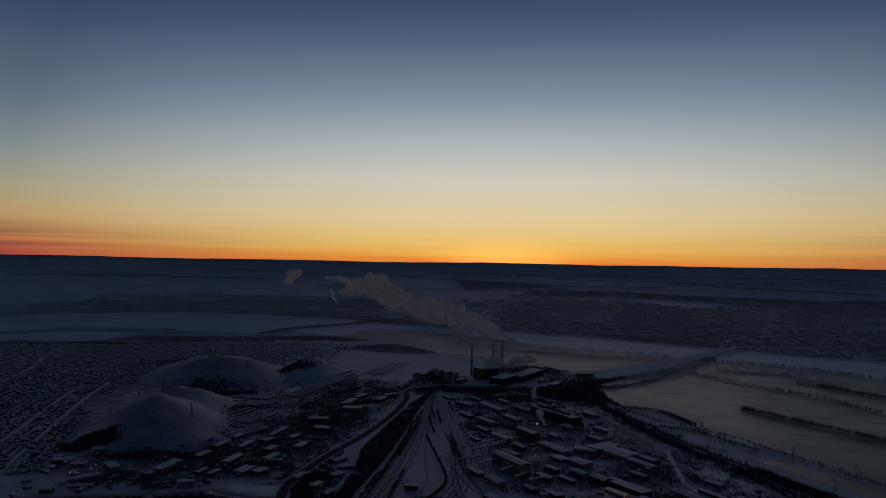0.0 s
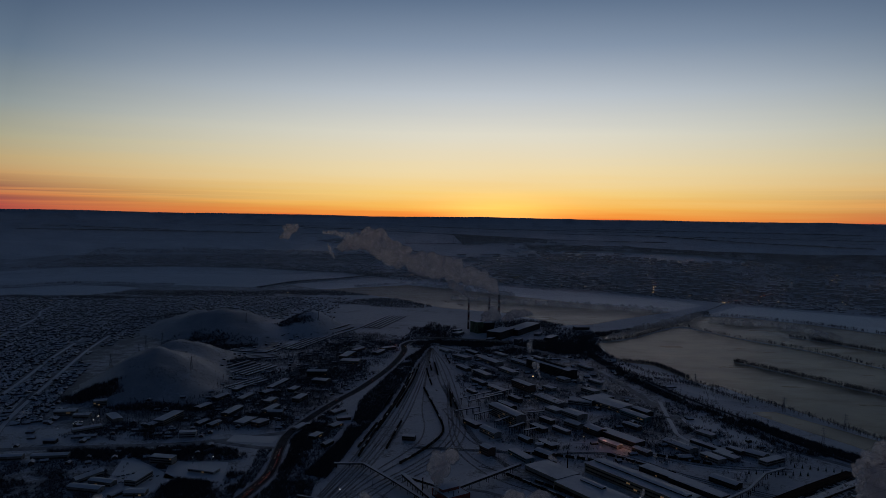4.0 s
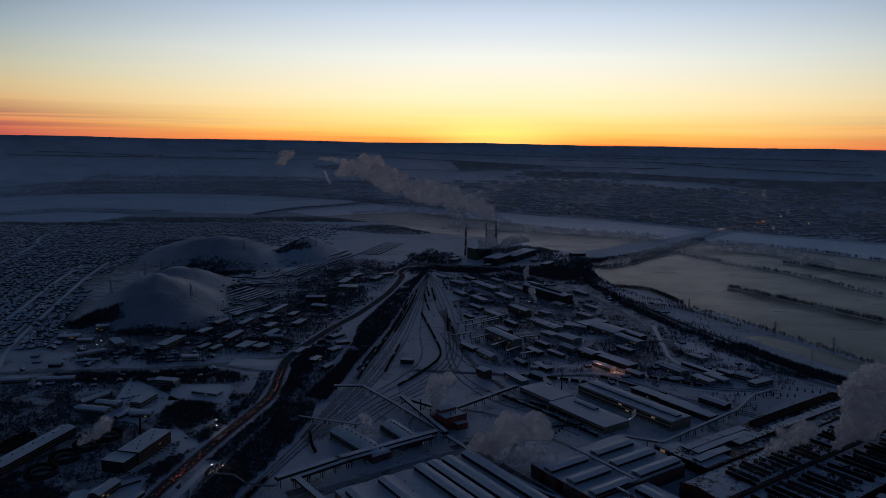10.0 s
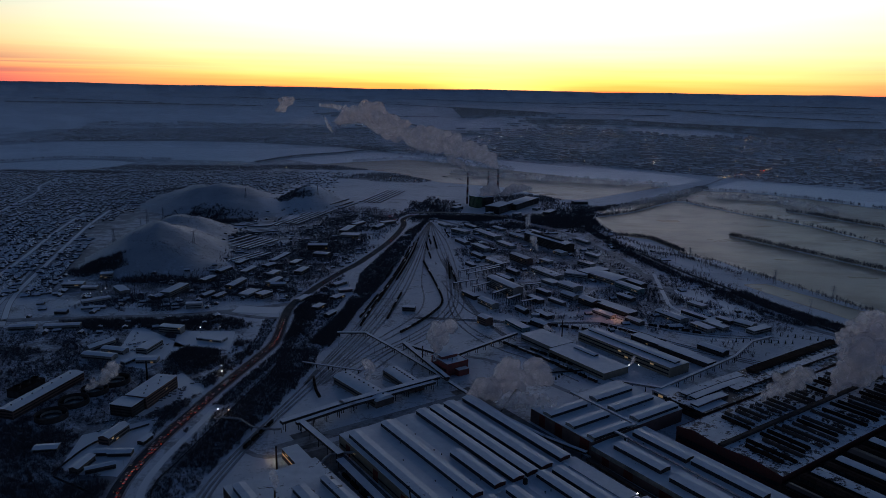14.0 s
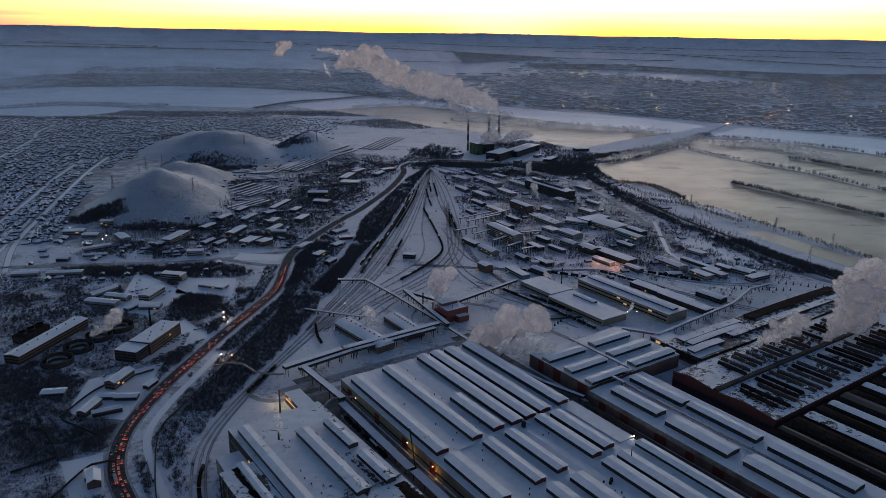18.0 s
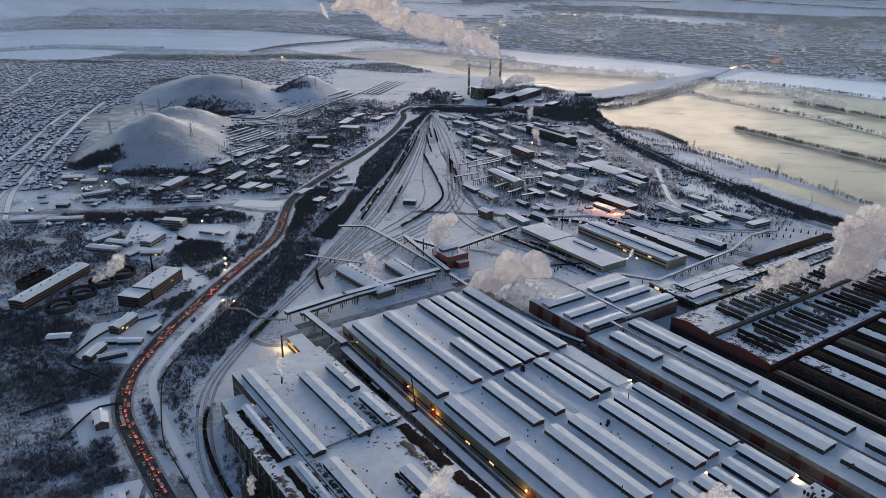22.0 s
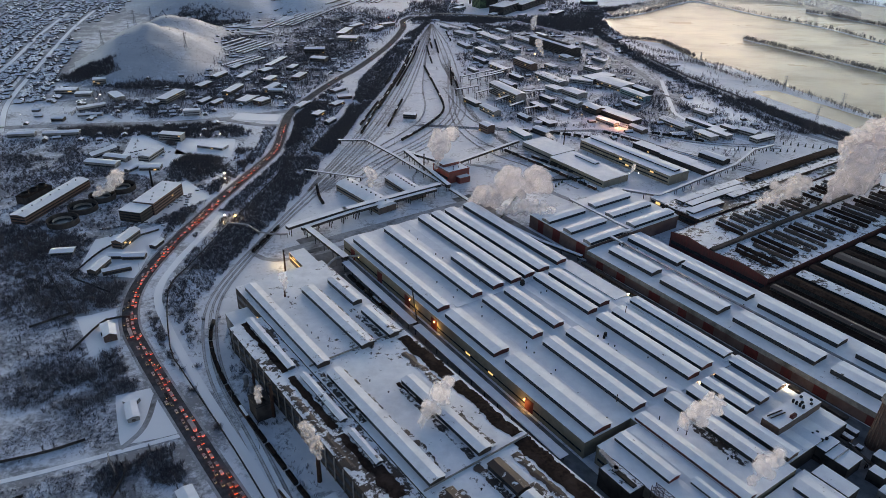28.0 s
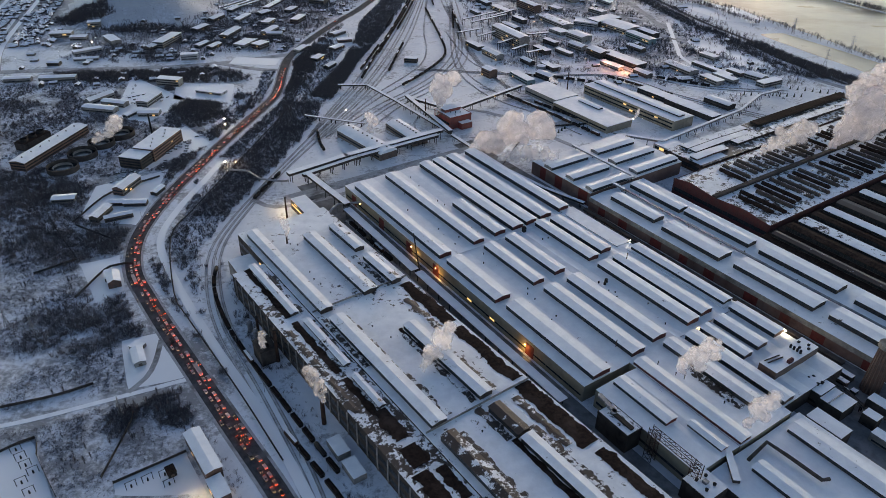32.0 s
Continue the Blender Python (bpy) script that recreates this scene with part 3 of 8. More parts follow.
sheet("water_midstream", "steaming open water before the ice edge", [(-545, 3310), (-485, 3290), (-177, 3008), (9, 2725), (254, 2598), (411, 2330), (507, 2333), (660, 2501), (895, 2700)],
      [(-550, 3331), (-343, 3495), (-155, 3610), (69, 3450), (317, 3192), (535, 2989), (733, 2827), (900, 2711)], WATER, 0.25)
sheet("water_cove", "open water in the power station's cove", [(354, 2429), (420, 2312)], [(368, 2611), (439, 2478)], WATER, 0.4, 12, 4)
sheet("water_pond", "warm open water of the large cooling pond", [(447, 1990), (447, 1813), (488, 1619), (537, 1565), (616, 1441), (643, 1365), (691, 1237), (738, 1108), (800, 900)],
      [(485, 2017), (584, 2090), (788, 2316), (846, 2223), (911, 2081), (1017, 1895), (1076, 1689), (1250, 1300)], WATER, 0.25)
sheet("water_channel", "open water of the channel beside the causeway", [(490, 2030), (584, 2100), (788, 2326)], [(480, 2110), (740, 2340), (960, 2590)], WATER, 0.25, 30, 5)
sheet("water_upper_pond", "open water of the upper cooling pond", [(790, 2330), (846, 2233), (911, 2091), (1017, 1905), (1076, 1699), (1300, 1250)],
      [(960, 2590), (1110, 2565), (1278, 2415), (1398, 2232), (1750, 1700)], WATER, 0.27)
sheet("ice_upper_river", "snow-covered ice beyond the ponds", [(979, 2610), (1110, 2583), (1278, 2433), (1398, 2252), (1800, 1650)], [(1060, 2700), (1254, 2928), (1397, 2796), (1622, 2627), (2300, 2000)], ICE, 0.25)
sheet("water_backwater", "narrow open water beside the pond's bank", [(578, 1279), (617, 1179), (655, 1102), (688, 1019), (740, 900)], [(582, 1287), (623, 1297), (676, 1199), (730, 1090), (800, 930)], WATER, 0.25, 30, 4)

for nm, near, far in (("snow_flat_shore", [(412, 1690), (452, 1540), (534, 1503)], [(449, 1733), (522, 1695), (551, 1557)]), ("snow_flat_bank", [(495, 1483), (539, 1385), (600, 1352)], [(553, 1511), (605, 1473), (628, 1395)]),
                      ("snow_flat_field", [(432, 1240), (428, 1083), (481, 1045)], [(459, 1244), (501, 1192), (541, 1105)]), ("snow_flat_yard", [(-520, 1095), (-470, 1085), (-400, 1096)], [(-545, 1135), (-480, 1140), (-410, 1130)])):
    solid(nm, loft(near, far, 0.35, 30, 8, False), FIELD, "smooth untrodden snow on level ground", "snow", kind="structure", smooth=True)

# ---- the works: halls set out on one slanting grid (u along the halls, v across them) ----
WORKS = pose(0, 0, 0, 0, 0, math.degrees(math.atan2(-0.830, 0.558)))
FOOTPRINTS = []          # (middle, half sizes, turn) of what stands on the ground


def works_xy(u, v):
    p = WORKS @ Vector((u, v, 0))
    return p.x, p.y


def occupy(x, y, lx, ly, turn):
    FOOTPRINTS.append((x, y, lx / 2, ly / 2, math.cos(turn), math.sin(turn)))


def is_free(x, y, gap=0.0):
    for fx, fy, hx, hy, c, s in FOOTPRINTS:
        dx, dy = x - fx, y - fy
        if abs(dx) + abs(dy) > hx + hy + 60:
            continue
        if abs(dx * c + dy * s) < hx + gap and abs(-dx * s + dy * c) < hy + gap:
            return False
    return True


def works_thing(name, label, category, u0, u1, v0, v1, group="", turn=0.0, pivot=None):
    um, vm = (u0 + u1) / 2, (v0 + v1) / 2
    m = WORKS @ pose(um, vm, 0)
    if turn:
        m = WORKS @ pose(*pivot, 0, 0, 0, turn) @ pose(um - pivot[0], vm - pivot[1], 0)
    occupy(m.translation.x, m.translation.y, u1 - u0, v1 - v0, math.atan2(-0.830, 0.558) + radians(turn))
    return thing(name, label, category, m, group), um, vm


def pane_band(s, x0, x1, y, z0, z1, out, step=3.0, lit=0.0, along_x=True):
    """Panes between mullions, standing 8 cm proud of a wall at y (or x)."""
    n = max(1, int((x1 - x0) / step))
    for i in range(n):
        a, b = x0 + (x1 - x0) * i / n + 0.1, x0 + (x1 - x0) * (i + 1) / n - 0.1
        m = 1 if random.random() < lit else 0
        lo, hi = min(y, y + out), max(y, y + out)
        if along_x:
            s.box(a, b, lo, hi, z0, z1, m)
        else:
            s.box(lo, hi, a, b, z0, z1, m)


def monitor(parent, um, vm, u0, u1, v0, v1, z, tall, roof_mat, end_mat, across=False, tar_side=False):
    """A long rooflight: curb, glazing on both long sides, painted gable ends, a low pitched roof with its snow."""
    x0, x1, y0, y1 = u0 - um, u1 - um, v0 - vm, v1 - vm
    ends = Shape().gable(x0, x1, y0, y1, z - 0.4, z + tall - 0.15, z + tall + 0.75, not across)
    ends.mi[3] = ends.mi[4] = 1
    m = part("roof_monitor", ends, [DARK_WALL, end_mat], parent)
    cap = Shape()
    o, t = 0.5, 0.45
    if not across:
        ym = (y0 + y1) / 2
        zs = [(y0 - o, z + tall - 0.1), (ym, z + tall + 0.85), (y1 + o, z + tall - 0.1)]
        v = [(x, y, zz + dz) for x in (x0 - o, x1 + o) for dz in (0, t) for y, zz in zs]
    else:
        xm = (x0 + x1) / 2
        zs = [(x1 + o, z + tall - 0.1), (xm, z + tall + 0.85), (x0 - o, z + tall - 0.1)]
        v = [(x, y, zz + dz) for y in (y0 - o, y1 + o) for dz in (0, t) for x, zz in zs]
    cap.add(v, [(3, 9, 10, 4), (4, 10, 11, 5), (0, 1, 7, 6), (1, 2, 8, 7), (0, 6, 9, 3), (2, 5, 11, 8), (0, 3, 4, 1), (1, 4, 5, 2), (6, 7, 10, 9), (7, 8, 11, 10)])
    part("monitor_roof", cap, roof_mat, m, "")
    for q0, q1, wall, out in ((x0, x1, y0, -0.08), (x0, x1, y1, 0.08)) if not across else ((y0, y1, x0, -0.08), (y0, y1, x1, 0.08)):
        g = Shape()
        pane_band(g, q0 + 0.4, q1 - 0.4, wall, z + 0.3, z + tall - 0.4, out, 3, along_x=not across)
        part("glazing", g, GLASS, m)
    return m


def hall(name, label, u0, u1, v0, v1, z, wall_mat, roof_mat, monitors=(), tall=3.2, end_mat=None, across=False, bands=(), red_every=0, lit=0.0, parapet=None, mon_roof=None, ridges=True, turn=0.0, pivot=None, lip=0.8):
    root, um, vm = works_thing(name, label, "factory hall", u0, u1, v0, v1, "halls of the works", turn, pivot)
    x0, x1, y0, y1 = u0 - um, u1 - um, v0 - vm, v1 - vm
    th = 0.5
    for sh in (Shape().box(x0, x1, y0, y0 + th, 0, z), Shape().box(x0, x1, y1 - th, y1, 0, z),
               Shape().box(x0, x0 + th, y0 + th, y1 - th, 0, z), Shape().box(x1 - th, x1, y0 + th, y1 - th, 0, z)):
        part("wall", sh, wall_mat, root)
    # roof in shallow bays, ridges under the monitors
    mids = sorted({round(((m[2] + m[3]) / 2 if not across else (m[0] + m[1]) / 2) - (vm if not across else um), 1) for m in monitors}) if ridges else []
    lo, hi = (y0, y1) if not across else (x0, x1)
    knots = [(lo, 0.3)]
    for i, c in enumerate(mids):
        if i and c - mids[i - 1] > 6:
            knots.append(((c + mids[i - 1]) / 2, 0.25))
        if c - knots[-1][0] > 1:
            knots.append((c, 1.0))
    knots.append((hi, 0.3))
    r = Shape()
    n = len(knots)
    cuts = 10
    ends = (x0, x1) if not across else (y0, y1)
    v = []
    for k in range(cuts + 1):
        e = ends[0] + (ends[1] - ends[0]) * k / cuts
        for base in (0, 1):
            for p, dz in knots:
                zz = z + dz + 0.12 * noise.noise((e * 0.05, p * 0.05, 7)) if base else z - 0.3
                v.append((e, p, zz) if not across else (p, e, zz))
    f = []
    for k in range(cuts):
        o = k * 2 * n
        for i in range(n - 1):
            f += [(o + n + i, o + 2 * n + n + i, o + 2 * n + n + i + 1, o + n + i + 1), (o + i, o + i + 1, o + 2 * n + i + 1, o + 2 * n + i)]
        f += [(o, o + 2 * n, o + 3 * n, o + n), (o + n - 1, o + 2 * n - 1, o + 4 * n - 1, o + 3 * n - 1)]
    for o in (0, cuts * 2 * n):
        f.append(tuple(range(o, o + n)) + tuple(range(o + 2 * n - 1, o + n - 1, -1)))
    part("roof", r.add(v, f), roof_mat, root)
    if parapet:
        p = Shape()
        for bx in ((x0 - 0.2, x1 + 0.2, y0 - 0.2, y0 + 0.25), (x0 - 0.2, x1 + 0.2, y1 - 0.25, y1 + 0.2), (x0 - 0.2, x0 + 0.25, y0 + 0.25, y1 - 0.25), (x1 - 0.25, x1 + 0.2, y0 + 0.25, y1 - 0.25)):
            p.box(*bx, z - 1.4, z + lip)
        part("parapet", p, parapet, root)
    for b0, b1 in bands:
        for yy, out in ((y0, -0.08), (y1, 0.08)):
            g = Shape()
            pane_band(g, x0 + 2, x1 - 2, yy, b0, b1, out, 6, lit)
            part("window_band", g, [GLASS, GLASS_LIT], root)
        g = Shape()
        pane_band(g, y0 + 2, y1 - 2, x0, b0, b1, -0.08, 6, lit, False)
        part("window_band", g, [GLASS, GLASS_LIT], root)
    if red_every:
        k = 0
        x = x0 + 14
        while x < x1 - 10:
            w = 9 + 2 * ((k * 7) % 3)
            part("red_bay", Shape().box(x, x + w, y0 - 0.12, y0, 0.2, z - 0.6), PANEL_RED, root, "red-painted bay of the wall")
            x += red_every * (0.8 + 0.2 * ((k * 5) % 3))
            k += 1
    for m in monitors:
        h = m[4] if len(m) > 4 else tall
        monitor(root, um, vm, *m[:4], z + (0.9 if ridges else 0.6), h, (m[5] if len(m) > 5 else None) or mon_roof or roof_mat, end_mat or wall_mat, across)
    return root, um, vm


def tar_strip(root, um, vm, u0, u1, v0, v1, z, mat, name="bare_strip"):
    """Roof where the snow has melted: a low roof-light run with a ragged edge."""
    s = Shape()
    n = int((u1 - u0) / 0.8)
    v = []
    thin = min(1.0, (v1 - v0) / 8)
    for i in range(n + 1):
        u = u0 + (u1 - u0) * i / n
        e0, e1 = (thin * (2.6 * noise.noise((u * 0.12, v0, k)) + 1.3 * noise.noise((u * 0.5, v0, k + 2))) for k in (0, 5))
        v += [(u - um, v0 - vm + e0, z), (u - um, (v0 + v1) / 2 - vm, z + 0.25), (u - um, v1 - vm + e1, z)]
    f = [(3 * i + k, 3 * i + 3 + k, 3 * i + 4 + k, 3 * i + 1 + k) for i in range(n) for k in (0, 1)]
    part(name, s.add(v, f), mat, root, "dark strip of roof bare of snow")


def roof_bits(root, um, vm, u0, u1, v0, v1, z, count, mat=BLACK):
    """Vents and small cowls standing on a roof."""
    for _ in range(count):
        u, v = random.uniform(u0, u1) - um, random.uniform(v0, v1) - vm
        top = random.uniform(0.5, 1.0)
        s = Shape().cone(u, v, z - 0.8, z + top, 0.4, 0.4, 8).cone(u, v, z + top, z + top + 0.4, 0.7, 0.2, 8)
        part("roof_vent", s, mat, root)


# main hall
rowA = [(-578, -423, 288, 300), (-582, -425, 326, 337), (-495, -427, 351, 363), (-586, -426, 371, 383), (-586, -427, 388, 400), (-586, -428, 406, 419), (-586, -430, 431, 443),
        (-414, -346, 289, 304), (-336, -240, 292, 308), (-416, -348, 330, 341), (-338, -242, 332, 345), (-417, -350, 355, 366), (-338, -245, 357, 371),
        (-422, -350, 394, 405), (-420, -353, 411, 423), (-340, -244, 394, 407), (-340, -246, 412, 425)]
A, am, an = hall("main_hall", "long tan-walled factory hall with snowy roof and rooflights", -590, -239, 283, 448, 14, PANEL_TAN, ROOF_SNOW, rowA, 3.9, PANEL_DULL_RED,
                 bands=((4.0, 5.6),), lit=0.04)
roof_bits(A, am, an, -580, -245, 305, 325, 15, 14)
roof_bits(A, am, an, -400, -245, 372, 392, 15, 10)
for u in (-575, -520, -470, -426, -300):
    part("loading_door", Shape().box(u - am, u - am + 9, 283 - an - 0.15, 283 - an, 0.1, 11), PANEL_RED, A, "tall red loading door")
part("roof_cowl", Shape().box(-420.5 - am, -417.5 - am, 377 - an, 380 - an, 14.5, 19.5).cone(-419 - am, 378.5 - an, 19.5, 20.5, 1.8, 1.2), BLACK, A, "large black roof cowl")
for k, (u, v) in enumerate(((-322, 378), (-318, 381), (-320, 384.5))):
    part("roof_cowl", Shape().cone(u - am, v - an, 14.5, 16.5 + k * 0.6, 0.9 + 0.3 * k, 0.7 + 0.3 * k), BLACK, A, "black roof cowl")
part("cross_gutter", Shape().box(-426 - am, -420 - am, 306 - an, 440 - an, 15.0, 15.15), SNOW, A, "snow-filled cross gutter of the roof")
# hall across the lane to the north-east, narrow wings beside the main hall
hall("wing_hall", "narrow lit wing hall beside the main hall", -430, -354, 432, 449, 15, PANEL_TAN, ROOF_SNOW, (), lit=0.3, bands=((4, 6), (9, 11)))
hall("wing_hall", "long narrow wing hall with a snowy rooflight", -346, -243, 436, 451, 15, PANEL_TAN, ROOF_SNOW, [(-344, -246, 439, 449, 2.4)], 2.4, DARK_WALL)
# hall B, older and taller
rowB = [(-536, -400, 168, 178), (-505, -402, 207, 218), (-506, -460, 233, 241.5), (-447, -402, 232.5, 241), (-388, -258, 169, 180), (-350, -261, 209, 219), (-248, -80, 168, 178, 3.6, ROOF_RAGGED), (-250, -222, 207, 216, 3.6, ROOF_MELTED), (-219, -100, 207, 216)]
OLD = dict(turn=2.3, pivot=(-308, 206))
B, bm_, bn = hall("old_hall", "tall sooty old hall with patchy snow and bare roof strips", -546, -70, 163, 248.5, 22, DARK_WALL, ROOF_OLD, rowB, 3.6, DARK_WALL, bands=((4, 7), (12, 16)), lit=0.03, mon_roof=ROOF_PATCHY, ridges=False, **OLD)
for a0, a1, b0, b1 in ((-398, -336, 236.5, 246.5), (-329, -262, 236.5, 246.5), (-257, -193, 234, 247), (-187, -120, 237, 245.5), (-253, -222, 216.3, 219), (-223, -120, 202.5, 206.5), (-350, -320, 219.3, 222), (-352, -322, 205.5, 208.8)):
    tar_strip(B, bm_, bn, a0, a1, b0, b1, 22.5, TAR)
for a0, a1, b0, b1 in ((-300, -262, 219.5, 225), (-345, -262, 203, 208), (-256, -224, 200, 206), (-225, -150, 216.5, 224), (-388, -300, 180.5, 184), (-310, -262, 180.5, 186), (-500, -404, 219, 222), (-456, -402, 226, 231), (-246, -120, 178.5, 184), (-380, -330, 228, 234), (-250, -200, 226, 232), (-446, -404, 241.5, 245), (-398, -330, 164.5, 168.5)):
    tar_strip(B, bm_, bn, a0, a1, b0, b1, 22.55, ROOF_RAGGED)
roof_bits(B, bm_, bn, -540, -410, 182, 204, 22.6, 6)
roof_bits(B, bm_, bn, -390, -100, 184, 205, 22.6, 9)
for u in (-406, -258):
    part("fire_wall", Shape().box(u - bm_, u - bm_ + 0.5, 164 - bn, 248 - bn, 21.8, 23.6), CONCRETE, B, "low cross wall standing out of the roof")
B2, cm, cn = hall("old_side_bay", "tall sooty side bay with wide melted roof patches", -490, -70, 135, 162.5, 21, DARK_WALL, ROOF_SIDE, [(-490, -412, 149.5, 155.5, 1.8), (-400, -340, 153.5, 158.5, 1.6), (-328, -293, 152.5, 157, 1.6), (-200, -150, 146, 151, 1.6)], 2.2, DARK_WALL, bands=((4, 7), (12, 16)), mon_roof=ROOF_PATCHY, ridges=False, **OLD)
for a0, a1, b0, b1, mt in ((-489, -411, 144.6, 149.3, TAR), (-404, -337, 145, 150.5, TAR), (-330, -290, 145.5, 150.5, TAR), (-292, -263, 146, 156, TAR), (-257, -240, 143, 156, TAR), (-236, -203, 139, 150, TAR), (-233, -206, 153, 160, TAR), (-200, -150, 139, 145.5, TAR), (-150, -90, 144, 152, TAR),
                           (-402, -340, 158.8, 161.5, ROOF_RAGGED), (-330, -264, 157.6, 161.3, ROOF_RAGGED), (-400, -300, 137, 142, ROOF_RAGGED), (-200, -90, 152, 160, ROOF_RAGGED), (-480, -412, 156.5, 160, ROOF_RAGGED)):
    tar_strip(B2, cm, cn, a0, a1, b0, b1, 21.5 if mt is TAR else 21.55, mt)
for u in range(-484, -80, 12):
    part("buttress", Shape().box(u - cm, u - cm + 1, 134.4 - cn, 135 - cn, 0, 20), CONCRETE, B2)
hall("north_annex", "low grey annex before the old hall", -520, -491, 135, 161, 14, CONCRETE, ROOF_SNOW)
# T hall and raised hall south of the main hall
hall("south_hall", "tan hall with one rooflight beside the fire lane", -232, -147, 287, 326, 15, PANEL_TAN, ROOF_SNOW, [(-229, -183, 300, 310), (-176, -150, 312, 318, 1.6)], 2.8, PANEL_RED, bands=((4, 6),))
hall("raised_hall", "wide hall with one low red rooflight and a sooty one", -239, -146.5, 326.5, 379.5, 15, PANEL_TAN, ROOF_SNOW, [(-236, -147.5, 327.5, 338, 2.0, None), (-238, -165, 360, 371, 3.4, ROOF_PATCHY)], 2.0, PANEL_DULL_RED, ridges=False)
part("red_fascia", Shape().box(-236.1 + 192.75, -147.4 + 192.75, 327.3 - 353, 327.5 - 353, 15.2, 17.3), PANEL_DULL_RED, bpy.data.objects["raised_hall"], "dull red side of the low rooflight")
for u, v, h in ((-226, 341, 3.2), (-212, 343.5, 2.2), (-206, 345, 3.4), (-176, 349, 1.6)):
    part("roof_vent", Shape().cone(u + 192.75, v - 353, 15, 15.2 + h, 0.35, 0.3, 8).cone(u + 192.75, v - 353, 15.2 + h, 15.7 + h, 0.6, 0.3, 8), BLACK, bpy.data.objects["raised_hall"])
tar_strip(bpy.data.objects["raised_hall"], -192.75, 353, -215, -166, 352, 359.5, 15.75, ROOF_RAGGED)
hall("east_wing", "low hall with four snowy rooflights", -240, -153, 380, 452, 13, DARK_WALL, ROOF_SNOW, [(-236, -154, 382, 393.5), (-236, -197, 398.5, 408), (-237, -198, 416, 427), (-241, -200, 439, 450)], 3.6, BRICK_BROWN)
S_, sm, sn = hall("low_hall", "low hall with long rooflights and roof pipes", -145, -50, 296, 387, 12, DARK_WALL, ROOF_SNOW, [(-139, -60, 364, 378.5), (-132, -60, 318, 328)], 3.0, CONCRETE)
part("roof_pipe", Shape().tube([(-137.5 - sm, 322 - sn, 14.6), (-140 - sm, 344 - sn, 14.6), (-126 - sm, 345 - sn, 14.6), (-104 - sm, 345.5 - sn, 14.6), (-102 - sm, 350 - sn, 14.6)], 1.2, 8), DARK_WALL, S_, "dark pipe laid across the roof", True)
NB, nbu, nbv = hall("annex_block", "narrow brick annex with a flat snowy roof", -185.5, -172, 398.5, 449, 20, BRICK_BROWN, ROOF_SNOW, bands=((4, 6), (10, 12)), lit=0.06)
for u, v in ((-183, 441), (-177, 444), (-174.5, 440), (-179, 436)):
    part("roof_box", Shape().box(u - nbu - 0.8, u - nbu + 0.8, v - nbv - 0.8, v - nbv + 0.8, 20.2, 21.5), BLACK, NB)
part("stair_head", Shape().gable(-175 - nbu, -172.6 - nbu, 414 - nbv, 419 - nbv, 20, 22.6, 23.2, False), BRICK, NB, "small red stair head on the roof")
for du in (0, 2.6):
    part("cable_bridge", Shape().tube([(-184 + du - nbu, 402 - nbv, 20.9), (-182 + du - nbu, 416 - nbv, 20.9)], 0.5, 6), BLACK, NB, "black duct laid over the roof")
V_, vm_, vn = hall("fan_block", "dark block with four roof fans and a lower end", -164, -146, 414, 431.5, 12, DARK_WALL, ROOF_SNOW, bands=((3, 5),), lit=0.05)
for du, dv in ((-5.5, -1), (-4.5, 3), (1.5, -1.5), (2.5, 2.5)):
    part("roof_fan", Shape().cone(du, dv, 12, 13.6, 1.1, 1.1).cone(du, dv, 13.6, 14.3, 1.4, 0.5), BLACK, V_)
part("lower_end", Shape().box(-146 - vm_, -130 - vm_, 413.5 - vn, 431 - vn, 0, 10.2), DARK_WALL, V_)
part("lower_roof", Shape().box(-145.9 - vm_, -129.7 - vm_, 413.2 - vn, 431.3 - vn, 10.2, 10.7), ROOF_SNOW, V_)
part("roof_duct", Shape().tube([(-139.5 - vm_, 413 - vn, 11), (-139.5 - vm_, 431 - vn, 11)], 0.5, 6), METAL, V_, "pale duct across the lower roof")
hall("low_store", "dark low store with a snowy roof", -141, -116.5, 388.5, 401.5, 12, DARK_WALL, ROOF_SNOW)
V2, vm2, vn2 = hall("vent_block", "dark block with four round roof vents", -150, -131, 277, 294, 15, DARK_WALL, ROOF_SNOW)
for du, dv in ((-4, -3), (-3, 4), (4, -4), (4, 3)):
    part("roof_fan", Shape().cone(du, dv, 15, 16.6, 0.9, 0.9).cone(du, dv, 16.6, 17.3, 1.1, 0.3), BLACK, V2)
part("roof_hatch", Shape().box(-1.5, 1.5, -1.5, 1.5, 15, 17), METAL, V2)
# halls of the east row, with red bays
E_, em, en = hall("east_hall", "long hall with red and rose wall bays and paired rooflights", -438, -90, 480, 558, 13, PANEL_ROSE, ROOF_SNOW,
     [(-422, -366, 493, 507), (-430, -366, 529, 541), (-354, -290, 490, 508), (-362, -290, 531, 543), (-277, -203, 493, 511), (-279, -206, 531, 547), (-191, -115, 495, 512), (-191, -115, 531, 548)],
     4.2, DARK_WALL, red_every=34, lit=0.01)
part("cornice", Shape().box(-438 - em, -90 - em, 479.75 - en, 480 - en, 8.6, 13.2), CONCRETE, E_, "grey upper band of the wall")
part("roof_duct", Shape().tube([(-436 - em, 519 - en, 15.2), (-100 - em, 519 - en, 15.2)], 1.1, 8), PIPE, E_, "long duct along the roof", True)
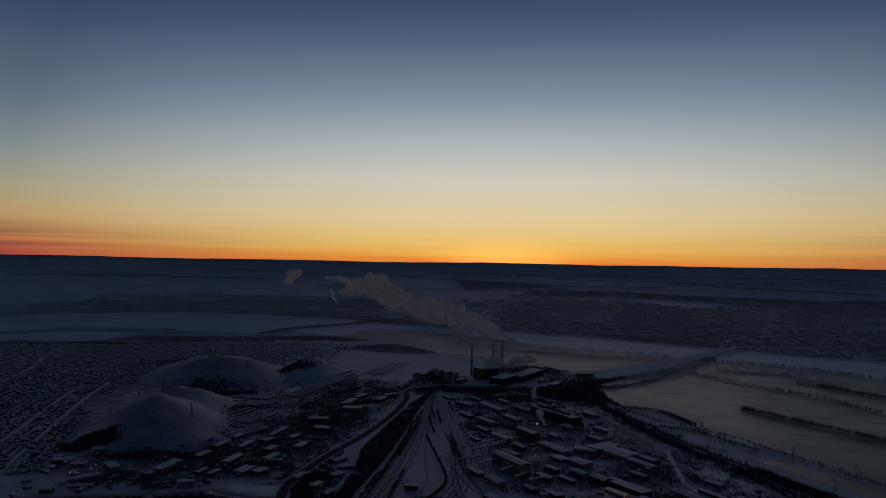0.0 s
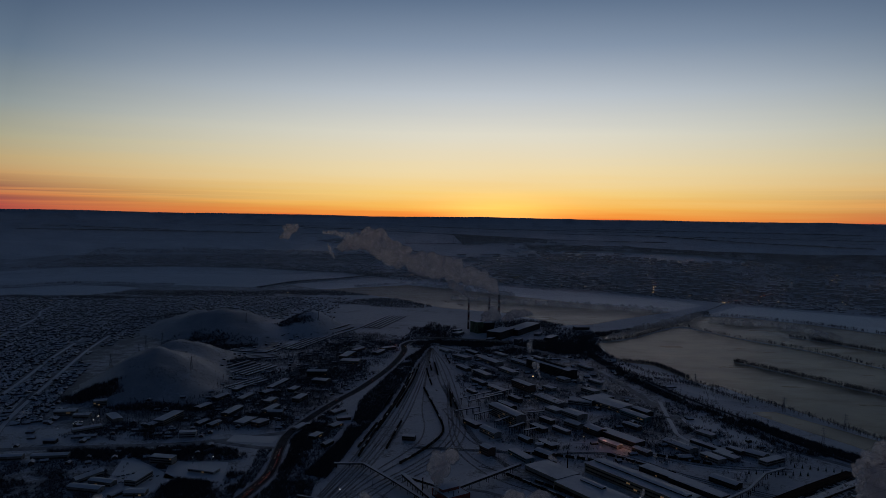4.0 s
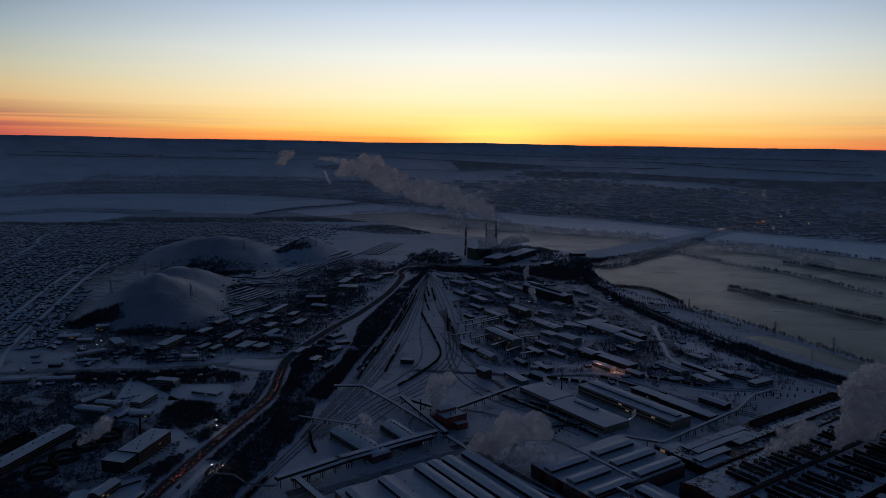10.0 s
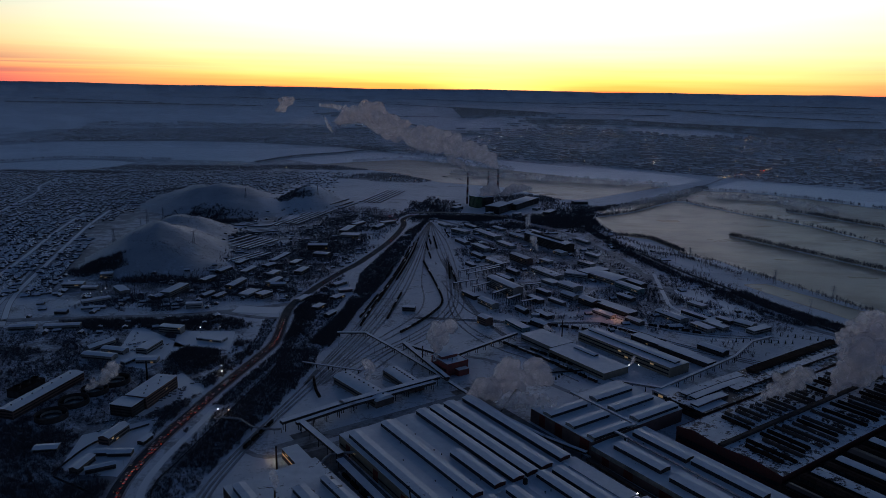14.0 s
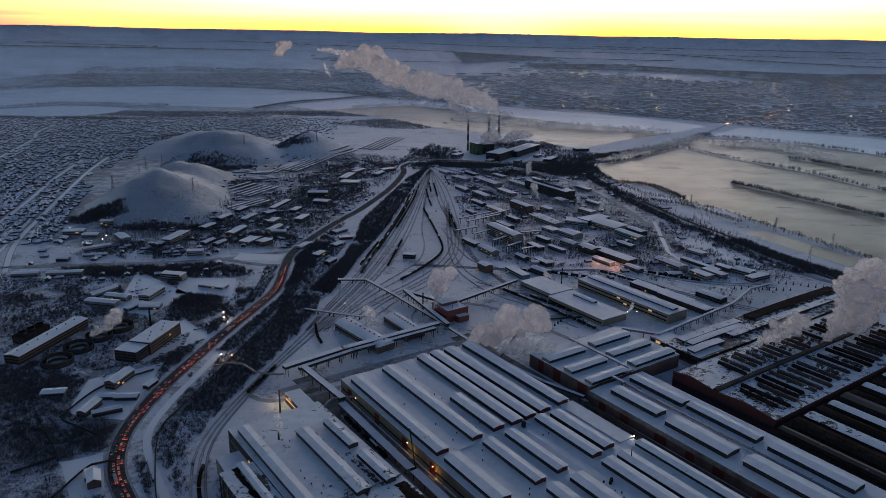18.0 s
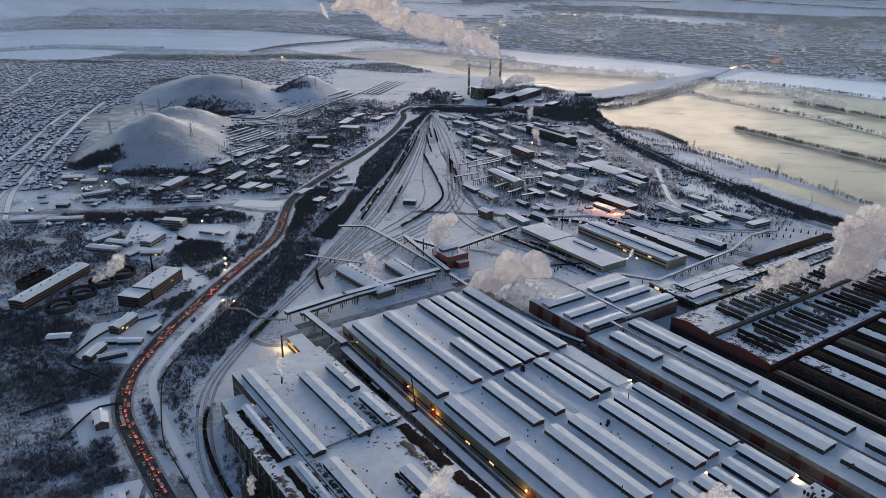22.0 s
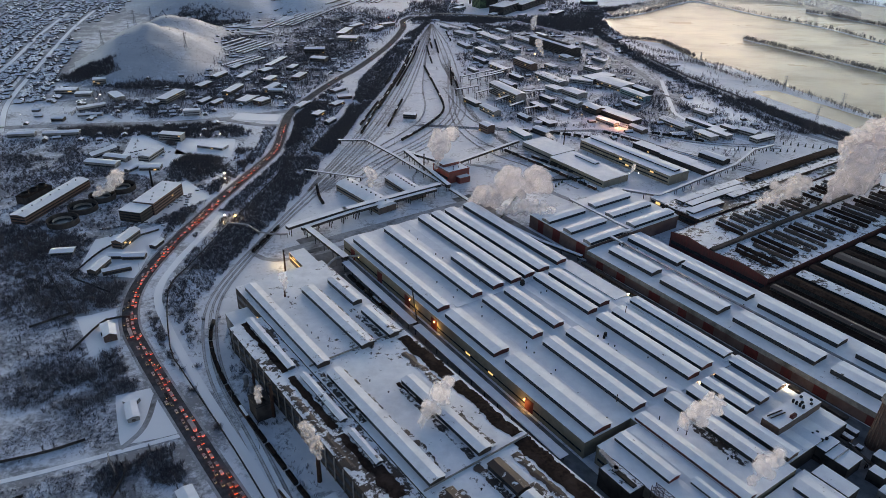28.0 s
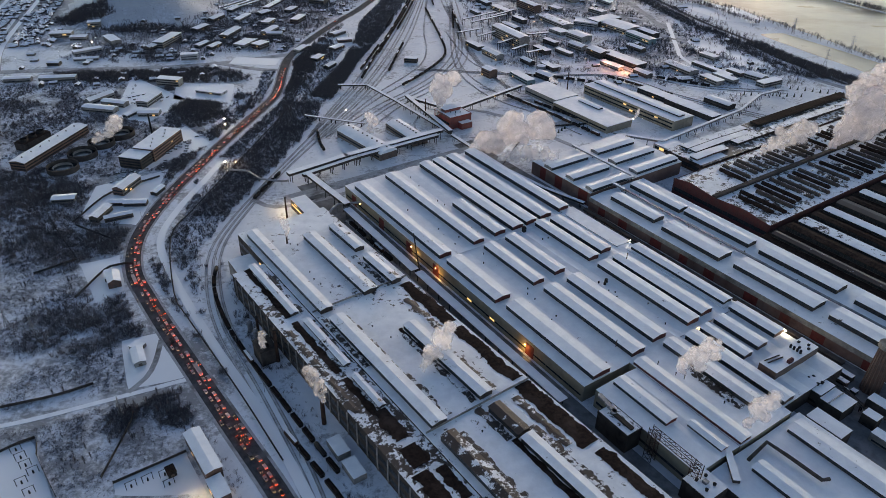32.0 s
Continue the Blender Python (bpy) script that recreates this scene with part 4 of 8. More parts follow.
C_, c1, c2 = hall("cross_hall", "wide hall with cross rooflights, red bays and pipe rack", -531, -441, 483, 622, 15, PANEL_ROSE, ROOF_SNOW,
     [(-512, -500, 483.5, 537), (-481, -469, 486, 538), (-451, -440.5, 486, 538), (-514, -502, 554, 611), (-485, -473, 552, 613), (-456, -444, 554, 618)], 3.2, CONCRETE, across=True, red_every=30)
# brick hall with ranks of sooty saw-tooth lights
K_, km, kn = hall("brick_hall", "dark red brick hall with ranks of sooty roof-lights", -416, -301, 580, 905, 15, BRICK, ROOF_SIDE, (), parapet=BRICK, bands=((4, 8),))
part("gable_wall", Shape().add([(x - km, y - kn, z) for y in (579.4, 580.0) for x, z in ((-416, 14), (-301, 14), (-301, 16), (-330, 19.5), (-366, 17), (-395, 20.5), (-416, 17))],
     [(0, 1, 2, 3, 4, 5, 6), (13, 12, 11, 10, 9, 8, 7)] + [(i, 7 + i, 7 + (i + 1) % 7, (i + 1) % 7) for i in range(7)]), BRICK, K_, "stepped red brick gable wall")
fin = random.Random(44)
for i in range(25):
    v = 602 + 12 * i + fin.uniform(-1.5, 1.5)
    for u0, u1 in ((-361 + fin.uniform(0, 14), -308 - fin.uniform(0, 8)), (-409 + fin.uniform(0, 8), -371 - fin.uniform(0, 6))):
        if i < 3 and u0 < -400:
            continue
        z = 15.2
        y0, y1 = v - kn, v + 5.2 - kn
        s = Shape().add([(u0 - km, y0, z), (u1 - km, y0, z), (u1 - km, y1, z), (u0 - km, y1, z), (u0 - km, y0 + 1.0, z + 3.2), (u1 - km, y0 + 1.0, z + 3.2), (u1 - km, y0 + 2.6, z + 3.4), (u0 - km, y0 + 2.6, z + 3.4)],
                        [(0, 1, 5, 4), (4, 5, 6, 7), (6, 2, 3, 7), (0, 4, 7, 3), (1, 2, 6, 5)])
        part("saw_tooth_light", s, (ROOF_MELTED, TAR, ROOF_RAGGED)[(i * 3 + int(u0)) % 3], K_, "sooty saw-tooth roof-light")
part("ridge_wall", Shape().box(-368.5 - km, -364 - km, 581 - kn, 904 - kn, 14.8, 18.2), DARK_WALL, K_, "raised ridge between the roof's halves")
# black-roofed long halls beyond
F_, fm, fn = hall("furnace_hall", "long furnace hall under bare black roofs", -298, -80, 562, 1000, 12, DARK_WALL, TAR, (), bands=((4, 8),))
for i, v in enumerate(range(570, 990, 21)):
    wide = 8 + 3 * (i % 3)
    monitor(F_, fm, fn, -292, -90, v, v + wide, 12.6, 4.2 if i % 2 else 2.6, (ROOF_MELTED, TAR, ROOF_PATCHY, TAR, ROOF_SNOW)[i % 5], DARK_WALL)
hall("furnace_store", "dark store with sooty snow on its long roofs", -478, -425, 640, 1000, 11, DARK_WALL, ROOF_RAGGED, [(-474, -462, 790, 990, 2.4, TAR), (-450, -440, 720, 990, 2.6, ROOF_SIDE), (-461, -452, 660, 760, 2.0, ROOF_SNOW), (-474, -464, 660, 770, 1.6, ROOF_PATCHY)], 2.6, DARK_WALL)
hall("brick_workshop", "brown brick workshop with a low pitched roof", -455, -428, 640, 716, 11, BRICK_BROWN, ROOF_SNOW, [(-448, -438, 645, 700, 1.8)], 1.8, BRICK_BROWN, bands=((3, 7),))
hall("lit_workshop", "small workshop with lit windows", -503, -471, 648, 676, 8, PANEL_WHITE, ROOF_SNOW, bands=((3, 6),), lit=0.6)
# sheds north of the works
hall("store_shed", "grey store shed with a snowy roof", -732, -668, 640, 681, 10, CONCRETE, SNOW, bands=((3, 5),))
hall("store_shed", "long tan store shed with a snowy roof", -667, -566, 634, 678, 9, PANEL_TAN, SNOW, [(-650, -612, 664, 672, 1.6)], 1.6, DARK_WALL, bands=((3, 5),), lit=0.05)
hall("assembly_shed", "long assembly shed with a ridge rooflight", -688, -527, 711, 748, 13, PANEL_TAN, SNOW, [(-684, -532, 726, 736, 1.8)], 1.8, DARK_WALL, bands=((3, 5), (8, 10)), lit=0.05)
hall("track_shed", "low dark shed along the sidings", -600, -520, 778, 796, 7, DARK_WALL, SNOW)
for lab, u0, u1, v0, v1, turn_, bump_ in (("brick repair shed with an arched snowy roof", -738, -648, 352, 376, 6, 4.0), ("brick repair shed with a row of roof vents", -724, -661, 409, 430, 0, 2.4)):
    AR, aru, arv = hall("repair_shed", lab, u0, u1, v0, v1, 8, BRICK_BROWN, SNOW, bands=((3, 5),), turn=turn_, pivot=((u0 + u1) / 2, (v0 + v1) / 2))
    hx, hy = (u1 - u0) / 2, (v1 - v0) / 2
    arc = [(-hy * math.cos(math.pi * k / 8), 8.1 + bump_ * math.sin(math.pi * k / 8)) for k in range(9)]
    part("arched_roof", Shape().add([(x, y, z) for x in (-hx - 0.4, hx + 0.4) for y, z in arc], [(k, 9 + k, 10 + k, k + 1) for k in range(8)] + [tuple(range(9)), tuple(range(17, 8, -1))]), SNOW, AR)
    for k in range(9):
        part("roof_vent", Shape().box(-hx + 6 + (2 * hx - 12) * k / 8 - 0.7, -hx + 6 + (2 * hx - 12) * k / 8 + 0.7, 1.0, 2.4, 8 + bump_ - 0.6, 9.2 + bump_), BLACK, AR)
# offices with lit windows
O_, om, on_ = hall("office_block", "three-storey office with lit windows", -600, -537, 227, 243, 10.5, BRICK_BROWN, SNOW, bands=((1.6, 3.2), (4.8, 6.4), (8.0, 9.4)), lit=0.45)
# boiler house of red brick
R_, rm, rn = hall("boiler_house", "red brick boiler house with a stepped roof", -716, -680, 476, 508, 15, BRICK_BRIGHT, SNOW, bands=((5, 8),), parapet=BRICK_BRIGHT)
part("upper_storey", Shape().box(-712 - rm, -698 - rm, 480 - rn, 504 - rn, 15, 19), BRICK_BRIGHT, R_)
part("upper_roof", Shape().box(-712.4 - rm, -697.6 - rm, 479.6 - rn, 504.4 - rn, 19, 19.4), SNOW, R_)
for k in range(4):
    part("roof_vent", Shape().cone(-694 + 3.2 * k - rm, 486 + 5 * (k % 3) - rn, 15, 18, 0.4, 0.4), BLACK, R_)
hall("boiler_annex", "small red brick annex", -690, -672, 488, 504, 8, BRICK_BRIGHT, SNOW)
PR, pru, prv = hall("pump_room", "dark sooty pump room in the lane", -216.5, -190.5, 273.5, 286.5, 15.5, DARK_WALL, ROOF_PATCHY, lip=0.5, parapet=DARK_WALL)
part("roof_tank", Shape().box(-7, 11, -1.5, 1.5, 15.8, 17.2), BLACK, PR)
for k in range(9):
    t = k / 8
    part("duct_ring", Shape().cone(-20 + 15.5 * min(1, t * 1.3) - 1.0, 3.2 - 0.4 * k, 16.6, 18.6, 1.7, 1.7, 12), PIPE, PR, "fat ribbed duct section")
for u in (-300, -279):
    hall("siding_hut", "small siding hut with a snowy roof", u, u + 16, 119, 128, 5, CONCRETE, SNOW)

# ---- galleries, canopies, pipes of the works ----
def gallery(label, pts, z, w=5.0, h=3.0, gap=16, roof=SNOW, wall=DARK_WALL, name="conveyor_gallery"):
    """A covered walk or pipe bridge on legs along points of the works' grid."""
    root = thing(name, label, "gallery", WORKS @ pose(pts[0][0], pts[0][1], 0), "galleries of the works")
    ox, oy = pts[0]
    for (ua, va), (ub, vb) in zip(pts, pts[1:]):
        d = Vector((ub - ua, vb - va, 0))
        L = d.length
        d.normalize()
        s = Vector((-d.y, d.x, 0)) * w / 2
        a, b = Vector((ua - ox, va - oy, 0)) - d * w * 0.3, Vector((ub - ox, vb - oy, 0)) + d * w * 0.3
        def prism(z0, z1, k):
            c = [a - s * k, b - s * k, b + s * k, a + s * k]
            return Shape().add([(p.x, p.y, z0) for p in c] + [(p.x, p.y, z1) for p in c], [(0, 3, 2, 1), (4, 5, 6, 7), (0, 1, 5, 4), (1, 2, 6, 5), (2, 3, 7, 6), (3, 0, 4, 7)])
        part("gallery_body", prism(z, z + h, 1.0), wall, root)
        part("gallery_roof", prism(z + h, z + h + 0.5, 1.1), roof, root)
        n = max(1, int(L / gap))
        for i in range(n + 1):
            p = a.lerp(b, (i + 0.2) / (n + 0.4))
            leg = Shape()
            for e in (-0.8, 0.8):
                q = p + s * e
                leg.beam((q.x * 1.0, q.y, 0), (q.x, q.y, z), 0.6)
            part("trestle", leg, BLACK, root)
    return root


gallery("high covered conveyor gallery on trestles with snowy roof", [(-652, 249), (-660, 320), (-664, 450)], 9, 6.5)
gallery("second conveyor gallery running beside the first", [(-644, 262), (-653, 330), (-656, 440)], 7.5, 4.5)
gallery("covered footbridge from gallery to main hall", [(-640, 266), (-562, 270)], 8, 6)
gallery("long platform canopy in the lane between halls", [(-556, 268), (-432, 267)], 6.5, 7, 0.6, name="platform_canopy")
gallery("long platform canopy in the lane between halls", [(-424, 268), (-244, 268)], 6.5, 7, 0.6, name="platform_canopy")
gallery("covered conveyor gallery north of the boiler house", [(-660, 462), (-790, 480)], 7, 5)
gallery("covered gallery crossing the yard to the store sheds", [(-790, 480), (-716, 505), (-742, 640)], 6, 4)
gallery("low pipe bridge over the sidings", [(-884, 425), (-863, 459), (-786, 462), (-660, 462)], 5, 3.5, 1.8, roof=SNOW, wall=DARK_WALL, name="pipe_bridge")
gallery("pipe bridge from gallery to east hall", [(-650, 459), (-540, 456), (-486, 462), (-440, 474)], 6, 3.5, 2.0, wall=DARK_WALL, name="pipe_bridge")
gallery("pipe bridge around the cross hall", [(-536, 540), (-542, 632), (-500, 660), (-515, 829), (-537, 902), (-534, 943)], 7, 3, 2.2, wall=PIPE, name="pipe_bridge")
gallery("roof-level pipe bridge across the cross hall", [(-533, 545), (-440, 545), (-444, 515), (-425, 515)], 17, 2.4, 1.6, wall=PIPE, name="pipe_bridge", gap=24)
gallery("pipe rack along the lane of the east hall", [(-430, 468), (-330, 466), (-160, 466)], 5, 4.5, 1.6, roof=DARK_WALL, wall=DARK_WALL, name="pipe_bridge", gap=12)
gallery("pipe bridge over the sidings to the repair sheds", [(-807, 338), (-776, 362), (-744, 388)], 4.5, 2, 1.2, wall=PIPE, name="pipe_bridge")


def ground_pipe(label, pts, z, r, mat=PIPE, legs=True):
    line = smooth_line(pts, 12)
    root = thing("heat_pipe", label, "pipe", pose(line[0].x, line[0].y, 0), "heat pipes")
    o = Vector((line[0].x, line[0].y, 0))
    part("pipe_run", Shape().tube([tuple(p - o + Vector((0, 0, z))) for p in line], r, 8), mat, root, "", True)
    if legs:
        for p in line[::2]:
            q = p - o
            part("pipe_support", Shape().box(q.x - 0.25, q.x + 0.25, q.y - 0.25, q.y + 0.25, 0, z), CONCRETE, root)


ground_pipe("twin heat pipe beside the main road", [(-94, 302), (-137, 364), (-198, 447), (-217, 477), (-248, 566), (-243, 614), (-230, 696), (-201, 869)], 1.4, 0.55, DARK_WALL)
ground_pipe("heat pipe from the road to the gallery", [(-228, 700), (-205, 696), (-190, 680), (-165, 674), (-158, 676)], 5, 1.1)
ground_pipe("bent duct joining the office to the main hall", [works_xy(-556, 248), works_xy(-566, 262), works_xy(-560, 278), works_xy(-556, 284)], 9.5, 1.2)

# ---- stacks of the works ----
def stack(label, x, y, z0, z1, r, mat=RUST, name="steel_chimney", bands=None):
    root = thing(name, label, "chimney", pose(x, y, 0), "chimneys")
    occupy(x, y, 2 * r, 2 * r, 0)
    part("shaft", Shape().cone(0, 0, z0, z1, r, r * 0.75, 16), mat, root, "", True)
    part("rim", Shape().cone(0, 0, z1 - 0.8, z1 + 0.3, r * 0.9, r * 0.9, 16), BLACK, root)
    if bands:
        for k in range(bands):
            h0 = z1 - (z1 - z0) * (0.06 + 0.16 * k)
            rr = r * (1 - 0.25 * (h0 - z0) / (z1 - z0)) + 0.12
            part("painted_band", Shape().cone(0, 0, h0 - (z1 - z0) * 0.07, h0, rr + 0.06, rr, 16), PANEL_WHITE if k % 2 == 0 else PANEL_RED, root)
    return root


for lab, u, v, z0, z1, r in (("short black roof stack with steam", -503, 183, 24, 30, 0.9), ("rusty stack beside the old hall", -392, 125, 0, 30, 1.4), ("rusty stack beside the old hall", -318, 126, 0, 30, 1.6),
                             ("steel stack beside the old hall", -430, 125, 0, 16, 1.2), ("thin rusty boiler house stack", -728, 470, 0, 26, 1.0), ("tall thin yard stack", -700, 690, 0, 30, 0.9),
                             ("tall dark stack in the lane", -580, 214, 0, 25, 1.0), ("thin vent stack on the raised hall", -255, 329, 17, 23, 0.4), ("thin vent stack on the roof", -330, 418, 14, 26, 0.4)):
    x, y = works_xy(u, v)
    stack(lab, x, y, z0, z1, r)
x, y = works_xy(-135.5, 462.5)
BC = stack("broad ribbed brown brick chimney beside the east hall", x, y, 0, 40, 6.2, BRICK_BROWN, "brick_chimney")
for k in range(18):
    a = 2 * math.pi * k / 18
    part("rib", Shape().beam((6.3 * math.cos(a), 6.3 * math.sin(a), 0), (4.75 * math.cos(a), 4.75 * math.sin(a), 39), 0.5), BRICK_BROWN, BC)
part("gallery_ring", Shape().cone(0, 0, 38.4, 39.4, 4.8, 6.4, 20).cone(0, 0, 39.4, 42.4, 6.4, 6.2, 20), CONCRETE, BC, "wide grey ring at the chimney's mouth", False)
for u, v in ((-436, 121), (-424, 121), (-418, 123)):
    x, y = works_xy(u, v)
    solid("silo", Shape().cone(0, 0, 0, 9, 2, 2, 14).cone(0, 0, 9, 10.2, 2, 0.6, 14), METAL, "small pale silo beside the old hall", "silo", m=pose(x, y, 0), smooth=False)
x, y = works_xy(-400, 119)
occupy(x, y, 14, 16, 0)
cool = thing("cooling_box", "dark timber cooling box with fan deck", "cooling tower", WORKS @ pose(-400, 119, 0))
part("body", Shape().box(-8, 8, -6, 6, 0, 13), DARK_WALL, cool)
part("fan_deck", Shape().box(-8.4, 8.4, -6.4, 6.4, 13, 13.6), BLACK, cool)
for k in (-4, 4):
    part("fan_ring", Shape().cone(k, 0, 13.6, 15, 2.8, 2.4, 14, caps=False), BLACK, cool)
# lattice crane rail in the lane by the south hall
crane = thing("gantry_crane", "lattice gantry crane beside the south hall", "crane", WORKS @ pose(-163, 283.5, 0))
for sy in (-2, 2):
    fr = Shape()
    for i in range(9):
        x0, x1 = -18 + 4 * i, -14 + 4 * i
        fr.beam((x0, sy, 23), (x1, sy, 23), 0.4).beam((x0, sy, 26), (x1, sy, 26), 0.4).beam((x0, sy, 23), (x1, sy, 26), 0.28).beam((x0, sy, 23), (x0, sy, 26), 0.28)
    part("girder", fr, RUST, crane)
for sx in (-16, 16):
    tower = Shape()
    for ex in (-3, 3):
        for sy in (-2, 2):
            tower.beam((sx + ex, sy, 0), (sx + ex, sy, 26.5), 0.4)
    for k in range(7):
        z0 = 3.7 * k
        for sy in (-2, 2):
            tower.beam((sx - 3, sy, z0), (sx + 3, sy, z0 + 3.7), 0.25).beam((sx + 3, sy, z0), (sx - 3, sy, z0 + 3.7), 0.25)
    part("leg", tower, RUST, crane)
boom = thing("mobile_crane", "mobile crane with raised lattice boom in the lane", "crane", WORKS @ pose(-430, 272, 0))
part("carrier", Shape().box(-5, 5, -1.4, 1.4, 0.8, 2.6), BLACK, boom)
part("boom", Shape().beam((0, 0, 2), (-26, 10, 26), 0.8), BLACK, boom)

# clutter of the yard behind the annex
rnd = random.Random(15)
for u, v, l, w, h in ((-157, 460, 20, 4.5, 5), (-153, 451.5, 14, 4, 4.5), (-121, 448, 16, 9, 8), (-118, 430, 10, 8, 9), (-112, 466, 12, 7, 6), (-100, 448, 12, 8, 6), (-104, 420, 14, 8, 7), (-140, 450, 4, 4, 3), (-144, 446, 4, 3, 3)):
    hall("service_block", "small service block in the works yard", u - l / 2, u + l / 2, v - w / 2, v + w / 2, h, rnd.choice((DARK_WALL, CONCRETE, BRICK_BROWN)), rnd.choice((SNOW, ROOF_SNOW, ROOF_PATCHY)), bands=((1.2, 2.6),))
gallery("pipe rack crossing the works yard", [(-170, 441), (-143, 441), (-126, 436), (-96, 438)], 5, 2.4, 1.2, roof=DARK_WALL, wall=PIPE, name="pipe_bridge", gap=10)
gallery("short covered bridge from the low hall", [(-150, 318), (-132, 303)], 13, 4, 2.4, name="conveyor_gallery", gap=30)
for k in range(4):
    x, y = works_xy(-183 + 2.6 * k, 431)
    solid("gas_tank", Shape().cone(0, 0, 0, 2.4, 0.9, 0.9, 14).cone(0, 0, 2.4, 3, 0.9, 0.3, 14), BLACK, "small upright black tank on the annex", "tank", "yard tanks", m=pose(x, y, 20.4))
roof_bits(E_, em, en, -430, -100, 512, 528, 13.8, 22)
roof_bits(C_, c1, c2, -525, -445, 540, 552, 15.8, 8)
roof_bits(A, am, an, -580, -430, 340, 350, 15, 8, DARK_WALL)

# ---- single buildings ----
def shed(x, y, length, width, h, turn, wall=CONCRETE, roof=SNOW, pitch=1.6, name="shed", label="snow-roofed shed", category="shed", lit=0.0, group="", bands=True, chimney=False):
    """A building of its own: four walls, roof with overhang, rows of windows, a door."""
    t = radians(turn)
    z = height(x, y)
    occupy(x, y, length, width, t)
    root = thing(name, label, category, pose(x, y, z, 0, 0, turn), group)
    hx, hy = length / 2, width / 2
    base = -1.0 if z > 0.5 else 0.0
    flat = pitch < 0.4
    part("wall_shell", Shape().box(-hx, hx, -hy, hy, base, h) if flat else Shape().gable(-hx, hx, -hy, hy, base, h, h + pitch), wall, root)
    r = Shape()
    if flat:
        r.box(-hx - 0.3, hx + 0.3, -hy - 0.3, hy + 0.3, h, h + 0.5)
    else:
        zs = [(-hy - 0.5, h - 0.1), (0, h + pitch + 0.15), (hy + 0.5, h - 0.1)]
        v = [(xx, yy, zz + dz) for xx in (-hx - 0.5, hx + 0.5) for dz in (0, 0.4) for yy, zz in zs]
        r.add(v, [(3, 9, 10, 4), (4, 10, 11, 5), (0, 1, 7, 6), (1, 2, 8, 7), (0, 6, 9, 3), (2, 5, 11, 8), (0, 3, 4, 1), (1, 4, 5, 2), (6, 7, 10, 9), (7, 8, 11, 10)])
    part("roof", r, roof, root)
    if bands:
        g = Shape()
        k = 0
        while 1.2 + 3.3 * k + 1.6 < h:
            for yy, out in ((-hy, -0.08), (hy, 0.08)):
                pane_band(g, -hx + 0.8, hx - 0.8, yy, 1.2 + 3.3 * k, 2.7 + 3.3 * k, out, 3.2, lit)
            pane_band(g, -hy + 0.8, hy - 0.8, -hx, 1.2 + 3.3 * k, 2.7 + 3.3 * k, -0.08, 3.2, lit, False)
            k += 1
        if g.v:
            part("window_band", g, [GLASS, GLASS_LIT], root)
    part("door", Shape().box(hx, hx + 0.1, -1.2, 1.2, 0, min(2.6, h - 0.2)), TIMBER, root)
    if chimney:
        part("chimney", Shape().box(-hx * 0.3, -hx * 0.3 + 0.7, 0.6, 1.3, h, h + pitch + 1.2), BRICK_BROWN, root)
    return root


# works across the main road
P_ = shed(-445, 754, 110, 19, 10, 78, BRICK_BROWN, SNOW, 1.4, "pump_house", "long brown pump house with snowy roof and vents", "pump house")
for k in range(7):
    part("roof_vent", Shape().cone(-46 + 15 * k, 0, 11, 13, 0.7, 0.7), BLACK, P_)
L_ = shed(-474, 771, 40, 15, 9, 74, DARK_WALL, TAR, 0.2, "cooling_bank", "black fan cooling bank beside the pump house", "cooling tower", bands=False)
for k in (-13, 0, 13):
    part("fan_ring", Shape().cone(k, 0, 9.4, 12.5, 5, 4, 14, caps=False), BLACK, L_)
shed(-440, 800, 34, 15, 4, 78, CONCRETE, ROOF_PATCHY, 0.2, "basin_house", "low basin house with grated roof", "basin")
G_ = shed(-323, 759, 61, 25, 15, 78, BRICK_BROWN, SNOW, 0.3, "workshop_block", "tall brown workshop block with flat snowy roof", "workshop", 0.02)
for k in range(6):
    part("roof_vent", Shape().box(-24 + 9 * k, -23 + 9 * k, -6 + 4 * (k % 3), -5 + 4 * (k % 3), 15.5, 16.6), BLACK, G_)
shed(-335, 719, 21, 27, 13, 76, DARK_WALL, SNOW, 0.3, "workshop_block", "dark workshop end block with flat snowy roof", "workshop")
for x, y, r in ((-404, 740, 16), (-410, 704, 16.5), (-383, 799, 16), (-395, 771, 15)):
    occupy(x, y, 2 * r, 2 * r, 0)
    tank = thing("cooling_basin", "round dark cooling basin with a snowy inner floor", "basin", pose(x, y, 0), "cooling basins")
    part("outer_wall", Shape().cone(0, 0, 0, 6, r, r, 32, caps=False).cone(0, 0, 0, 6, r - 0.9, r - 0.9, 32, caps=False), DARK_WALL, tank, "", True)
    rim = Shape()
    n = 32
    v = [(rr * math.cos(2 * math.pi * i / n), rr * math.sin(2 * math.pi * i / n), 6.02) for rr in (r - 0.9, r) for i in range(n)]
    part("rim", rim.add(v, [(i, (i + 1) % n, n + (i + 1) % n, n + i) for i in range(n)]), DARK_WALL, tank)
    part("water_floor", Shape().cone(0, 0, 1.0, 1.6, r - 0.95, r - 0.95, 32), GLASS, tank)
    part("baffle", Shape().cone(0, 0, 1.6, 4.4, r * 0.62, r * 0.62, 24, caps=False), CONCRETE, tank)
stack("dark slim boiler chimney", -347, 803, 0, 26, 1.3, BLACK)
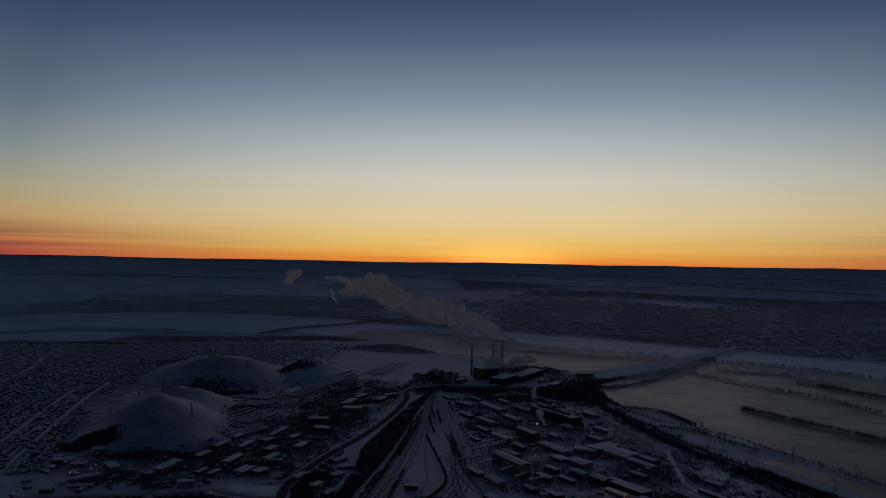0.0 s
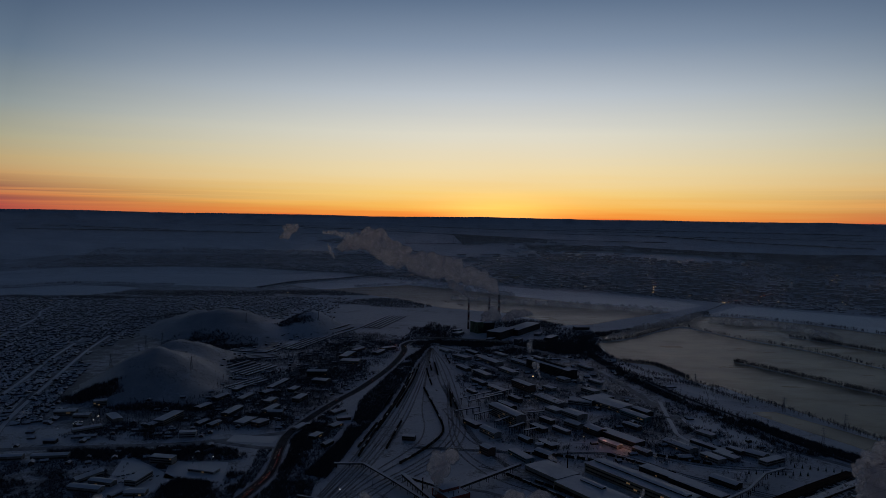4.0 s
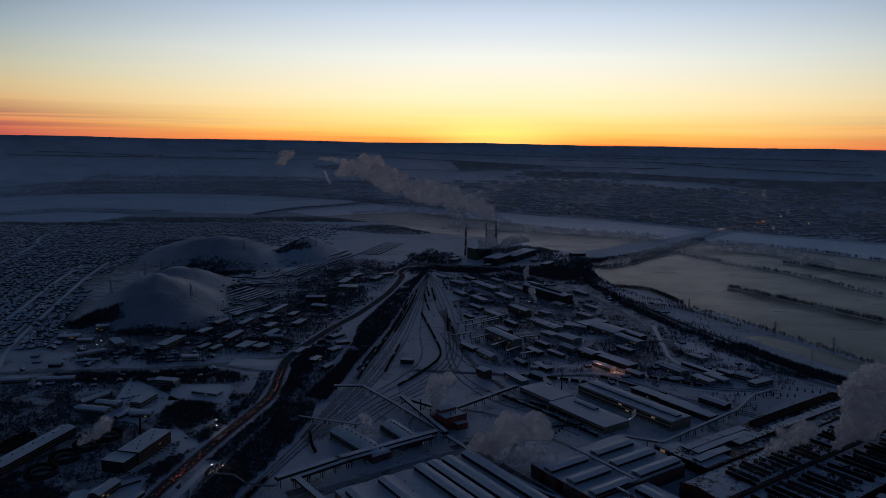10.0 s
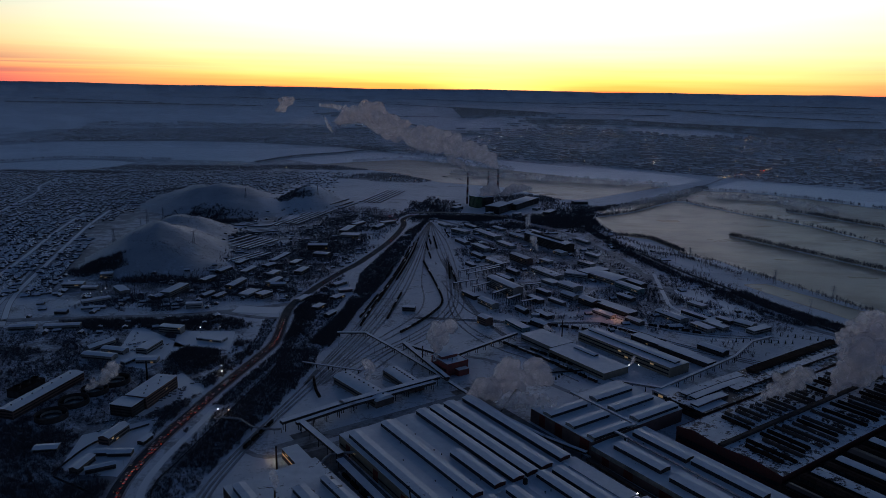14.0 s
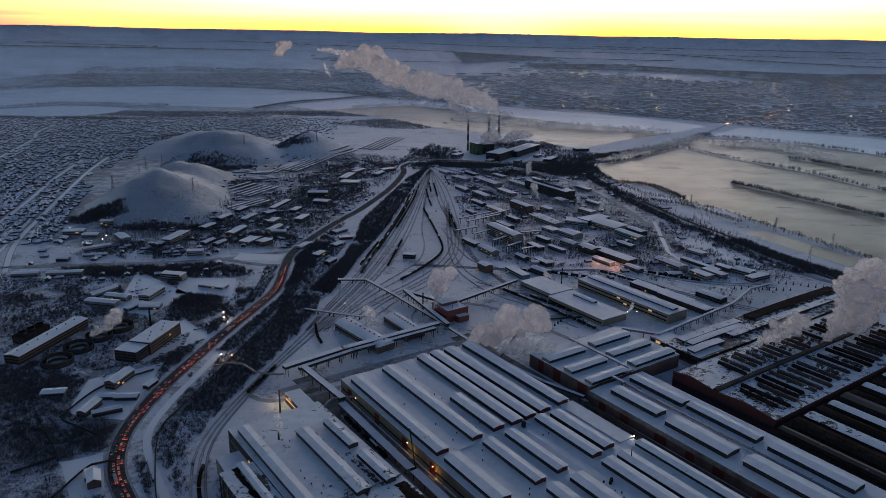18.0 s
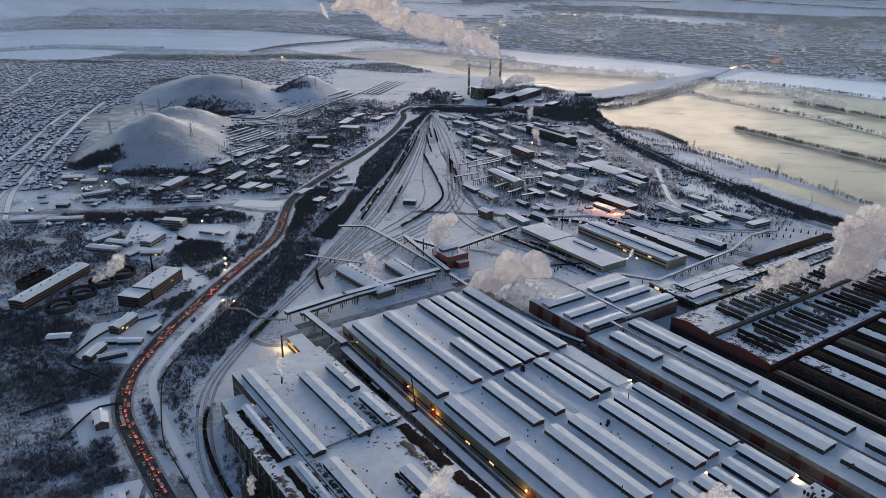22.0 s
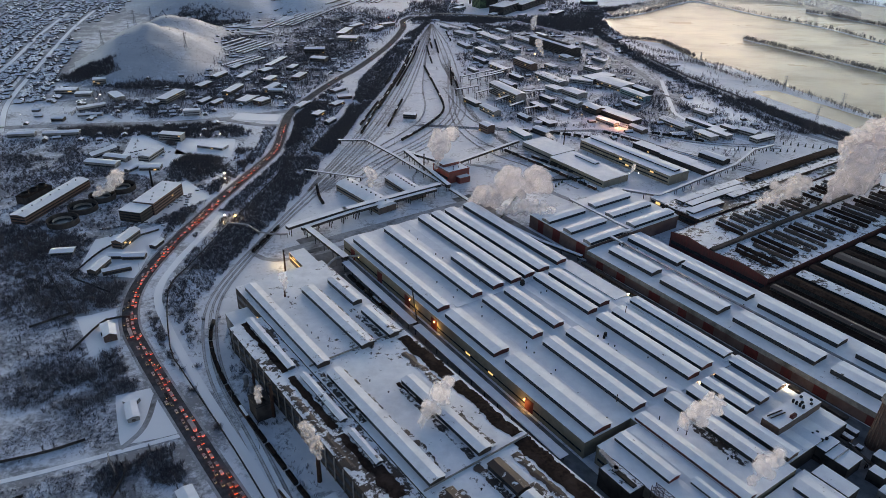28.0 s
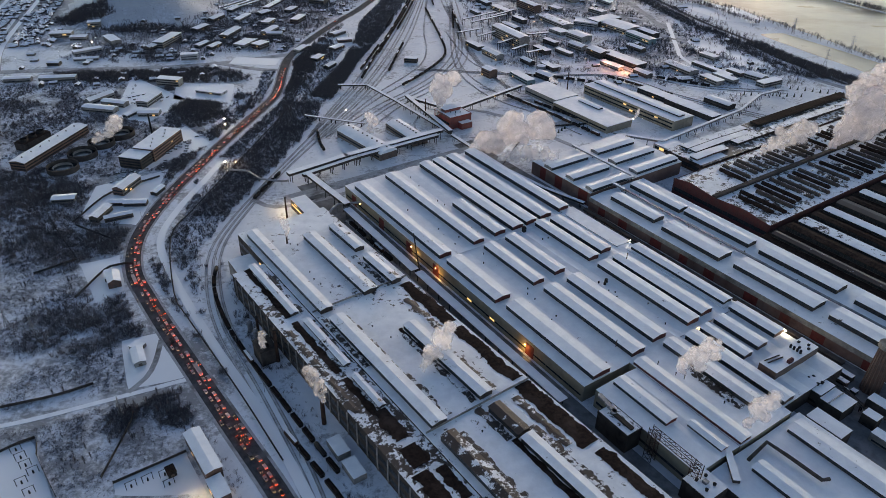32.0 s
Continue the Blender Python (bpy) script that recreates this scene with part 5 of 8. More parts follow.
for a in ((-324, 662, 32, 12, 8, 77, BRICK_BROWN, SNOW, 2.2, "house", "brown brick house with hipped snowy roof", "house"),
          (-328, 604, 26, 9, 6, 81, TIMBER, SNOW, 1.4, "low_house", "low house with snowy roof", "house"),
          (-309, 599, 26, 6, 5, 28, TIMBER, SNOW, 1.0, "garage_row", "row of garages under one snowy roof", "garage"),
          (-303, 628, 22, 9, 4, 5, TIMBER, SNOW, 0.8, "low_house", "low long house with snowy roof", "house"),
          (-322, 628, 14, 8, 4, 5, TIMBER, SNOW, 0.8, "low_house", "low house with snowy roof", "house"),
          (-290, 655, 16, 7, 4, 76, TIMBER, SNOW, 0.8, "shed", "small shed with snowy roof", "shed"),
          (-378, 635, 22, 11, 4, 10, CONCRETE, SNOW, 0.9, "shed", "grey shed with snowy roof", "shed"),
          (-272, 492, 17, 10, 6, -64, BRICK_BROWN, SNOW, 2.4, "house", "dark house with steep snowy roof", "house"),
          (-278, 500, 14, 10, 4, -64, TIMBER, SNOW, 0.3, "house_annex", "flat-roofed annex beside the house", "house"),
          (-143, 303, 39, 10, 9, -54, BRICK_BROWN, SNOW, 0.9, "depot", "long depot with pale snowy roof", "depot"),
          (-127, 278, 17, 9, 6, -54, BRICK_BROWN, SNOW, 0.3, "depot_annex", "low flat-roofed depot annex with snow", "depot"),
          (-217, 396, 18, 8, 4, -62, CONCRETE, SNOW, 1.0, "kiosk", "small pale building with snowy roof", "building"),
          (-222, 408, 9, 8, 3.5, -20, CONCRETE, SNOW, 0.3, "kiosk", "small round-fronted kiosk with snowy roof", "building"),
          (-439, 877, 44, 13, 6, -11, CONCRETE, SNOW, 1.2, "warehouse", "long warehouse with snowy roof", "warehouse"),
          (-428, 898, 34, 12, 6, -14, CONCRETE, SNOW, 1.2, "warehouse", "warehouse with snowy roof", "warehouse"),
          (-387, 911, 39, 16, 8, 80, CONCRETE, SNOW, 0.9, "warehouse", "high warehouse with snowy roof", "warehouse"),
          (-393, 867, 29, 8, 4, 66, CONCRETE, SNOW, 0.8, "shed", "low shed with snowy roof", "shed"),
          (-372, 867, 26, 15, 5, 4, CONCRETE, SNOW, 0.9, "shed", "wide shed with snowy roof", "shed"),
          (-455, 915, 40, 9, 6, 62, METAL, SNOW, 3.0, "arched_shed", "ribbed arched shed with snow", "shed"),
          (-382, 980, 34, 13, 10, -10, CONCRETE, SNOW, 0.3, "apartment_block", "small grey apartment block", "building"),
          (-389, 1097, 25, 11, 9, 10, PANEL_WHITE, SNOW, 0.3, "apartment_block", "white block beside the main road", "building"),
          (-462, 1154, 30, 10, 6, 77, TIMBER, SNOW, 1.6, "house", "long house with snowy roof", "house"),
          (-315, 950, 40, 16, 4, -16, PANEL_WHITE, SNOW, 0.3, "service_station", "low lit service station with flat snowy roof", "building"),
          (-546, 992, 49, 12, 6, 10, CONCRETE, SNOW, 0.9, "warehouse", "warehouse row with snowy roof", "warehouse"),
          (-600, 985, 36, 12, 6, 12, CONCRETE, SNOW, 0.9, "warehouse", "warehouse row with snowy roof", "warehouse"),
          (-640, 960, 30, 14, 6, 20, CONCRETE, SNOW, 0.9, "warehouse", "warehouse with snowy roof", "warehouse"),
          (-583, 1060, 18, 11, 5, 3, TIMBER, SNOW, 1.2, "house", "small house with snowy roof", "house"),
          (-559, 1122, 43, 11, 6, 40, PANEL_WHITE, SNOW, 0.9, "depot", "lit transport depot with snowy roof", "depot"),
          (-545, 1085, 36, 9, 4, 14, PANEL_WHITE, SNOW, 0.9, "depot", "low depot building with snowy roof", "depot"),
          (-450, 1180, 60, 18, 10, 78, CONCRETE, SNOW, 0.3, "apartment_block", "long pale apartment block", "building"),
          (-465, 1151, 30, 12, 6, 70, TIMBER, SNOW, 1.4, "house", "house with snowy roof", "house"),
          (-390, 1166, 28, 11, 5, 70, TIMBER, SNOW, 1.4, "house", "house with snowy roof", "house"),
          (-368, 1159, 27, 11, 5, 70, TIMBER, SNOW, 1.4, "house", "house with snowy roof", "house"),
          (-638, 1209, 34, 18, 8, 10, CONCRETE, SNOW, 0.6, "depot", "wide depot under the hill", "depot"),
          (-603, 1194, 26, 14, 6, 10, CONCRETE, SNOW, 0.6, "depot", "depot under the hill", "depot"),
          (-543, 1183, 40, 16, 7, -50, CONCRETE, SNOW, 0.6, "depot", "depot under the hill", "depot"),
          (-608, 1270, 22, 16, 9, 20, CONCRETE, SNOW, 0.3, "depot", "square depot at the hill's foot", "depot")):
    shed(*a, lit=0.03)

# small works between road and hill, and beside the yard
for a in ((-360, 1236, 52, 15, 6, 77), (-321, 1175, 36, 20, 6, 70), (-293, 1164, 24, 18, 8, 60), (-296, 1253, 41, 14, 6, 73), (-283, 1232, 26, 14, 6, 0), (-364, 1337, 46, 12, 5, 76), (-259, 1327, 37, 15, 8, 75),
          (-333, 1374, 26, 16, 5, 60), (-327, 1449, 79, 12, 4, 76), (-207, 1673, 44, 28, 8, -6), (-225, 1757, 70, 20, 6, 78), (-262, 1534, 42, 22, 12, 4), (-243, 1467, 32, 20, 8, -15), (-168, 1164, 26, 13, 4, 60), (-160, 1204, 24, 14, 5, 20),
          (-225, 1149, 29, 11, 5, 71), (-166, 1067, 24, 9, 5, 67), (-43, 1099, 20, 12, 7, -8), (-420, 1262, 34, 14, 6, 70), (-410, 1330, 40, 13, 6, 72), (-310, 1310, 30, 14, 6, 74), (-395, 1400, 34, 12, 5, 74), (-285, 1400, 30, 14, 6, 74),
          (-176, 1245, 30, 12, 5, 55), (-190, 1105, 24, 12, 5, 68), (-150, 1790, 46, 16, 7, 70), (-130, 1850, 40, 18, 7, 40), (-205, 1830, 50, 14, 6, 65)):
    shed(*a, wall=random.choice((CONCRETE, BRICK_BROWN, TIMBER, DARK_WALL)), pitch=random.choice((0.3, 1.0, 1.6)), name="works_shed", label="snow-roofed workshop shed near the railway", lit=0.03, group="workshop sheds")
# middle works beyond the yard
for x, y, l, w, h, t, wall in ((122, 1219, 88, 20, 18, -62, CONCRETE), (87, 1130, 43, 14, 9, -60, CONCRETE), (76, 1036, 21, 14, 12, -56, BRICK_BROWN), (124, 1021, 47, 14, 7, -62, BLUE_PAINT), (160, 1027, 31, 14, 8, -52, DARK_WALL),
                            (232, 1180, 33, 15, 8, -56, CONCRETE), (259, 1144, 34, 20, 10, -60, DARK_WALL), (293, 1113, 81, 22, 8, -57, DARK_WALL), (351, 1237, 60, 16, 9, -62, BLUE_PAINT), (330, 1306, 65, 40, 9, -56, CONCRETE),
                            (273, 1329, 44, 24, 8, -25, PANEL_WHITE), (372, 1268, 40, 16, 8, -62, DARK_WALL), (375, 1075, 55, 18, 7, -62, CONCRETE), (216, 1337, 78, 22, 8, -62, CONCRETE), (214, 1274, 31, 20, 6, -57, CONCRETE),
                            (177, 1440, 62, 16, 14, -62, BRICK_BROWN), (272, 1513, 29, 18, 8, -61, CONCRETE), (123, 1711, 100, 20, 8, -62, CONCRETE), (60, 1744, 51, 20, 8, -50, CONCRETE), (406, 1023, 34, 16, 7, -62, CONCRETE),
                            (488, 1014, 41, 14, 7, 30, CONCRETE), (140, 1100, 26, 10, 6, -60, DARK_WALL), (172, 1075, 30, 11, 6, -60, DARK_WALL), (60, 1180, 40, 12, 7, -60, DARK_WALL), (130, 1290, 40, 12, 9, -60, DARK_WALL), (170, 1160, 34, 12, 7, -60, DARK_WALL),
                            (120, 1420, 50, 14, 8, -60, CONCRETE), (230, 1440, 30, 14, 6, -60, CONCRETE), (310, 1420, 36, 16, 7, -56, CONCRETE), (100, 1560, 60, 16, 8, -64, CONCRETE), (160, 1590, 60, 16, 8, -62, CONCRETE), (60, 1620, 50, 14, 7, -64, TIMBER),
                            (200, 1690, 60, 16, 7, -60, CONCRETE), (310, 1050, 30, 12, 6, -60, TIMBER), (440, 1140, 30, 14, 6, -58, CONCRETE), (455, 1060, 26, 12, 6, -58, TIMBER), (330, 1180, 34, 12, 6, -58, TIMBER)):
    shed(x, y, l, w, h, t, wall, random.choice((SNOW, SNOW, ROOF_SNOW, ROOF_PATCHY)), random.choice((0.3, 1.2, 2.0)), "mill_building", "snow-roofed works building beyond the yard", "works building", 0.03, "mill buildings")
for x, y, l, w, h, t, wall in ((320, 939, 100, 18, 7, -55, DARK_WALL), (386, 928, 40, 16, 7, -55, DARK_WALL), (426, 860, 95, 14, 7, 37, CONCRETE), (430, 1034, 39, 14, 6, -60, CONCRETE), (423, 1075, 74, 9, 5, -60, TIMBER), (478, 1040, 28, 18, 7, -50, CONCRETE),
                            (308, 1345, 30, 60, 10, -56, DARK_WALL), (270, 1085, 40, 12, 6, -57, CONCRETE), (244, 1240, 40, 24, 9, -57, CONCRETE), (190, 1205, 30, 10, 7, -57, DARK_WALL), (205, 1150, 36, 9, 6, -57, TIMBER), (150, 1345, 34, 10, 8, -60, DARK_WALL), (90, 1480, 44, 12, 7, -62, DARK_WALL),
                            (70, 1400, 30, 9, 6, -62, TIMBER), (340, 1500, 40, 12, 6, -60, CONCRETE), (300, 1560, 30, 12, 6, -60, TIMBER), (348, 1650, 50, 12, 6, -66, CONCRETE), (20, 1830, 40, 14, 6, -60, CONCRETE), (90, 1810, 50, 14, 7, -60, DARK_WALL), (160, 1790, 44, 14, 6, -60, CONCRETE), (250, 1750, 40, 12, 6, -62, TIMBER)):
    shed(x, y, l, w, h, t, wall, random.choice((SNOW, SNOW, ROOF_SNOW)), random.choice((0.3, 0.9, 1.4)), "mill_building", "snow-roofed works building beyond the yard", "works building", 0.02, "mill buildings")
for x, y in ((158, 1071), (182, 1072), (166, 1090)):
    solid("storage_tank", Shape().cone(0, 0, 0, 6, 7, 7, 24).cone(0, 0, 6, 7.6, 7, 1, 24, 1), [METAL, SNOW], "round steel storage tank with a snowy roof", "tank", "storage tanks", m=pose(x, y, 0))
K2 = shed(258, 1599, 150, 26, 20, -60, DARK_WALL, SNOW, 1.4, "coal_store", "long dark coal store with snowy roof", "store")
part("ridge_monitor", Shape().gable(-60, 50, -4, 4, 20.5, 23.5, 24.3), DARK_WALL, K2)
# open trestles with roofs in the middle works
for (x0, y0), (x1, y1) in (((32, 1227), (76, 1256)), ((59, 1295), (126, 1355)), ((44, 1315), (107, 1372)), ((66, 1207), (98, 1238)), ((152, 1222), (189, 1235)), ((98, 1166), (123, 1195)), ((119, 1134), (145, 1162)), ((141, 1119), (166, 1136)), ((96, 1340), (142, 1388))):
    L = math.hypot(x1 - x0, y1 - y0)
    tr = thing("crane_trestle", "open crane trestle with a snow-topped beam", "trestle", pose((x0 + x1) / 2, (y0 + y1) / 2, 0, 0, 0, math.degrees(math.atan2(y1 - y0, x1 - x0))), "crane trestles")
    part("deck", Shape().box(-L / 2, L / 2, -2.4, 2.4, 11, 12), BLACK, tr)
    part("snow_top", Shape().box(-L / 2, L / 2, -2.3, 2.3, 12, 12.4), SNOW, tr)
    for k in range(5):
        q = -L / 2 + 1 + (L - 2) * k / 4
        part("leg", Shape().beam((q, -2, 0), (q, -2, 11), 0.7).beam((q, 2, 0), (q, 2, 11), 0.7), BLACK, tr)

# ---- power station with three banded chimneys ----
for x, y, h, r in ((95, 2215, 96, 3.4), (176, 2440, 78, 3.6), (209, 2440, 84, 4.2)):
    stack("tall banded power station chimney", x, y, 0, h, r, CHIMNEY_GREY, "power_chimney", bands=5)
shed(185, 2075, 100, 44, 22, 60, DARK_WALL, SNOW, 0.3, "turbine_hall", "dark turbine hall with snowy roof", "power station")
shed(262, 2180, 175, 44, 18, 60, DARK_WALL, SNOW, 0.3, "turbine_hall", "long dark turbine hall with snowy roof", "power station")
shed(118, 2150, 22, 40, 34, 30, GREEN_PAINT, SNOW, 0.3, "boiler_tower", "green-clad boiler tower of the power station", "power station")
shed(146, 2170, 40, 40, 30, 30, DARK_WALL, SNOW, 0.3, "boiler_tower", "dark boiler tower of the power station", "power station")
shed(455, 2240, 45, 28, 9, 10, DARK_WALL, SNOW, 0.3, "pump_station", "dark pump station on the shore", "pump house")
shed(60, 2100, 40, 20, 8, 60, CONCRETE, SNOW, 0.3, "pump_station", "low station building with snowy roof", "power station")
shed(330, 2050, 60, 20, 8, 60, DARK_WALL, SNOW, 0.3, "coal_shed", "low dark coal shed", "power station")
for x, y in ((60, 2160), (150, 2010), (230, 2010), (300, 2110)):
    shed(x, y, 30, 16, 7, 60, CONCRETE, SNOW, 0.3, "station_shed", "low power station shed", "power station")

# ---- rows of garages below the hills ----
def garage_row(x, y, length, turn, n_rows, gap):
    for k in range(n_rows):
        t = radians(turn)
        cx, cy = x - math.sin(t) * gap * k, y + math.cos(t) * gap * k
        shed(cx, cy, length, 6, 2.8, turn, BRICK_BROWN, SNOW, 0.3, "garage_row", "long row of lock-up garages under one snowy roof", "garages", group="garage rows", bands=False)


garage_row(-325, 1965, 300, 74, 5, 14)
garage_row(-400, 1870, 150, 78, 2, 14)
garage_row(-392, 1572, 110, 68, 6, 15)
garage_row(-380, 1440, 100, 63, 3, 14)
garage_row(-425, 1715, 74, 24, 3, 15)
garage_row(-480, 1790, 100, -12, 2, 14)
garage_row(-150, 2330, 280, 76, 5, 15)
garage_row(-270, 2130, 120, 70, 3, 15)

# ---- carpet of small wooden houses west of the hills ----
def house_field(name, label, count, area, seed, size=1.0, street=(33, 0.26)):
    """Countless small houses with pitched snowy roofs along parallel streets, joined."""
    rnd = random.Random(seed)
    s = Shape()
    done = 0
    tries = 0
    while done < count and tries < count * 12:
        tries += 1
        x, y = area(rnd)
        # streets run slantwise; houses stand in rows between them
        g, a = street
        c, q = math.cos(a), math.sin(a)
        r = (x * c + y * q) / g
        row = round(r) * g
        off = rnd.choice((-0.27, 0.27)) * g + rnd.uniform(-5, 5)
        along = round((-x * q + y * c) / 11) * 11 + rnd.uniform(-4, 4)
        x, y = (row + off) * c - along * q, (row + off) * q + along * c
        if not is_free(x, y, 6) or not allowed(x, y):
            continue
        hz = height(x, y)
        if hz > 12:
            continue
        big = size * (1.9 if rnd.random() < 0.04 else 1)
        l, w, h = rnd.uniform(5.5, 11) * big, rnd.uniform(5, 7.5) * big, rnd.uniform(2.1, 3.0) * size
        p = rnd.uniform(0.8, 1.9) * size
        t = a + rnd.choice((0, math.pi / 2)) + rnd.uniform(-0.16, 0.16)
        b = Shape()
        b.gable(-l / 2, l / 2, -w / 2, w / 2, 0, h, h + p, True, 0)
        k = len(b.v)
        b.add([(-l / 2 - 0.4, -w / 2 - 0.5, h - 0.1), (l / 2 + 0.4, -w / 2 - 0.5, h - 0.1), (l / 2 + 0.4, 0, h + p + 0.25), (-l / 2 - 0.4, 0, h + p + 0.25), (-l / 2 - 0.4, w / 2 + 0.5, h - 0.1), (l / 2 + 0.4, w / 2 + 0.5, h - 0.1)],
              [(0, 1, 2, 3), (3, 2, 5, 4)], 1 if rnd.random() < 0.66 else 2)
        ct, st = math.cos(t), math.sin(t)
        s.add([warp(x + vx * ct - vy * st, y + vx * st + vy * ct, vz + hz) for vx, vy, vz in b.v], [], 0)
        o = len(s.v) - len(b.v)
        s.f += [tuple(o + i for i in f) for f in b.f]
        s.mi += b.mi
        done += 1
    solid(name, s, [TIMBER, SNOW, ROOF_PATCHY], label, "houses", kind="stuff")



# ---- roads ----
BUSY = set()             # cells of the plan under roads and tracks


def keep_clear(line, half):
    for p in line:
        r = int(half // 5) + 1
        for i in range(-r, r + 1):
            for j in range(-r, r + 1):
                BUSY.add((int(p.x // 5) + i, int(p.y // 5) + j))


def allowed(x, y):
    return (int(x // 5), int(y // 5)) not in BUSY and (int(x // 10), int(y // 10)) not in WET


MAIN = smooth_line([(-60, 230), (-93, 279), (-139, 339), (-173, 384), (-204, 425), (-236, 469), (-262, 509), (-277, 555), (-280, 602), (-275, 662), (-268, 709), (-254, 790), (-236, 877), (-226, 936), (-228, 990), (-234, 1048), (-236, 1122),
                    (-215, 1226), (-188, 1327), (-155, 1430), (-110, 1632), (-88, 1821), (-92, 1920), (-70, 1985)], 9)


def road(name, label, line, width, mat, lift=0.3, verge=4.0):
    """A road with its dirty verges."""
    if verge:
        solid(name + "_verge", strip(line, width + 2 * verge, lift - 0.1, 0.3), ROAD_SNOW, "packed dirty snow along the road's edge", "verge", kind="structure")
    solid(name, strip(line, width, lift), mat, label, "road", kind="structure")
    keep_clear(line, width / 2 + verge)


road("road_main", "wet dark main road with heavy traffic", MAIN, 13, ASPHALT, 0.35, 2.0)
road("road_service", "snow-packed service road beside the main road", smooth_line([(-60, 252), (-108, 330), (-172, 420), (-225, 500), (-256, 560), (-258, 620), (-250, 680), (-244, 730)], 12), 7, FIELD, 0.45, 0)
road("road_cross", "grey cross road coming from the west", smooth_line([(-1500, 900), (-900, 985), (-646, 1023), (-569, 1035), (-489, 1046), (-407, 1058), (-330, 1082), (-270, 1112), (-238, 1128)], 20), 9, ROAD_SNOW, 0.3, 3)
road("road_slip", "grey slip road by the junction", smooth_line([(-340, 1080), (-307, 1064), (-270, 1052), (-236, 1050)], 9), 7, ROAD_SNOW, 0.32, 2)
road("road_flyover_west", "grey road turning to the flyover", smooth_line([(-92, 1915), (-80, 1970), (-40, 1990)], 10), 9, ROAD_SNOW, 0.33, 2)
road("road_riverside", "grey road along the ponds", smooth_line([(-10, 1935), (145, 1731), (273, 1495), (351, 1316), (416, 1241), (488, 1158), (600, 1000), (760, 800)], 25), 8, ROAD_SNOW, 0.28, 2)
road("road_shore", "dark embankment road near the shore", smooth_line([(420, 1700), (493, 1388), (542, 1248), (580, 1086), (640, 960), (760, 760)], 25), 6, ASPHALT, 0.28, 2)
road("road_village", "packed snow village street", smooth_line([(-640, 1000), (-707, 1146), (-766, 1347), (-848, 1642), (-889, 1801), (-930, 2000)], 25), 8, FIELD, 0.3, 1)
road("road_village_west", "packed snow village street", smooth_line([(-760, 1050), (-821, 1315), (-860, 1469), (-919, 1680), (-980, 1950)], 25), 8, FIELD, 0.3, 1)
road("road_town", "wide grey street through the houses", smooth_line([(-1140, 1750), (-1165, 1919), (-1188, 2104), (-1153, 2307), (-1050, 2700)], 30), 12, ROAD_SNOW, 0.3, 2)
road("road_village_mid", "packed snow lane between the houses", smooth_line([(-700, 1080), (-765, 1290), (-841, 1542), (-930, 1797)], 25), 6, FIELD, 0.3, 1)
road("road_village_far", "packed snow lane between the houses", smooth_line([(-1200, 1900), (-1309, 2303), (-1384, 2468), (-1440, 2700)], 25), 8, FIELD, 0.3, 1)
road("road_junction_island", "snow-covered island of the junction", smooth_line([(-322, 1094), (-285, 1090), (-250, 1088)], 9), 34, FIELD, 0.34, 0)
road("road_mill", "grey works road among the mill buildings", smooth_line([(13, 1748), (69, 1729), (156, 1575), (219, 1490), (300, 1420), (397, 1360)], 15), 6, ROAD_SNOW, 0.25, 2)
road("road_mill_loop", "snowy works road among the mill buildings", smooth_line([(431, 1355), (404, 1199), (397, 1132), (427, 1054), (466, 1003)], 12), 7, FIELD, 0.25, 0)
road("road_mill_south", "snowy works road beside the stores", smooth_line([(150, 1050), (217, 1094), (299, 1080), (362, 1005), (431, 969)], 12), 6, FIELD, 0.25, 0)
road("road_coal", "grey road past the coal store", smooth_line([(199, 1939), (325, 1760), (392, 1500), (412, 1320)], 15), 7, ROAD_SNOW, 0.26, 2)
road("road_dacha", "snowy track across the scrub", smooth_line([(-330, 318), (-277, 331), (-220, 355), (-173, 376)], 10), 4, SNOW, 0.2, 0)
for nm, near, far in (("snow_flat_clearing", [(-213, 363), (-177, 379)], [(-237, 414), (-211, 425)]), ("snow_flat_substation", [(-254, 272), (-224, 274)], [(-276, 308), (-257, 318)]), ("snow_flat_depot", [(-188, 276), (-134, 277)], [(-192, 284), (-157, 309)]),
                      ("snow_flat_house", [(-276, 463), (-260, 484)], [(-314, 521), (-284, 533)]), ("snow_flat_court", [(-348, 601), (-287, 586)], [(-359, 664), (-297, 708)]), ("snow_flat_parking", [(-326, 696), (-270, 780)], [(-327, 752), (-316, 832)]), ("snow_flat_stores", [(-417, 859), (-364, 838)], [(-449, 1015), (-342, 924)]), ("snow_flat_station", [(-360, 924), (-279, 911)], [(-375, 987), (-293, 990)])):
    solid(nm, loft(near, far, 0.18, 16, 8, False), FIELD, "smooth untrodden snow on level ground", "snow", kind="structure", smooth=True)
    for i in range(25):
        for j in range(25):
            (ax, ay), (bx, by), (cx, cy), (dx, dy) = *near, *far
            e, g = i / 24, j / 24
            BUSY.add((int(((ax + (bx - ax) * e) * (1 - g) + (cx + (dx - cx) * e) * g) // 5), int(((ay + (by - ay) * e) * (1 - g) + (cy + (dy - cy) * e) * g) // 5)))
road("road_clearing", "curved trodden drive into the clearing", smooth_line([(-212, 361), (-205, 376), (-204, 392), (-208, 418)], 6), 4, ROAD_SNOW, 0.24, 0)
road("lane_yard", "sooty trodden snow of the works yard", [Vector((*works_xy(u, 436), 0)) for u in range(-196, -60, 12)], 74, SOOT_SNOW, 0.17, 0)
road("road_works", "trodden road inside the works", smooth_line([works_xy(-640, 200), works_xy(-610, 215), works_xy(-600, 262), works_xy(-600, 300)], 9), 6, ROAD_SNOW, 0.2, 0)
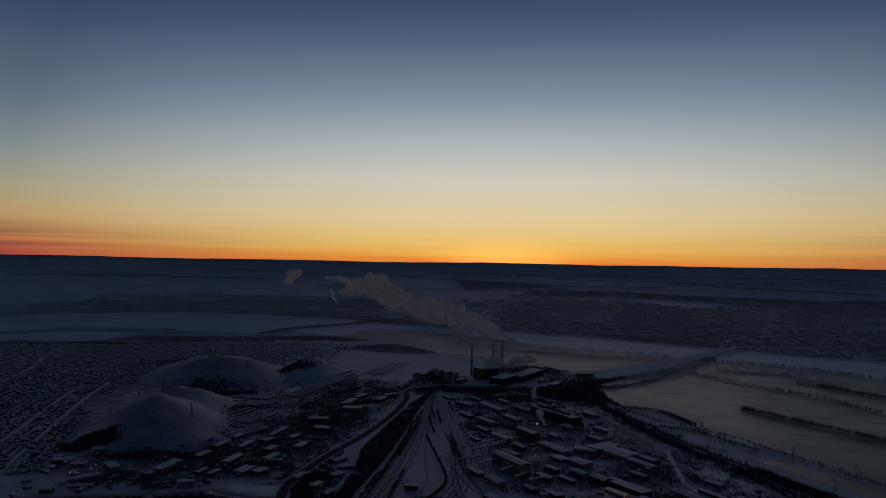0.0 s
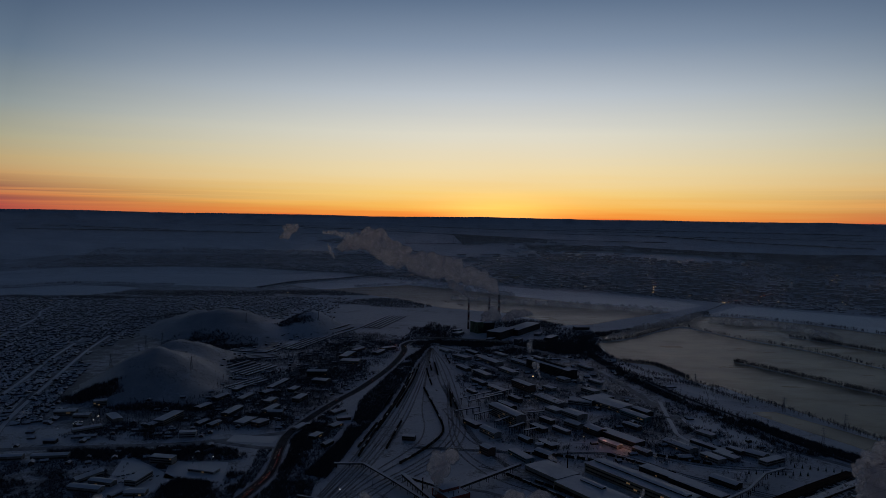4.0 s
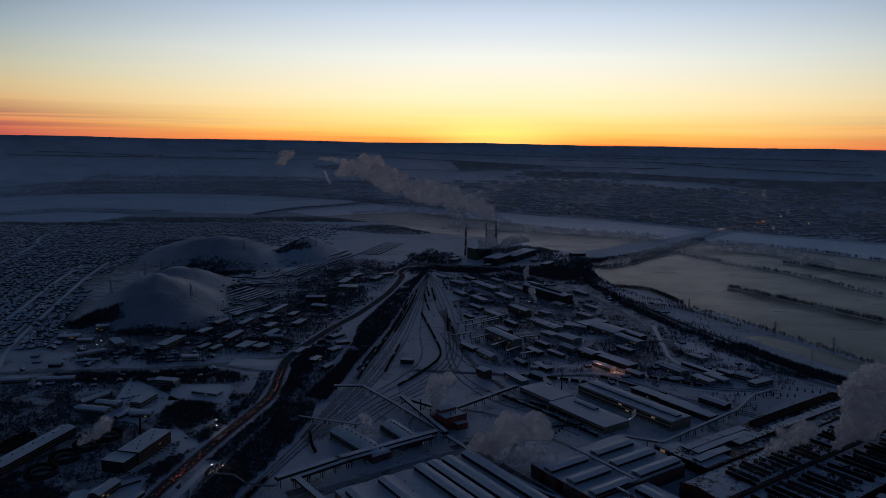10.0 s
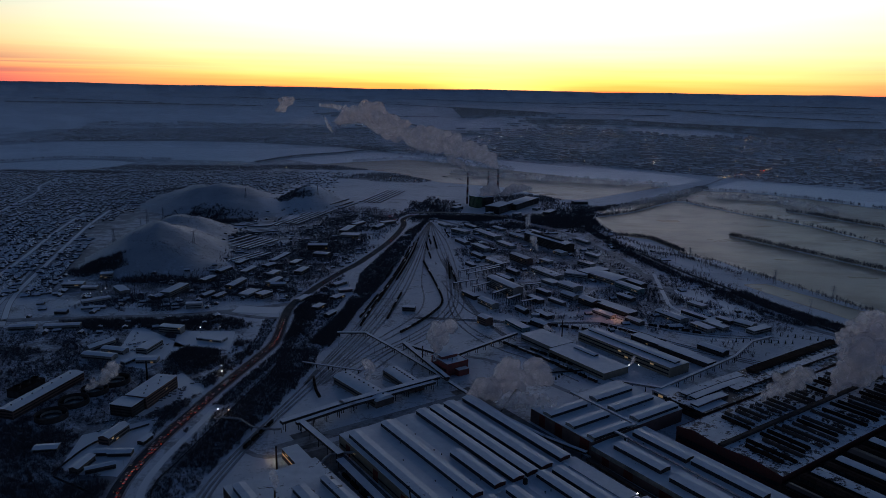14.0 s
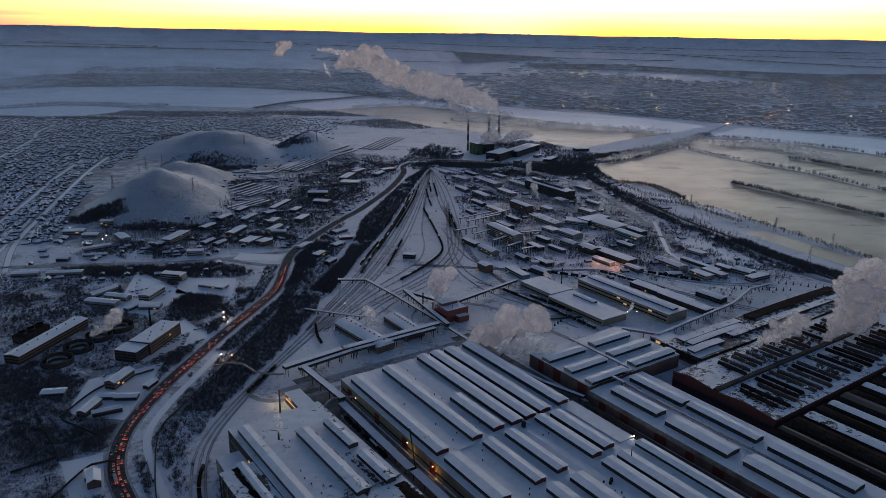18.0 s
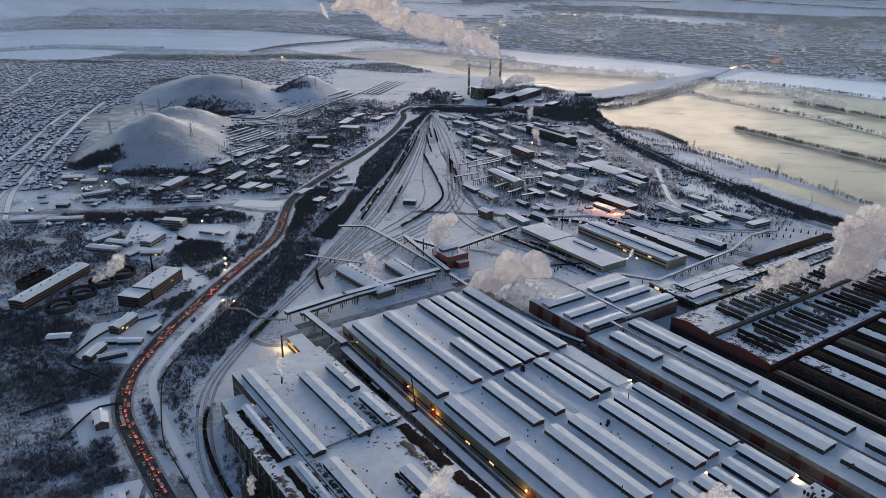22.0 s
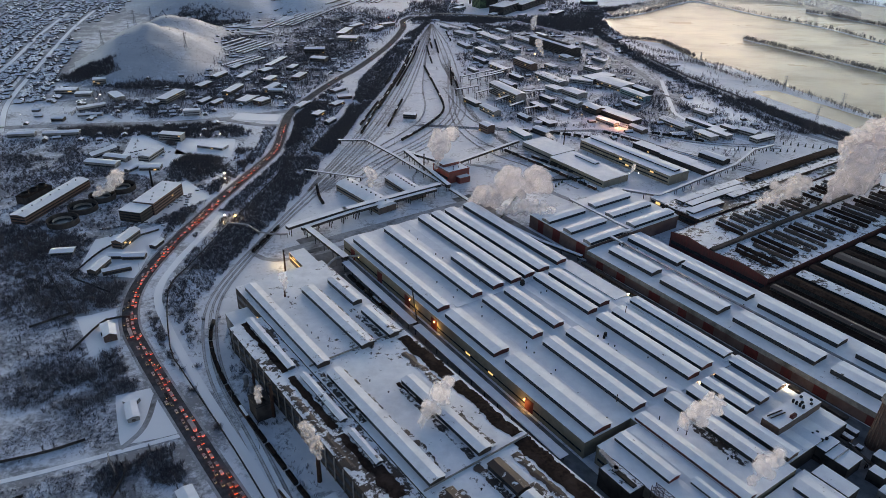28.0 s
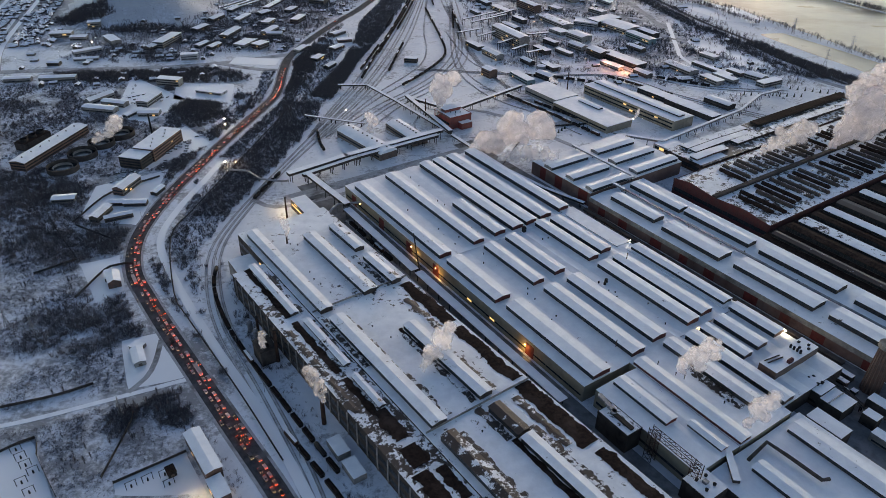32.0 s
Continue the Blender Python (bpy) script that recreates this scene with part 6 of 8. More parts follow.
road("road_stores", "trodden yard road by the stores", smooth_line([(40, 900), (80, 880), (150, 800), (185, 760)], 12), 7, ROAD_SNOW, 0.2, 0)

road("lane_west", "dirty snow in the lane between halls", [Vector((*works_xy(u, 266), 0)) for u in range(-640, -100, 12)], 30, SOOT_SNOW, 0.12, 0)
road("lane_east", "dirty snow in the lane before the east hall", [Vector((*works_xy(u, 466), 0)) for u in range(-640, -100, 12)], 26, SOOT_SNOW, 0.12, 0)
road("lane_north", "dirty snow in the yard before the main hall", [Vector((*works_xy(-620, v), 0)) for v in range(230, 640, 12)], 16, ROAD_SNOW, 0.14, 0)
# causeways with the roads over the river
for nm, lab, pts, w in (("causeway_west", "low causeway with a road across the ice", [(-1000, 3180), (-859, 3362), (-740, 3696), (-539, 3929), (-287, 4320), (-100, 4700)], 16),
                        ("causeway_east", "wooded causeway with a road over the river", [(380, 2010), (476, 2129), (749, 2370), (1017, 2706), (1266, 3075), (1380, 3300)], 18),
                        ("dike_middle", "narrow dike between the ponds", [(470, 2000), (584, 2090), (788, 2316), (846, 2223), (911, 2081), (1017, 1895), (1076, 1689), (1230, 1330)], 7),
                        ("dike_upper", "narrow dike before the ice", [(960, 2595), (1110, 2573), (1278, 2423), (1398, 2242), (1750, 1690)], 8),
                        ("dike_spit", "narrow tree-lined spit in the pond", [(739, 1744), (811, 1611), (914, 1412), (1000, 1250)], 7),
                        ("dike_spur", "narrow tree-lined spur in the upper pond", [(1071, 2142), (1113, 2089), (1204, 1909), (1350, 1650)], 7),
                        ("dike_west", "narrow dike across the ice", [(-2300, 2990), (-1960, 3219), (-1791, 3433), (-1500, 3440), (-1280, 3431)], 10)):
    ln = smooth_line(pts, 30)
    solid(nm, strip(ln, w, 1.6, 2.4, land=False), GROUND, lab, "causeway", kind="structure")
    if nm.startswith("causeway"):
        solid(nm + "_road", strip(ln, 8, 1.95, 0.3, land=False), ROAD_SNOW, "grey road on the causeway", "road", kind="structure")

# flyover across the tracks
fly = thing("flyover", "concrete road flyover crossing the railway", "bridge", pose(-70, 1985, 0))
fl = smooth_line([(0, 0), (60, 12), (130, 6), (265, -36)], 20)
part("deck", Shape().add([(p.x + side_of(fl, i).x * e, p.y + side_of(fl, i).y * e, z) for i, p in enumerate(fl) for z in (6.5, 8) for e in (-6, 6)],
     [(4 * i + a, 4 * i + 4 + a, 4 * i + 4 + b, 4 * i + b) for i in range(len(fl) - 1) for a, b in ((0, 1), (3, 2), (2, 0), (1, 3))]), CONCRETE, fly)
for p in fl[1::2]:
    part("pier", Shape().box(p.x - 1, p.x + 1, p.y - 4, p.y + 4, 0, 6.5), CONCRETE, fly)

# ---- railway ----
tracks = []
SOUTH = [(-58, 250), (-78, 292), (-119, 362), (-164, 435), (-188, 494), (-199, 547), (-193, 610), (-171, 712), (-150, 807)]


def track(pts, bed=True, label="railway track on snowy ballast"):
    line = smooth_line(pts, 14)
    tracks.append(line)
    root = tagged(part("railway_track", strip(line, 2.6, 0.22, 0.3), BALLAST), label, "railway track", "railway tracks", "structure")
    for e in (-0.76, 0.76):
        part("rail", strip(line, 0.16, 0.42, 0.2, e), RAIL, root)
    keep_clear(line, 3)
    return line


# left ladder of the yard, the loop round the hut, and the fan to the works
LEFT_A = [(-20, 1880), (-50, 1640), (-72, 1400), (-100, 1157), (-122, 1000), (-141, 900), (-158, 800)]
LEFT_B = [(-18, 1880), (-27, 1620), (-38, 1405), (-53, 1212), (-78, 1049), (-104, 930), (-146, 790)]
LOOP = [(-17, 1880), (-24, 1600), (-27, 1430), (-11, 1325), (5, 1215), (11, 1153), (4, 1109), (-21, 1046), (-56, 985), (-92, 915), (-136, 800)]
INNER = [(-17, 1880), (-25, 1483), (-27, 1280), (-20, 1165), (-28, 1085), (-55, 1018), (-86, 952), (-142, 795)]
RIGHT_A = [(-16, 1880), (-8, 1665), (6, 1485), (20, 1384), (38, 1217), (64, 1084), (100, 977)]
RIGHT_B = [(-14, 1880), (19, 1667), (34, 1487), (42, 1339), (50, 1199), (77, 1055), (116, 962)]


def between(a, b, t):
    return [(p[0] + (q[0] - p[0]) * t, p[1] + (q[1] - p[1]) * t) for p, q in zip(a, b)]


for t, south in ((0, 0), (0.13, 0), (0.27, 1), (0.48, 0), (0.6, 2), (0.83, 0), (1.0, 3)):
    pts = between(LEFT_A, LEFT_B, t)
    if south:
        o = 5.6 * (south - 1) - 7
        pts = pts[:-1] + [(x + o * 0.9, y + o * 0.45) for x, y in reversed(SOUTH[:-1])]
    track(pts)
track(LOOP)
track(INNER)
for t in (0, 0.3, 0.62, 1.0):
    track(between(RIGHT_A, RIGHT_B, t))
for o in (0, 9, 16, 27):
    track([(8 + o * 0.5, 1460), (24 + o * 0.5, 1330), (28 + o * 0.7, 1220), (18 + o, 1120), (-8 + o * 1.1, 1036), (-42 + o * 1.2, 970), (-84 + o * 1.2, 905), (-132 + o, 806 - o)])
for k in range(3):
    track([works_xy(-900, 560 + 6 * k), works_xy(-780, 700 + 6 * k), works_xy(-720, 790 + 7 * k), works_xy(-600, 810 + 7 * k), works_xy(-480, 850 + 8 * k)], label="works siding on snowy ballast")
track([(26, 1500), (26, 1240), (36, 1080), (70, 985), (120, 930), works_xy(-660, 620), works_xy(-560, 622)], label="curved siding round the middle works")
track([(22, 1480), (20, 1240), (28, 1070), (60, 970), (100, 915), works_xy(-680, 600), works_xy(-580, 605)], label="curved siding round the middle works")
track([(174, 1286), (233, 1214), (285, 1097), (337, 1035), (408, 1001), (506, 988)], label="siding among the mill buildings")
track([(168, 1280), (226, 1206), (278, 1090), (332, 1026), (404, 992), (500, 978)], label="siding among the mill buildings")
track([(11, 1278), (36, 1159), (65, 1077), (126, 1040), (199, 1022), (272, 985), (330, 960)], label="siding along the assembly sheds")
track([(60, 985), (132, 927), (213, 834), (250, 790)], label="siding before the assembly sheds")
track([(-60, 868), (-66, 840), (-60, 815), (-40, 800)], label="short curved siding")
track([(-22, 880), (-30, 850), (-24, 820), (-5, 800)], label="short curved siding")
track([works_xy(-548, 262), works_xy(-250, 262)], label="siding in the lane between halls")

# ---- freight wagons ----
def make_wagon(name, label, length, kind):
    w = thing(name, label, "freight wagon", None, "freight wagons")
    h = 3.4
    if kind == "gondola":
        s = Shape().box(-length / 2, length / 2, -1.55, -1.4, 1.1, h).box(-length / 2, length / 2, 1.4, 1.55, 1.1, h).box(-length / 2, -length / 2 + 0.15, -1.4, 1.4, 1.1, h).box(length / 2 - 0.15, length / 2, -1.4, 1.4, 1.1, h)
        part("side_wall", s, BLACK, w)
        part("load", Shape().gable(-length / 2 + 0.2, length / 2 - 0.2, -1.38, 1.38, 1.1, h - 0.8, h - 0.1), TAR, w, "dark load dusted with snow")
    elif kind == "tank":
        s = Shape()
        n = 12
        v = [(x, 1.5 * math.cos(2 * math.pi * i / n), 2.7 + 1.5 * math.sin(2 * math.pi * i / n)) for x in (-length / 2, length / 2) for i in range(n)]
        s.add(v, [(i, (i + 1) % n, n + (i + 1) % n, n + i) for i in range(n)] + [tuple(range(n - 1, -1, -1)), tuple(range(n, 2 * n))])
        part("tank", s, BLACK, w, "", True)
    else:
        part("body", Shape().gable(-length / 2, length / 2, -1.55, 1.55, 1.1, 3.7, 4.3), RUST, w)
        part("snow_cover", Shape().box(-length / 2, length / 2, -1.0, 1.0, 4.05, 4.4), SNOW, w)
    part("chassis", Shape().box(-length / 2 - 0.4, length / 2 + 0.4, -1.2, 1.2, 0.75, 1.1), BLACK, w)
    for sx in (-length * 0.33, length * 0.33):
        part("bogie", Shape().box(sx - 1.3, sx + 1.3, -1.1, 1.1, 0.1, 0.75), BLACK, w)
    return w


WAGONS = [make_wagon("gondola_wagon", "black open wagon with dark load", 12.5, "gondola"), make_wagon("tank_wagon", "black tank wagon on the siding", 11.5, "tank"), make_wagon("box_wagon", "rusty covered wagon with snow on top", 13.5, "box")]
used = set()


def train(pts, n, seed, start=0.0):
    rnd = random.Random(seed)
    line = smooth_line(pts, 2)
    d, k = start, 0
    i = 0
    acc = 0.0
    while k < n and i < len(line) - 8:
        if acc >= d:
            p, q = line[i], line[min(i + 7, len(line) - 1)]
            w = rnd.choice((0, 0, 0, 0, 1, 2))
            m = pose((p.x + q.x) / 2, (p.y + q.y) / 2, 0.4, 0, 0, math.degrees(math.atan2(q.y - p.y, q.x - p.x)))
            if w not in used:
                used.add(w)
                WAGONS[w].matrix_world = m
            else:
                copy_thing(WAGONS[w], m)
            d = acc + 14.6
            k += 1
        acc += (line[i + 1] - line[i]).length
        i += 1


train([(-58, 292), (-103, 351), (-157, 426), (-186, 485), (-193, 530)], 18, 1)
train([(-40, 250), (-56, 275), (-99, 328)], 6, 2)
train([(-60, 1561), (-71, 1403), (-83, 1289), (-98, 1157), (-114, 1000)], 38, 3)
train([(-43, 1663), (-50, 1523), (-62, 1391), (-75, 1269)], 25, 4)
train([(-52, 1610), (-66, 1410), (-84, 1250), (-100, 1110)], 30, 5)
train([(-86, 1383), (-96, 1278)], 7, 6)
train([(-60, 1193), (-68, 1117), (-75, 1046)], 9, 7)
train([(-27, 1430), (-11, 1325), (5, 1215), (11, 1153), (5, 1109), (-21, 1044), (-54, 981)], 32, 8)
train([(-25, 1616), (-18, 1525), (-10, 1444)], 11, 9)
train([(-19, 1692), (-13, 1584)], 7, 18)
train([(-8, 1693), (2, 1541)], 10, 19)
train([(27, 1408), (32, 1339), (39, 1255)], 10, 20)
train([(20, 1775), (31, 1668)], 7, 21)
train([(-100, 1180), (-118, 1050)], 9, 22)
train([(327, 1037), (368, 1016), (404, 997)], 6, 23)
train([(132, 927), (172, 880), (213, 834)], 8, 24)
train([(230, 1210), (280, 1096)], 8, 25)
train([(126, 1040), (199, 1022), (272, 985)], 9, 26)
train([(-149, 818), (-140, 780), (-128, 751)], 4, 10)
train([works_xy(-735, 610), works_xy(-660, 616), works_xy(-560, 620)], 11, 13)
train([works_xy(-720, 790), works_xy(-600, 812)], 8, 14)
train([works_xy(-540, 262), works_xy(-440, 262)], 5, 15)
train([(26, 1420), (26, 1280)], 8, 16)
train([(-172, 700), (-190, 628)], 4, 17)
for k, w in enumerate(WAGONS):
    if k not in used:
        w.matrix_world = pose(-140 + 4 * k, 1030, 0.4, 0, 0, 80)

# ---- traffic ----
def make_car(van=False):
    c = thing("van" if van else "car", "boxy van waiting in traffic" if van else "small car with its lights on in traffic", "van" if van else "car", None, "traffic on the main road")
    L, W = (5.6, 2.0) if van else (4.3, 1.75)
    top = 2.2 if van else 1.45
    b = Shape()
    prof = [(-L / 2, 0.35), (L / 2, 0.35), (L / 2, 0.75), (L / 2 - 0.9, 0.95), (L / 2 - 1.5, top), (-L / 2 + 0.5, top), (-L / 2, 1.0)]
    n = len(prof)
    b.add([(x, y, z) for y in (-W / 2, W / 2) for x, z in prof], [tuple(range(n)), tuple(range(2 * n - 1, n - 1, -1))] + [(i, n + i, n + (i + 1) % n, (i + 1) % n) for i in range(n)])
    part("body", b, CAR_PAINT, c)
    part("side_windows", Shape().box(-L / 2 + 0.7, L / 2 - 1.7, -W / 2 - 0.01, W / 2 + 0.01, 0.98, top - 0.12), GLASS, c)
    part("windscreen", Shape().add([(L / 2 - 0.95, -W / 2 + 0.2, 1.0), (L / 2 - 0.95, W / 2 - 0.2, 1.0), (L / 2 - 1.42, W / 2 - 0.2, top - 0.06), (L / 2 - 1.42, -W / 2 + 0.2, top - 0.06)], [(0, 1, 2, 3)]), GLASS, c)
    for sx in (-L * 0.3, L * 0.3):
        for sy in (-W / 2, W / 2):
            wv = Shape()
            k = 8
            wv.add([(sx + 0.32 * math.cos(2 * math.pi * i / k), sy + e, 0.32 + 0.32 * math.sin(2 * math.pi * i / k)) for e in (-0.1, 0.1) for i in range(k)],
                   [tuple(range(k)), tuple(range(2 * k - 1, k - 1, -1))] + [(i, k + i, k + (i + 1) % k, (i + 1) % k) for i in range(k)])
            part("wheel", wv, BLACK, c)
    for sy in (-W / 2 + 0.3, W / 2 - 0.3):
        part("tail_light", Shape().box(-L / 2 - 0.12, -L / 2 + 0.05, sy - 0.2, sy + 0.2, 0.75, 1.0), TAIL, c, "glowing red tail light")
        part("headlight", Shape().box(L / 2 - 0.05, L / 2 + 0.12, sy - 0.16, sy + 0.16, 0.55, 0.75), HEAD, c, "glowing headlight")
    return c


CARS = [make_car(), make_car(True)]
cum, total = [0.0], 0.0
for a, b in zip(MAIN, MAIN[1:]):
    total += (b - a).length
    cum.append(total)


def on_road(s, off):
    i = min(next((k for k, c in enumerate(cum) if c > s), len(cum) - 1), len(cum) - 1)
    a, b = MAIN[i - 1], MAIN[i]
    t = (s - cum[i - 1]) / max(cum[i] - cum[i - 1], 1e-6)
    p = a.lerp(b, t) + side_of(MAIN, i) * off
    return p, math.degrees(math.atan2(b.y - a.y, b.x - a.x))


rnd = random.Random(77)
first = [True, True]


def make_parked():
    c = thing("parked_car", "small parked car dusted with snow", "car", None, "parked cars")
    L, W, top = 4.3, 1.75, 1.45
    prof = [(-L / 2, 0.3), (L / 2, 0.3), (L / 2, 0.75), (L / 2 - 0.9, 0.95), (L / 2 - 1.5, top), (-L / 2 + 0.5, top), (-L / 2, 1.0)]
    n = len(prof)
    part("body", Shape().add([(x, y, z) for y in (-W / 2, W / 2) for x, z in prof], [tuple(range(n)), tuple(range(2 * n - 1, n - 1, -1))] + [(i, n + i, n + (i + 1) % n, (i + 1) % n) for i in range(n)]), CAR_PAINT, c)
    part("snow_on_roof", Shape().box(-L / 2 + 0.6, L / 2 - 1.6, -W / 2 + 0.15, W / 2 - 0.15, top, top + 0.08), SNOW, c)
    for sx in (-L * 0.3, L * 0.3):
        part("wheel_pair", Shape().box(sx - 0.3, sx + 0.3, -W / 2 - 0.02, W / 2 + 0.02, 0, 0.6), BLACK, c)
    return c


CARS.append(make_parked())
first.append(True)


def park(kind, m):
    if first[kind]:
        CARS[kind].matrix_world = m
        first[kind] = False
    else:
        copy_thing(CARS[kind], m)


for off, back, s0, s1, fill, lo, hi in ((-1.8, False, 30, 905, 0.9, 6.6, 9.5), (-4.6, False, 60, 640, 0.5, 7, 15), (1.8, True, 20, 905, 0.75, 7.5, 14), (-2.0, False, 930, 1980, 0.55, 28, 90), (2.0, True, 930, 1980, 0.5, 30, 100), (4.7, True, 40, 560, 0.25, 12, 30)):
    s = s0
    while s < s1:
        if rnd.random() < fill:
            p, a = on_road(s, off + rnd.uniform(-0.3, 0.3))
            park(1 if rnd.random() < 0.12 else 0, pose(p.x, p.y, 0.37, 0, 0, a + (180 if back else 0)))
        s += rnd.uniform(lo, hi)
for off, s in ((-1.9, 640), (1.9, 330), (-1.9, 190), (1.9, 1180)):
    p, a = on_road(s, off)
    tr = thing("lorry", "lorry with a pale box body in traffic", "lorry", pose(p.x, p.y, 0.37, 0, 0, a), "traffic on the main road")
    part("cargo_box", Shape().box(-7, 3.4, -1.25, 1.25, 1.1, 3.7), PANEL_WHITE, tr)
    part("cab", Shape().box(3.8, 6, -1.2, 1.2, 0.6, 3.0), CAR_PAINT, tr)
    part("chassis", Shape().box(-7, 5.5, -0.9, 0.9, 0.5, 1.1), BLACK, tr)
    for sy in (-0.9, 0.9):
        part("tail_light", Shape().box(-7.15, -7, sy - 0.3, sy + 0.3, 0.8, 1.2), TAIL, tr, "glowing red tail light")
# parked cars by the workshop block and warehouses
for x, y, a, n, dx, dy in ((-290, 742, 350, 7, -1.2, 7), (-300, 700, 345, 6, -1.5, 6), (-362, 690, 10, 7, 7, 3), (-345, 675, 80, 5, 4, 6), (-405, 905, 20, 8, 4, 5), (-420, 925, 20, 7, 5, 4), (-300, 790, 350, 6, 4, 4), (-325, 739, 350, 9, 3.5, 6), (-315, 743, 350, 9, 3.5, 6), (-421, 903, 80, 10, 6, 1.5), (-417, 917, 80, 9, 6, 1.5)):
    for k in range(n):
        if rnd.random() < 0.8:
            park(2, pose(x + dx * k + rnd.uniform(-1, 1), y + dy * k, 0.1, 0, 0, a + rnd.uniform(-5, 5)))

# ---- masts, lamps, pylons, fences ----
def make_mast(name, label, h, arm):
    m = thing(name, label, "mast", None, "masts")
    part("post", Shape().cone(0, 0, 0, h, 0.22, 0.12, 6), METAL, m)
    part("bracket", Shape().beam((0, 0, h - 0.6), (arm, 0, h - 0.2), 0.14), METAL, m)
    return m


MAST = make_mast("catenary_mast", "slim steel mast beside the tracks", 9.5, 3.0)
mast_used = False
rnd = random.Random(5)
for line in (tracks[0], tracks[4], tracks[7], tracks[10], tracks[13], tracks[14]):
    for i in range(3, len(line) - 2, 4):
        p = line[i] + side_of(line, i) * 2.6
        if p.y > 1500 or not is_free(p.x, p.y, 1):
            continue
        a = math.degrees(math.atan2(-side_of(line, i).y, -side_of(line, i).x))
        m = pose(p.x, p.y, 0, 0, 0, a)
        if mast_used:
            copy_thing(MAST, m)
        else:
            MAST.matrix_world = m
            mast_used = True


def lamp(x, y, h, mat, size=0.5, z=0.0, label="tall lamp post with a bright lamp"):
    size *= 0.75
    l = thing("street_lamp", label, "lamp", pose(x, y, z + height(x, y)), "lamps")
    part("post", Shape().cone(0, 0, 0, h, 0.14, 0.09, 6), METAL, l)
    part("lamp_head", Shape().cone(0, 0, h - size * 0.5, h + size * 0.5, size, size * 0.7, 8), mat, l, "glowing lamp head")


for x, y, h, m, s in ((-234, 712, 9, LAMP_WHITE, 1.0), (-222, 710, 9, LAMP_WARM, 0.9), (-575, 1139, 10, LAMP_WHITE, 0.9), (-561, 1148, 10, LAMP_WHITE, 0.9), (-564, 1170, 10, LAMP_WHITE, 0.9), (-583, 1126, 10, LAMP_WHITE, 0.7),
                      (-591, 1096, 10, LAMP_WHITE, 0.7), (-340, 977, 9, LAMP_WHITE, 0.7), (-313, 983, 9, LAMP_WHITE, 0.7), (-267, 835, 9, LAMP_WHITE, 1.0), (-261, 817, 9, LAMP_WHITE, 1.0), (-118, 862, 12, LAMP_WHITE, 0.8), (77, 924, 10, LAMP_WARM, 0.6),
                      (203, 1490, 16, LAMP_WARM, 1.7), (187, 1300, 12, LAMP_WHITE, 0.9), (173, 1306, 12, LAMP_WARM, 0.7), (231, 1096, 10, LAMP_WARM, 0.7), (500, 1040, 10, LAMP_WHITE, 0.7), (-85, 1835, 12, LAMP_WARM, 1.4), (-112, 1850, 12, TAIL, 1.5), (-128, 1900, 12, TAIL, 1.2),
                      (-418, 1500, 9, LAMP_WARM, 0.6), (-278, 505, 7, LAMP_WHITE, 0.5), (-640, 1060, 9, LAMP_WHITE, 0.6), (-610, 1010, 9, LAMP_WHITE, 0.6), (-790, 1250, 9, LAMP_WARM, 0.7), (-700, 1190, 9, LAMP_WARM, 0.6)):
    lamp(x, y, h, m, s)
for k, (x, y) in enumerate(((-962, 3150), (-933, 3177), (-881, 3139), (-862, 3188), (-653, 3064), (-420, 2858), (-184, 2765), (-84, 2678), (-1459, 2668), (-1564, 2655))):
    lamp(x, y, 12, LAMP_WARM, 3.4 if k == 4 else 1.6, label="bright warm lamp by the shore road")
rnd = random.Random(31)
for i in range(30, len(MAIN) - 2, 8):
    p = MAIN[i] + side_of(MAIN, i) * 8.5
    lamp(p.x, p.y, 9, LAMP_WARM, 0.16, label="street lamp beside the main road")
for k in range(70):
    y = rnd.uniform(1300, 3000)
    x = rnd.uniform(-0.6, 0.5) * y
    if allowed(x, y) and is_free(x, y, 2) and height(x, y) < 6:
        lamp(x, y, 8, rnd.choice((LAMP_WARM, LAMP_WARM, LAMP_WHITE)), rnd.uniform(0.35, 0.7), label="small distant street lamp")
# wall lamps of the works
for u, v, z, m, s in ((-556, 281.8, 8, LAMP_WARM, 0.4), (-460, 281.8, 9, LAMP_WARM, 0.5), (-420, 281.8, 8, LAMP_WARM, 0.5), (-300, 281.8, 8, LAMP_WARM, 0.5), (-354, 448.6, 15, LAMP_WHITE, 0.7), (-199, 450.8, 15, LAMP_WHITE, 0.9), (-212, 285, 10, LAMP_WHITE, 0.6),
                      (-566, 679, 9.5, LAMP_WHITE, 0.6), (-560, 690, 9.5, LAMP_WHITE, 0.6), (-238, 400, 14, LAMP_WARM, 0.5), (-237, 418, 14, LAMP_WARM, 0.4), (-603, 235, 8, LAMP_WARM, 0.4)):
    x, y = works_xy(u, v)
    wl_ = thing("wall_lamp", "bright lamp on the hall's wall", "lamp", pose(x, y, z), "lamps of the works")
    part("arm", Shape().beam((0, 0, 0), (0, 0, 0.8), 0.12), METAL, wl_)
    part("lamp_head", Shape().cone(0, 0, 0.8, 0.8 + s, s, s * 0.6, 8), m, wl_, "glowing lamp head")
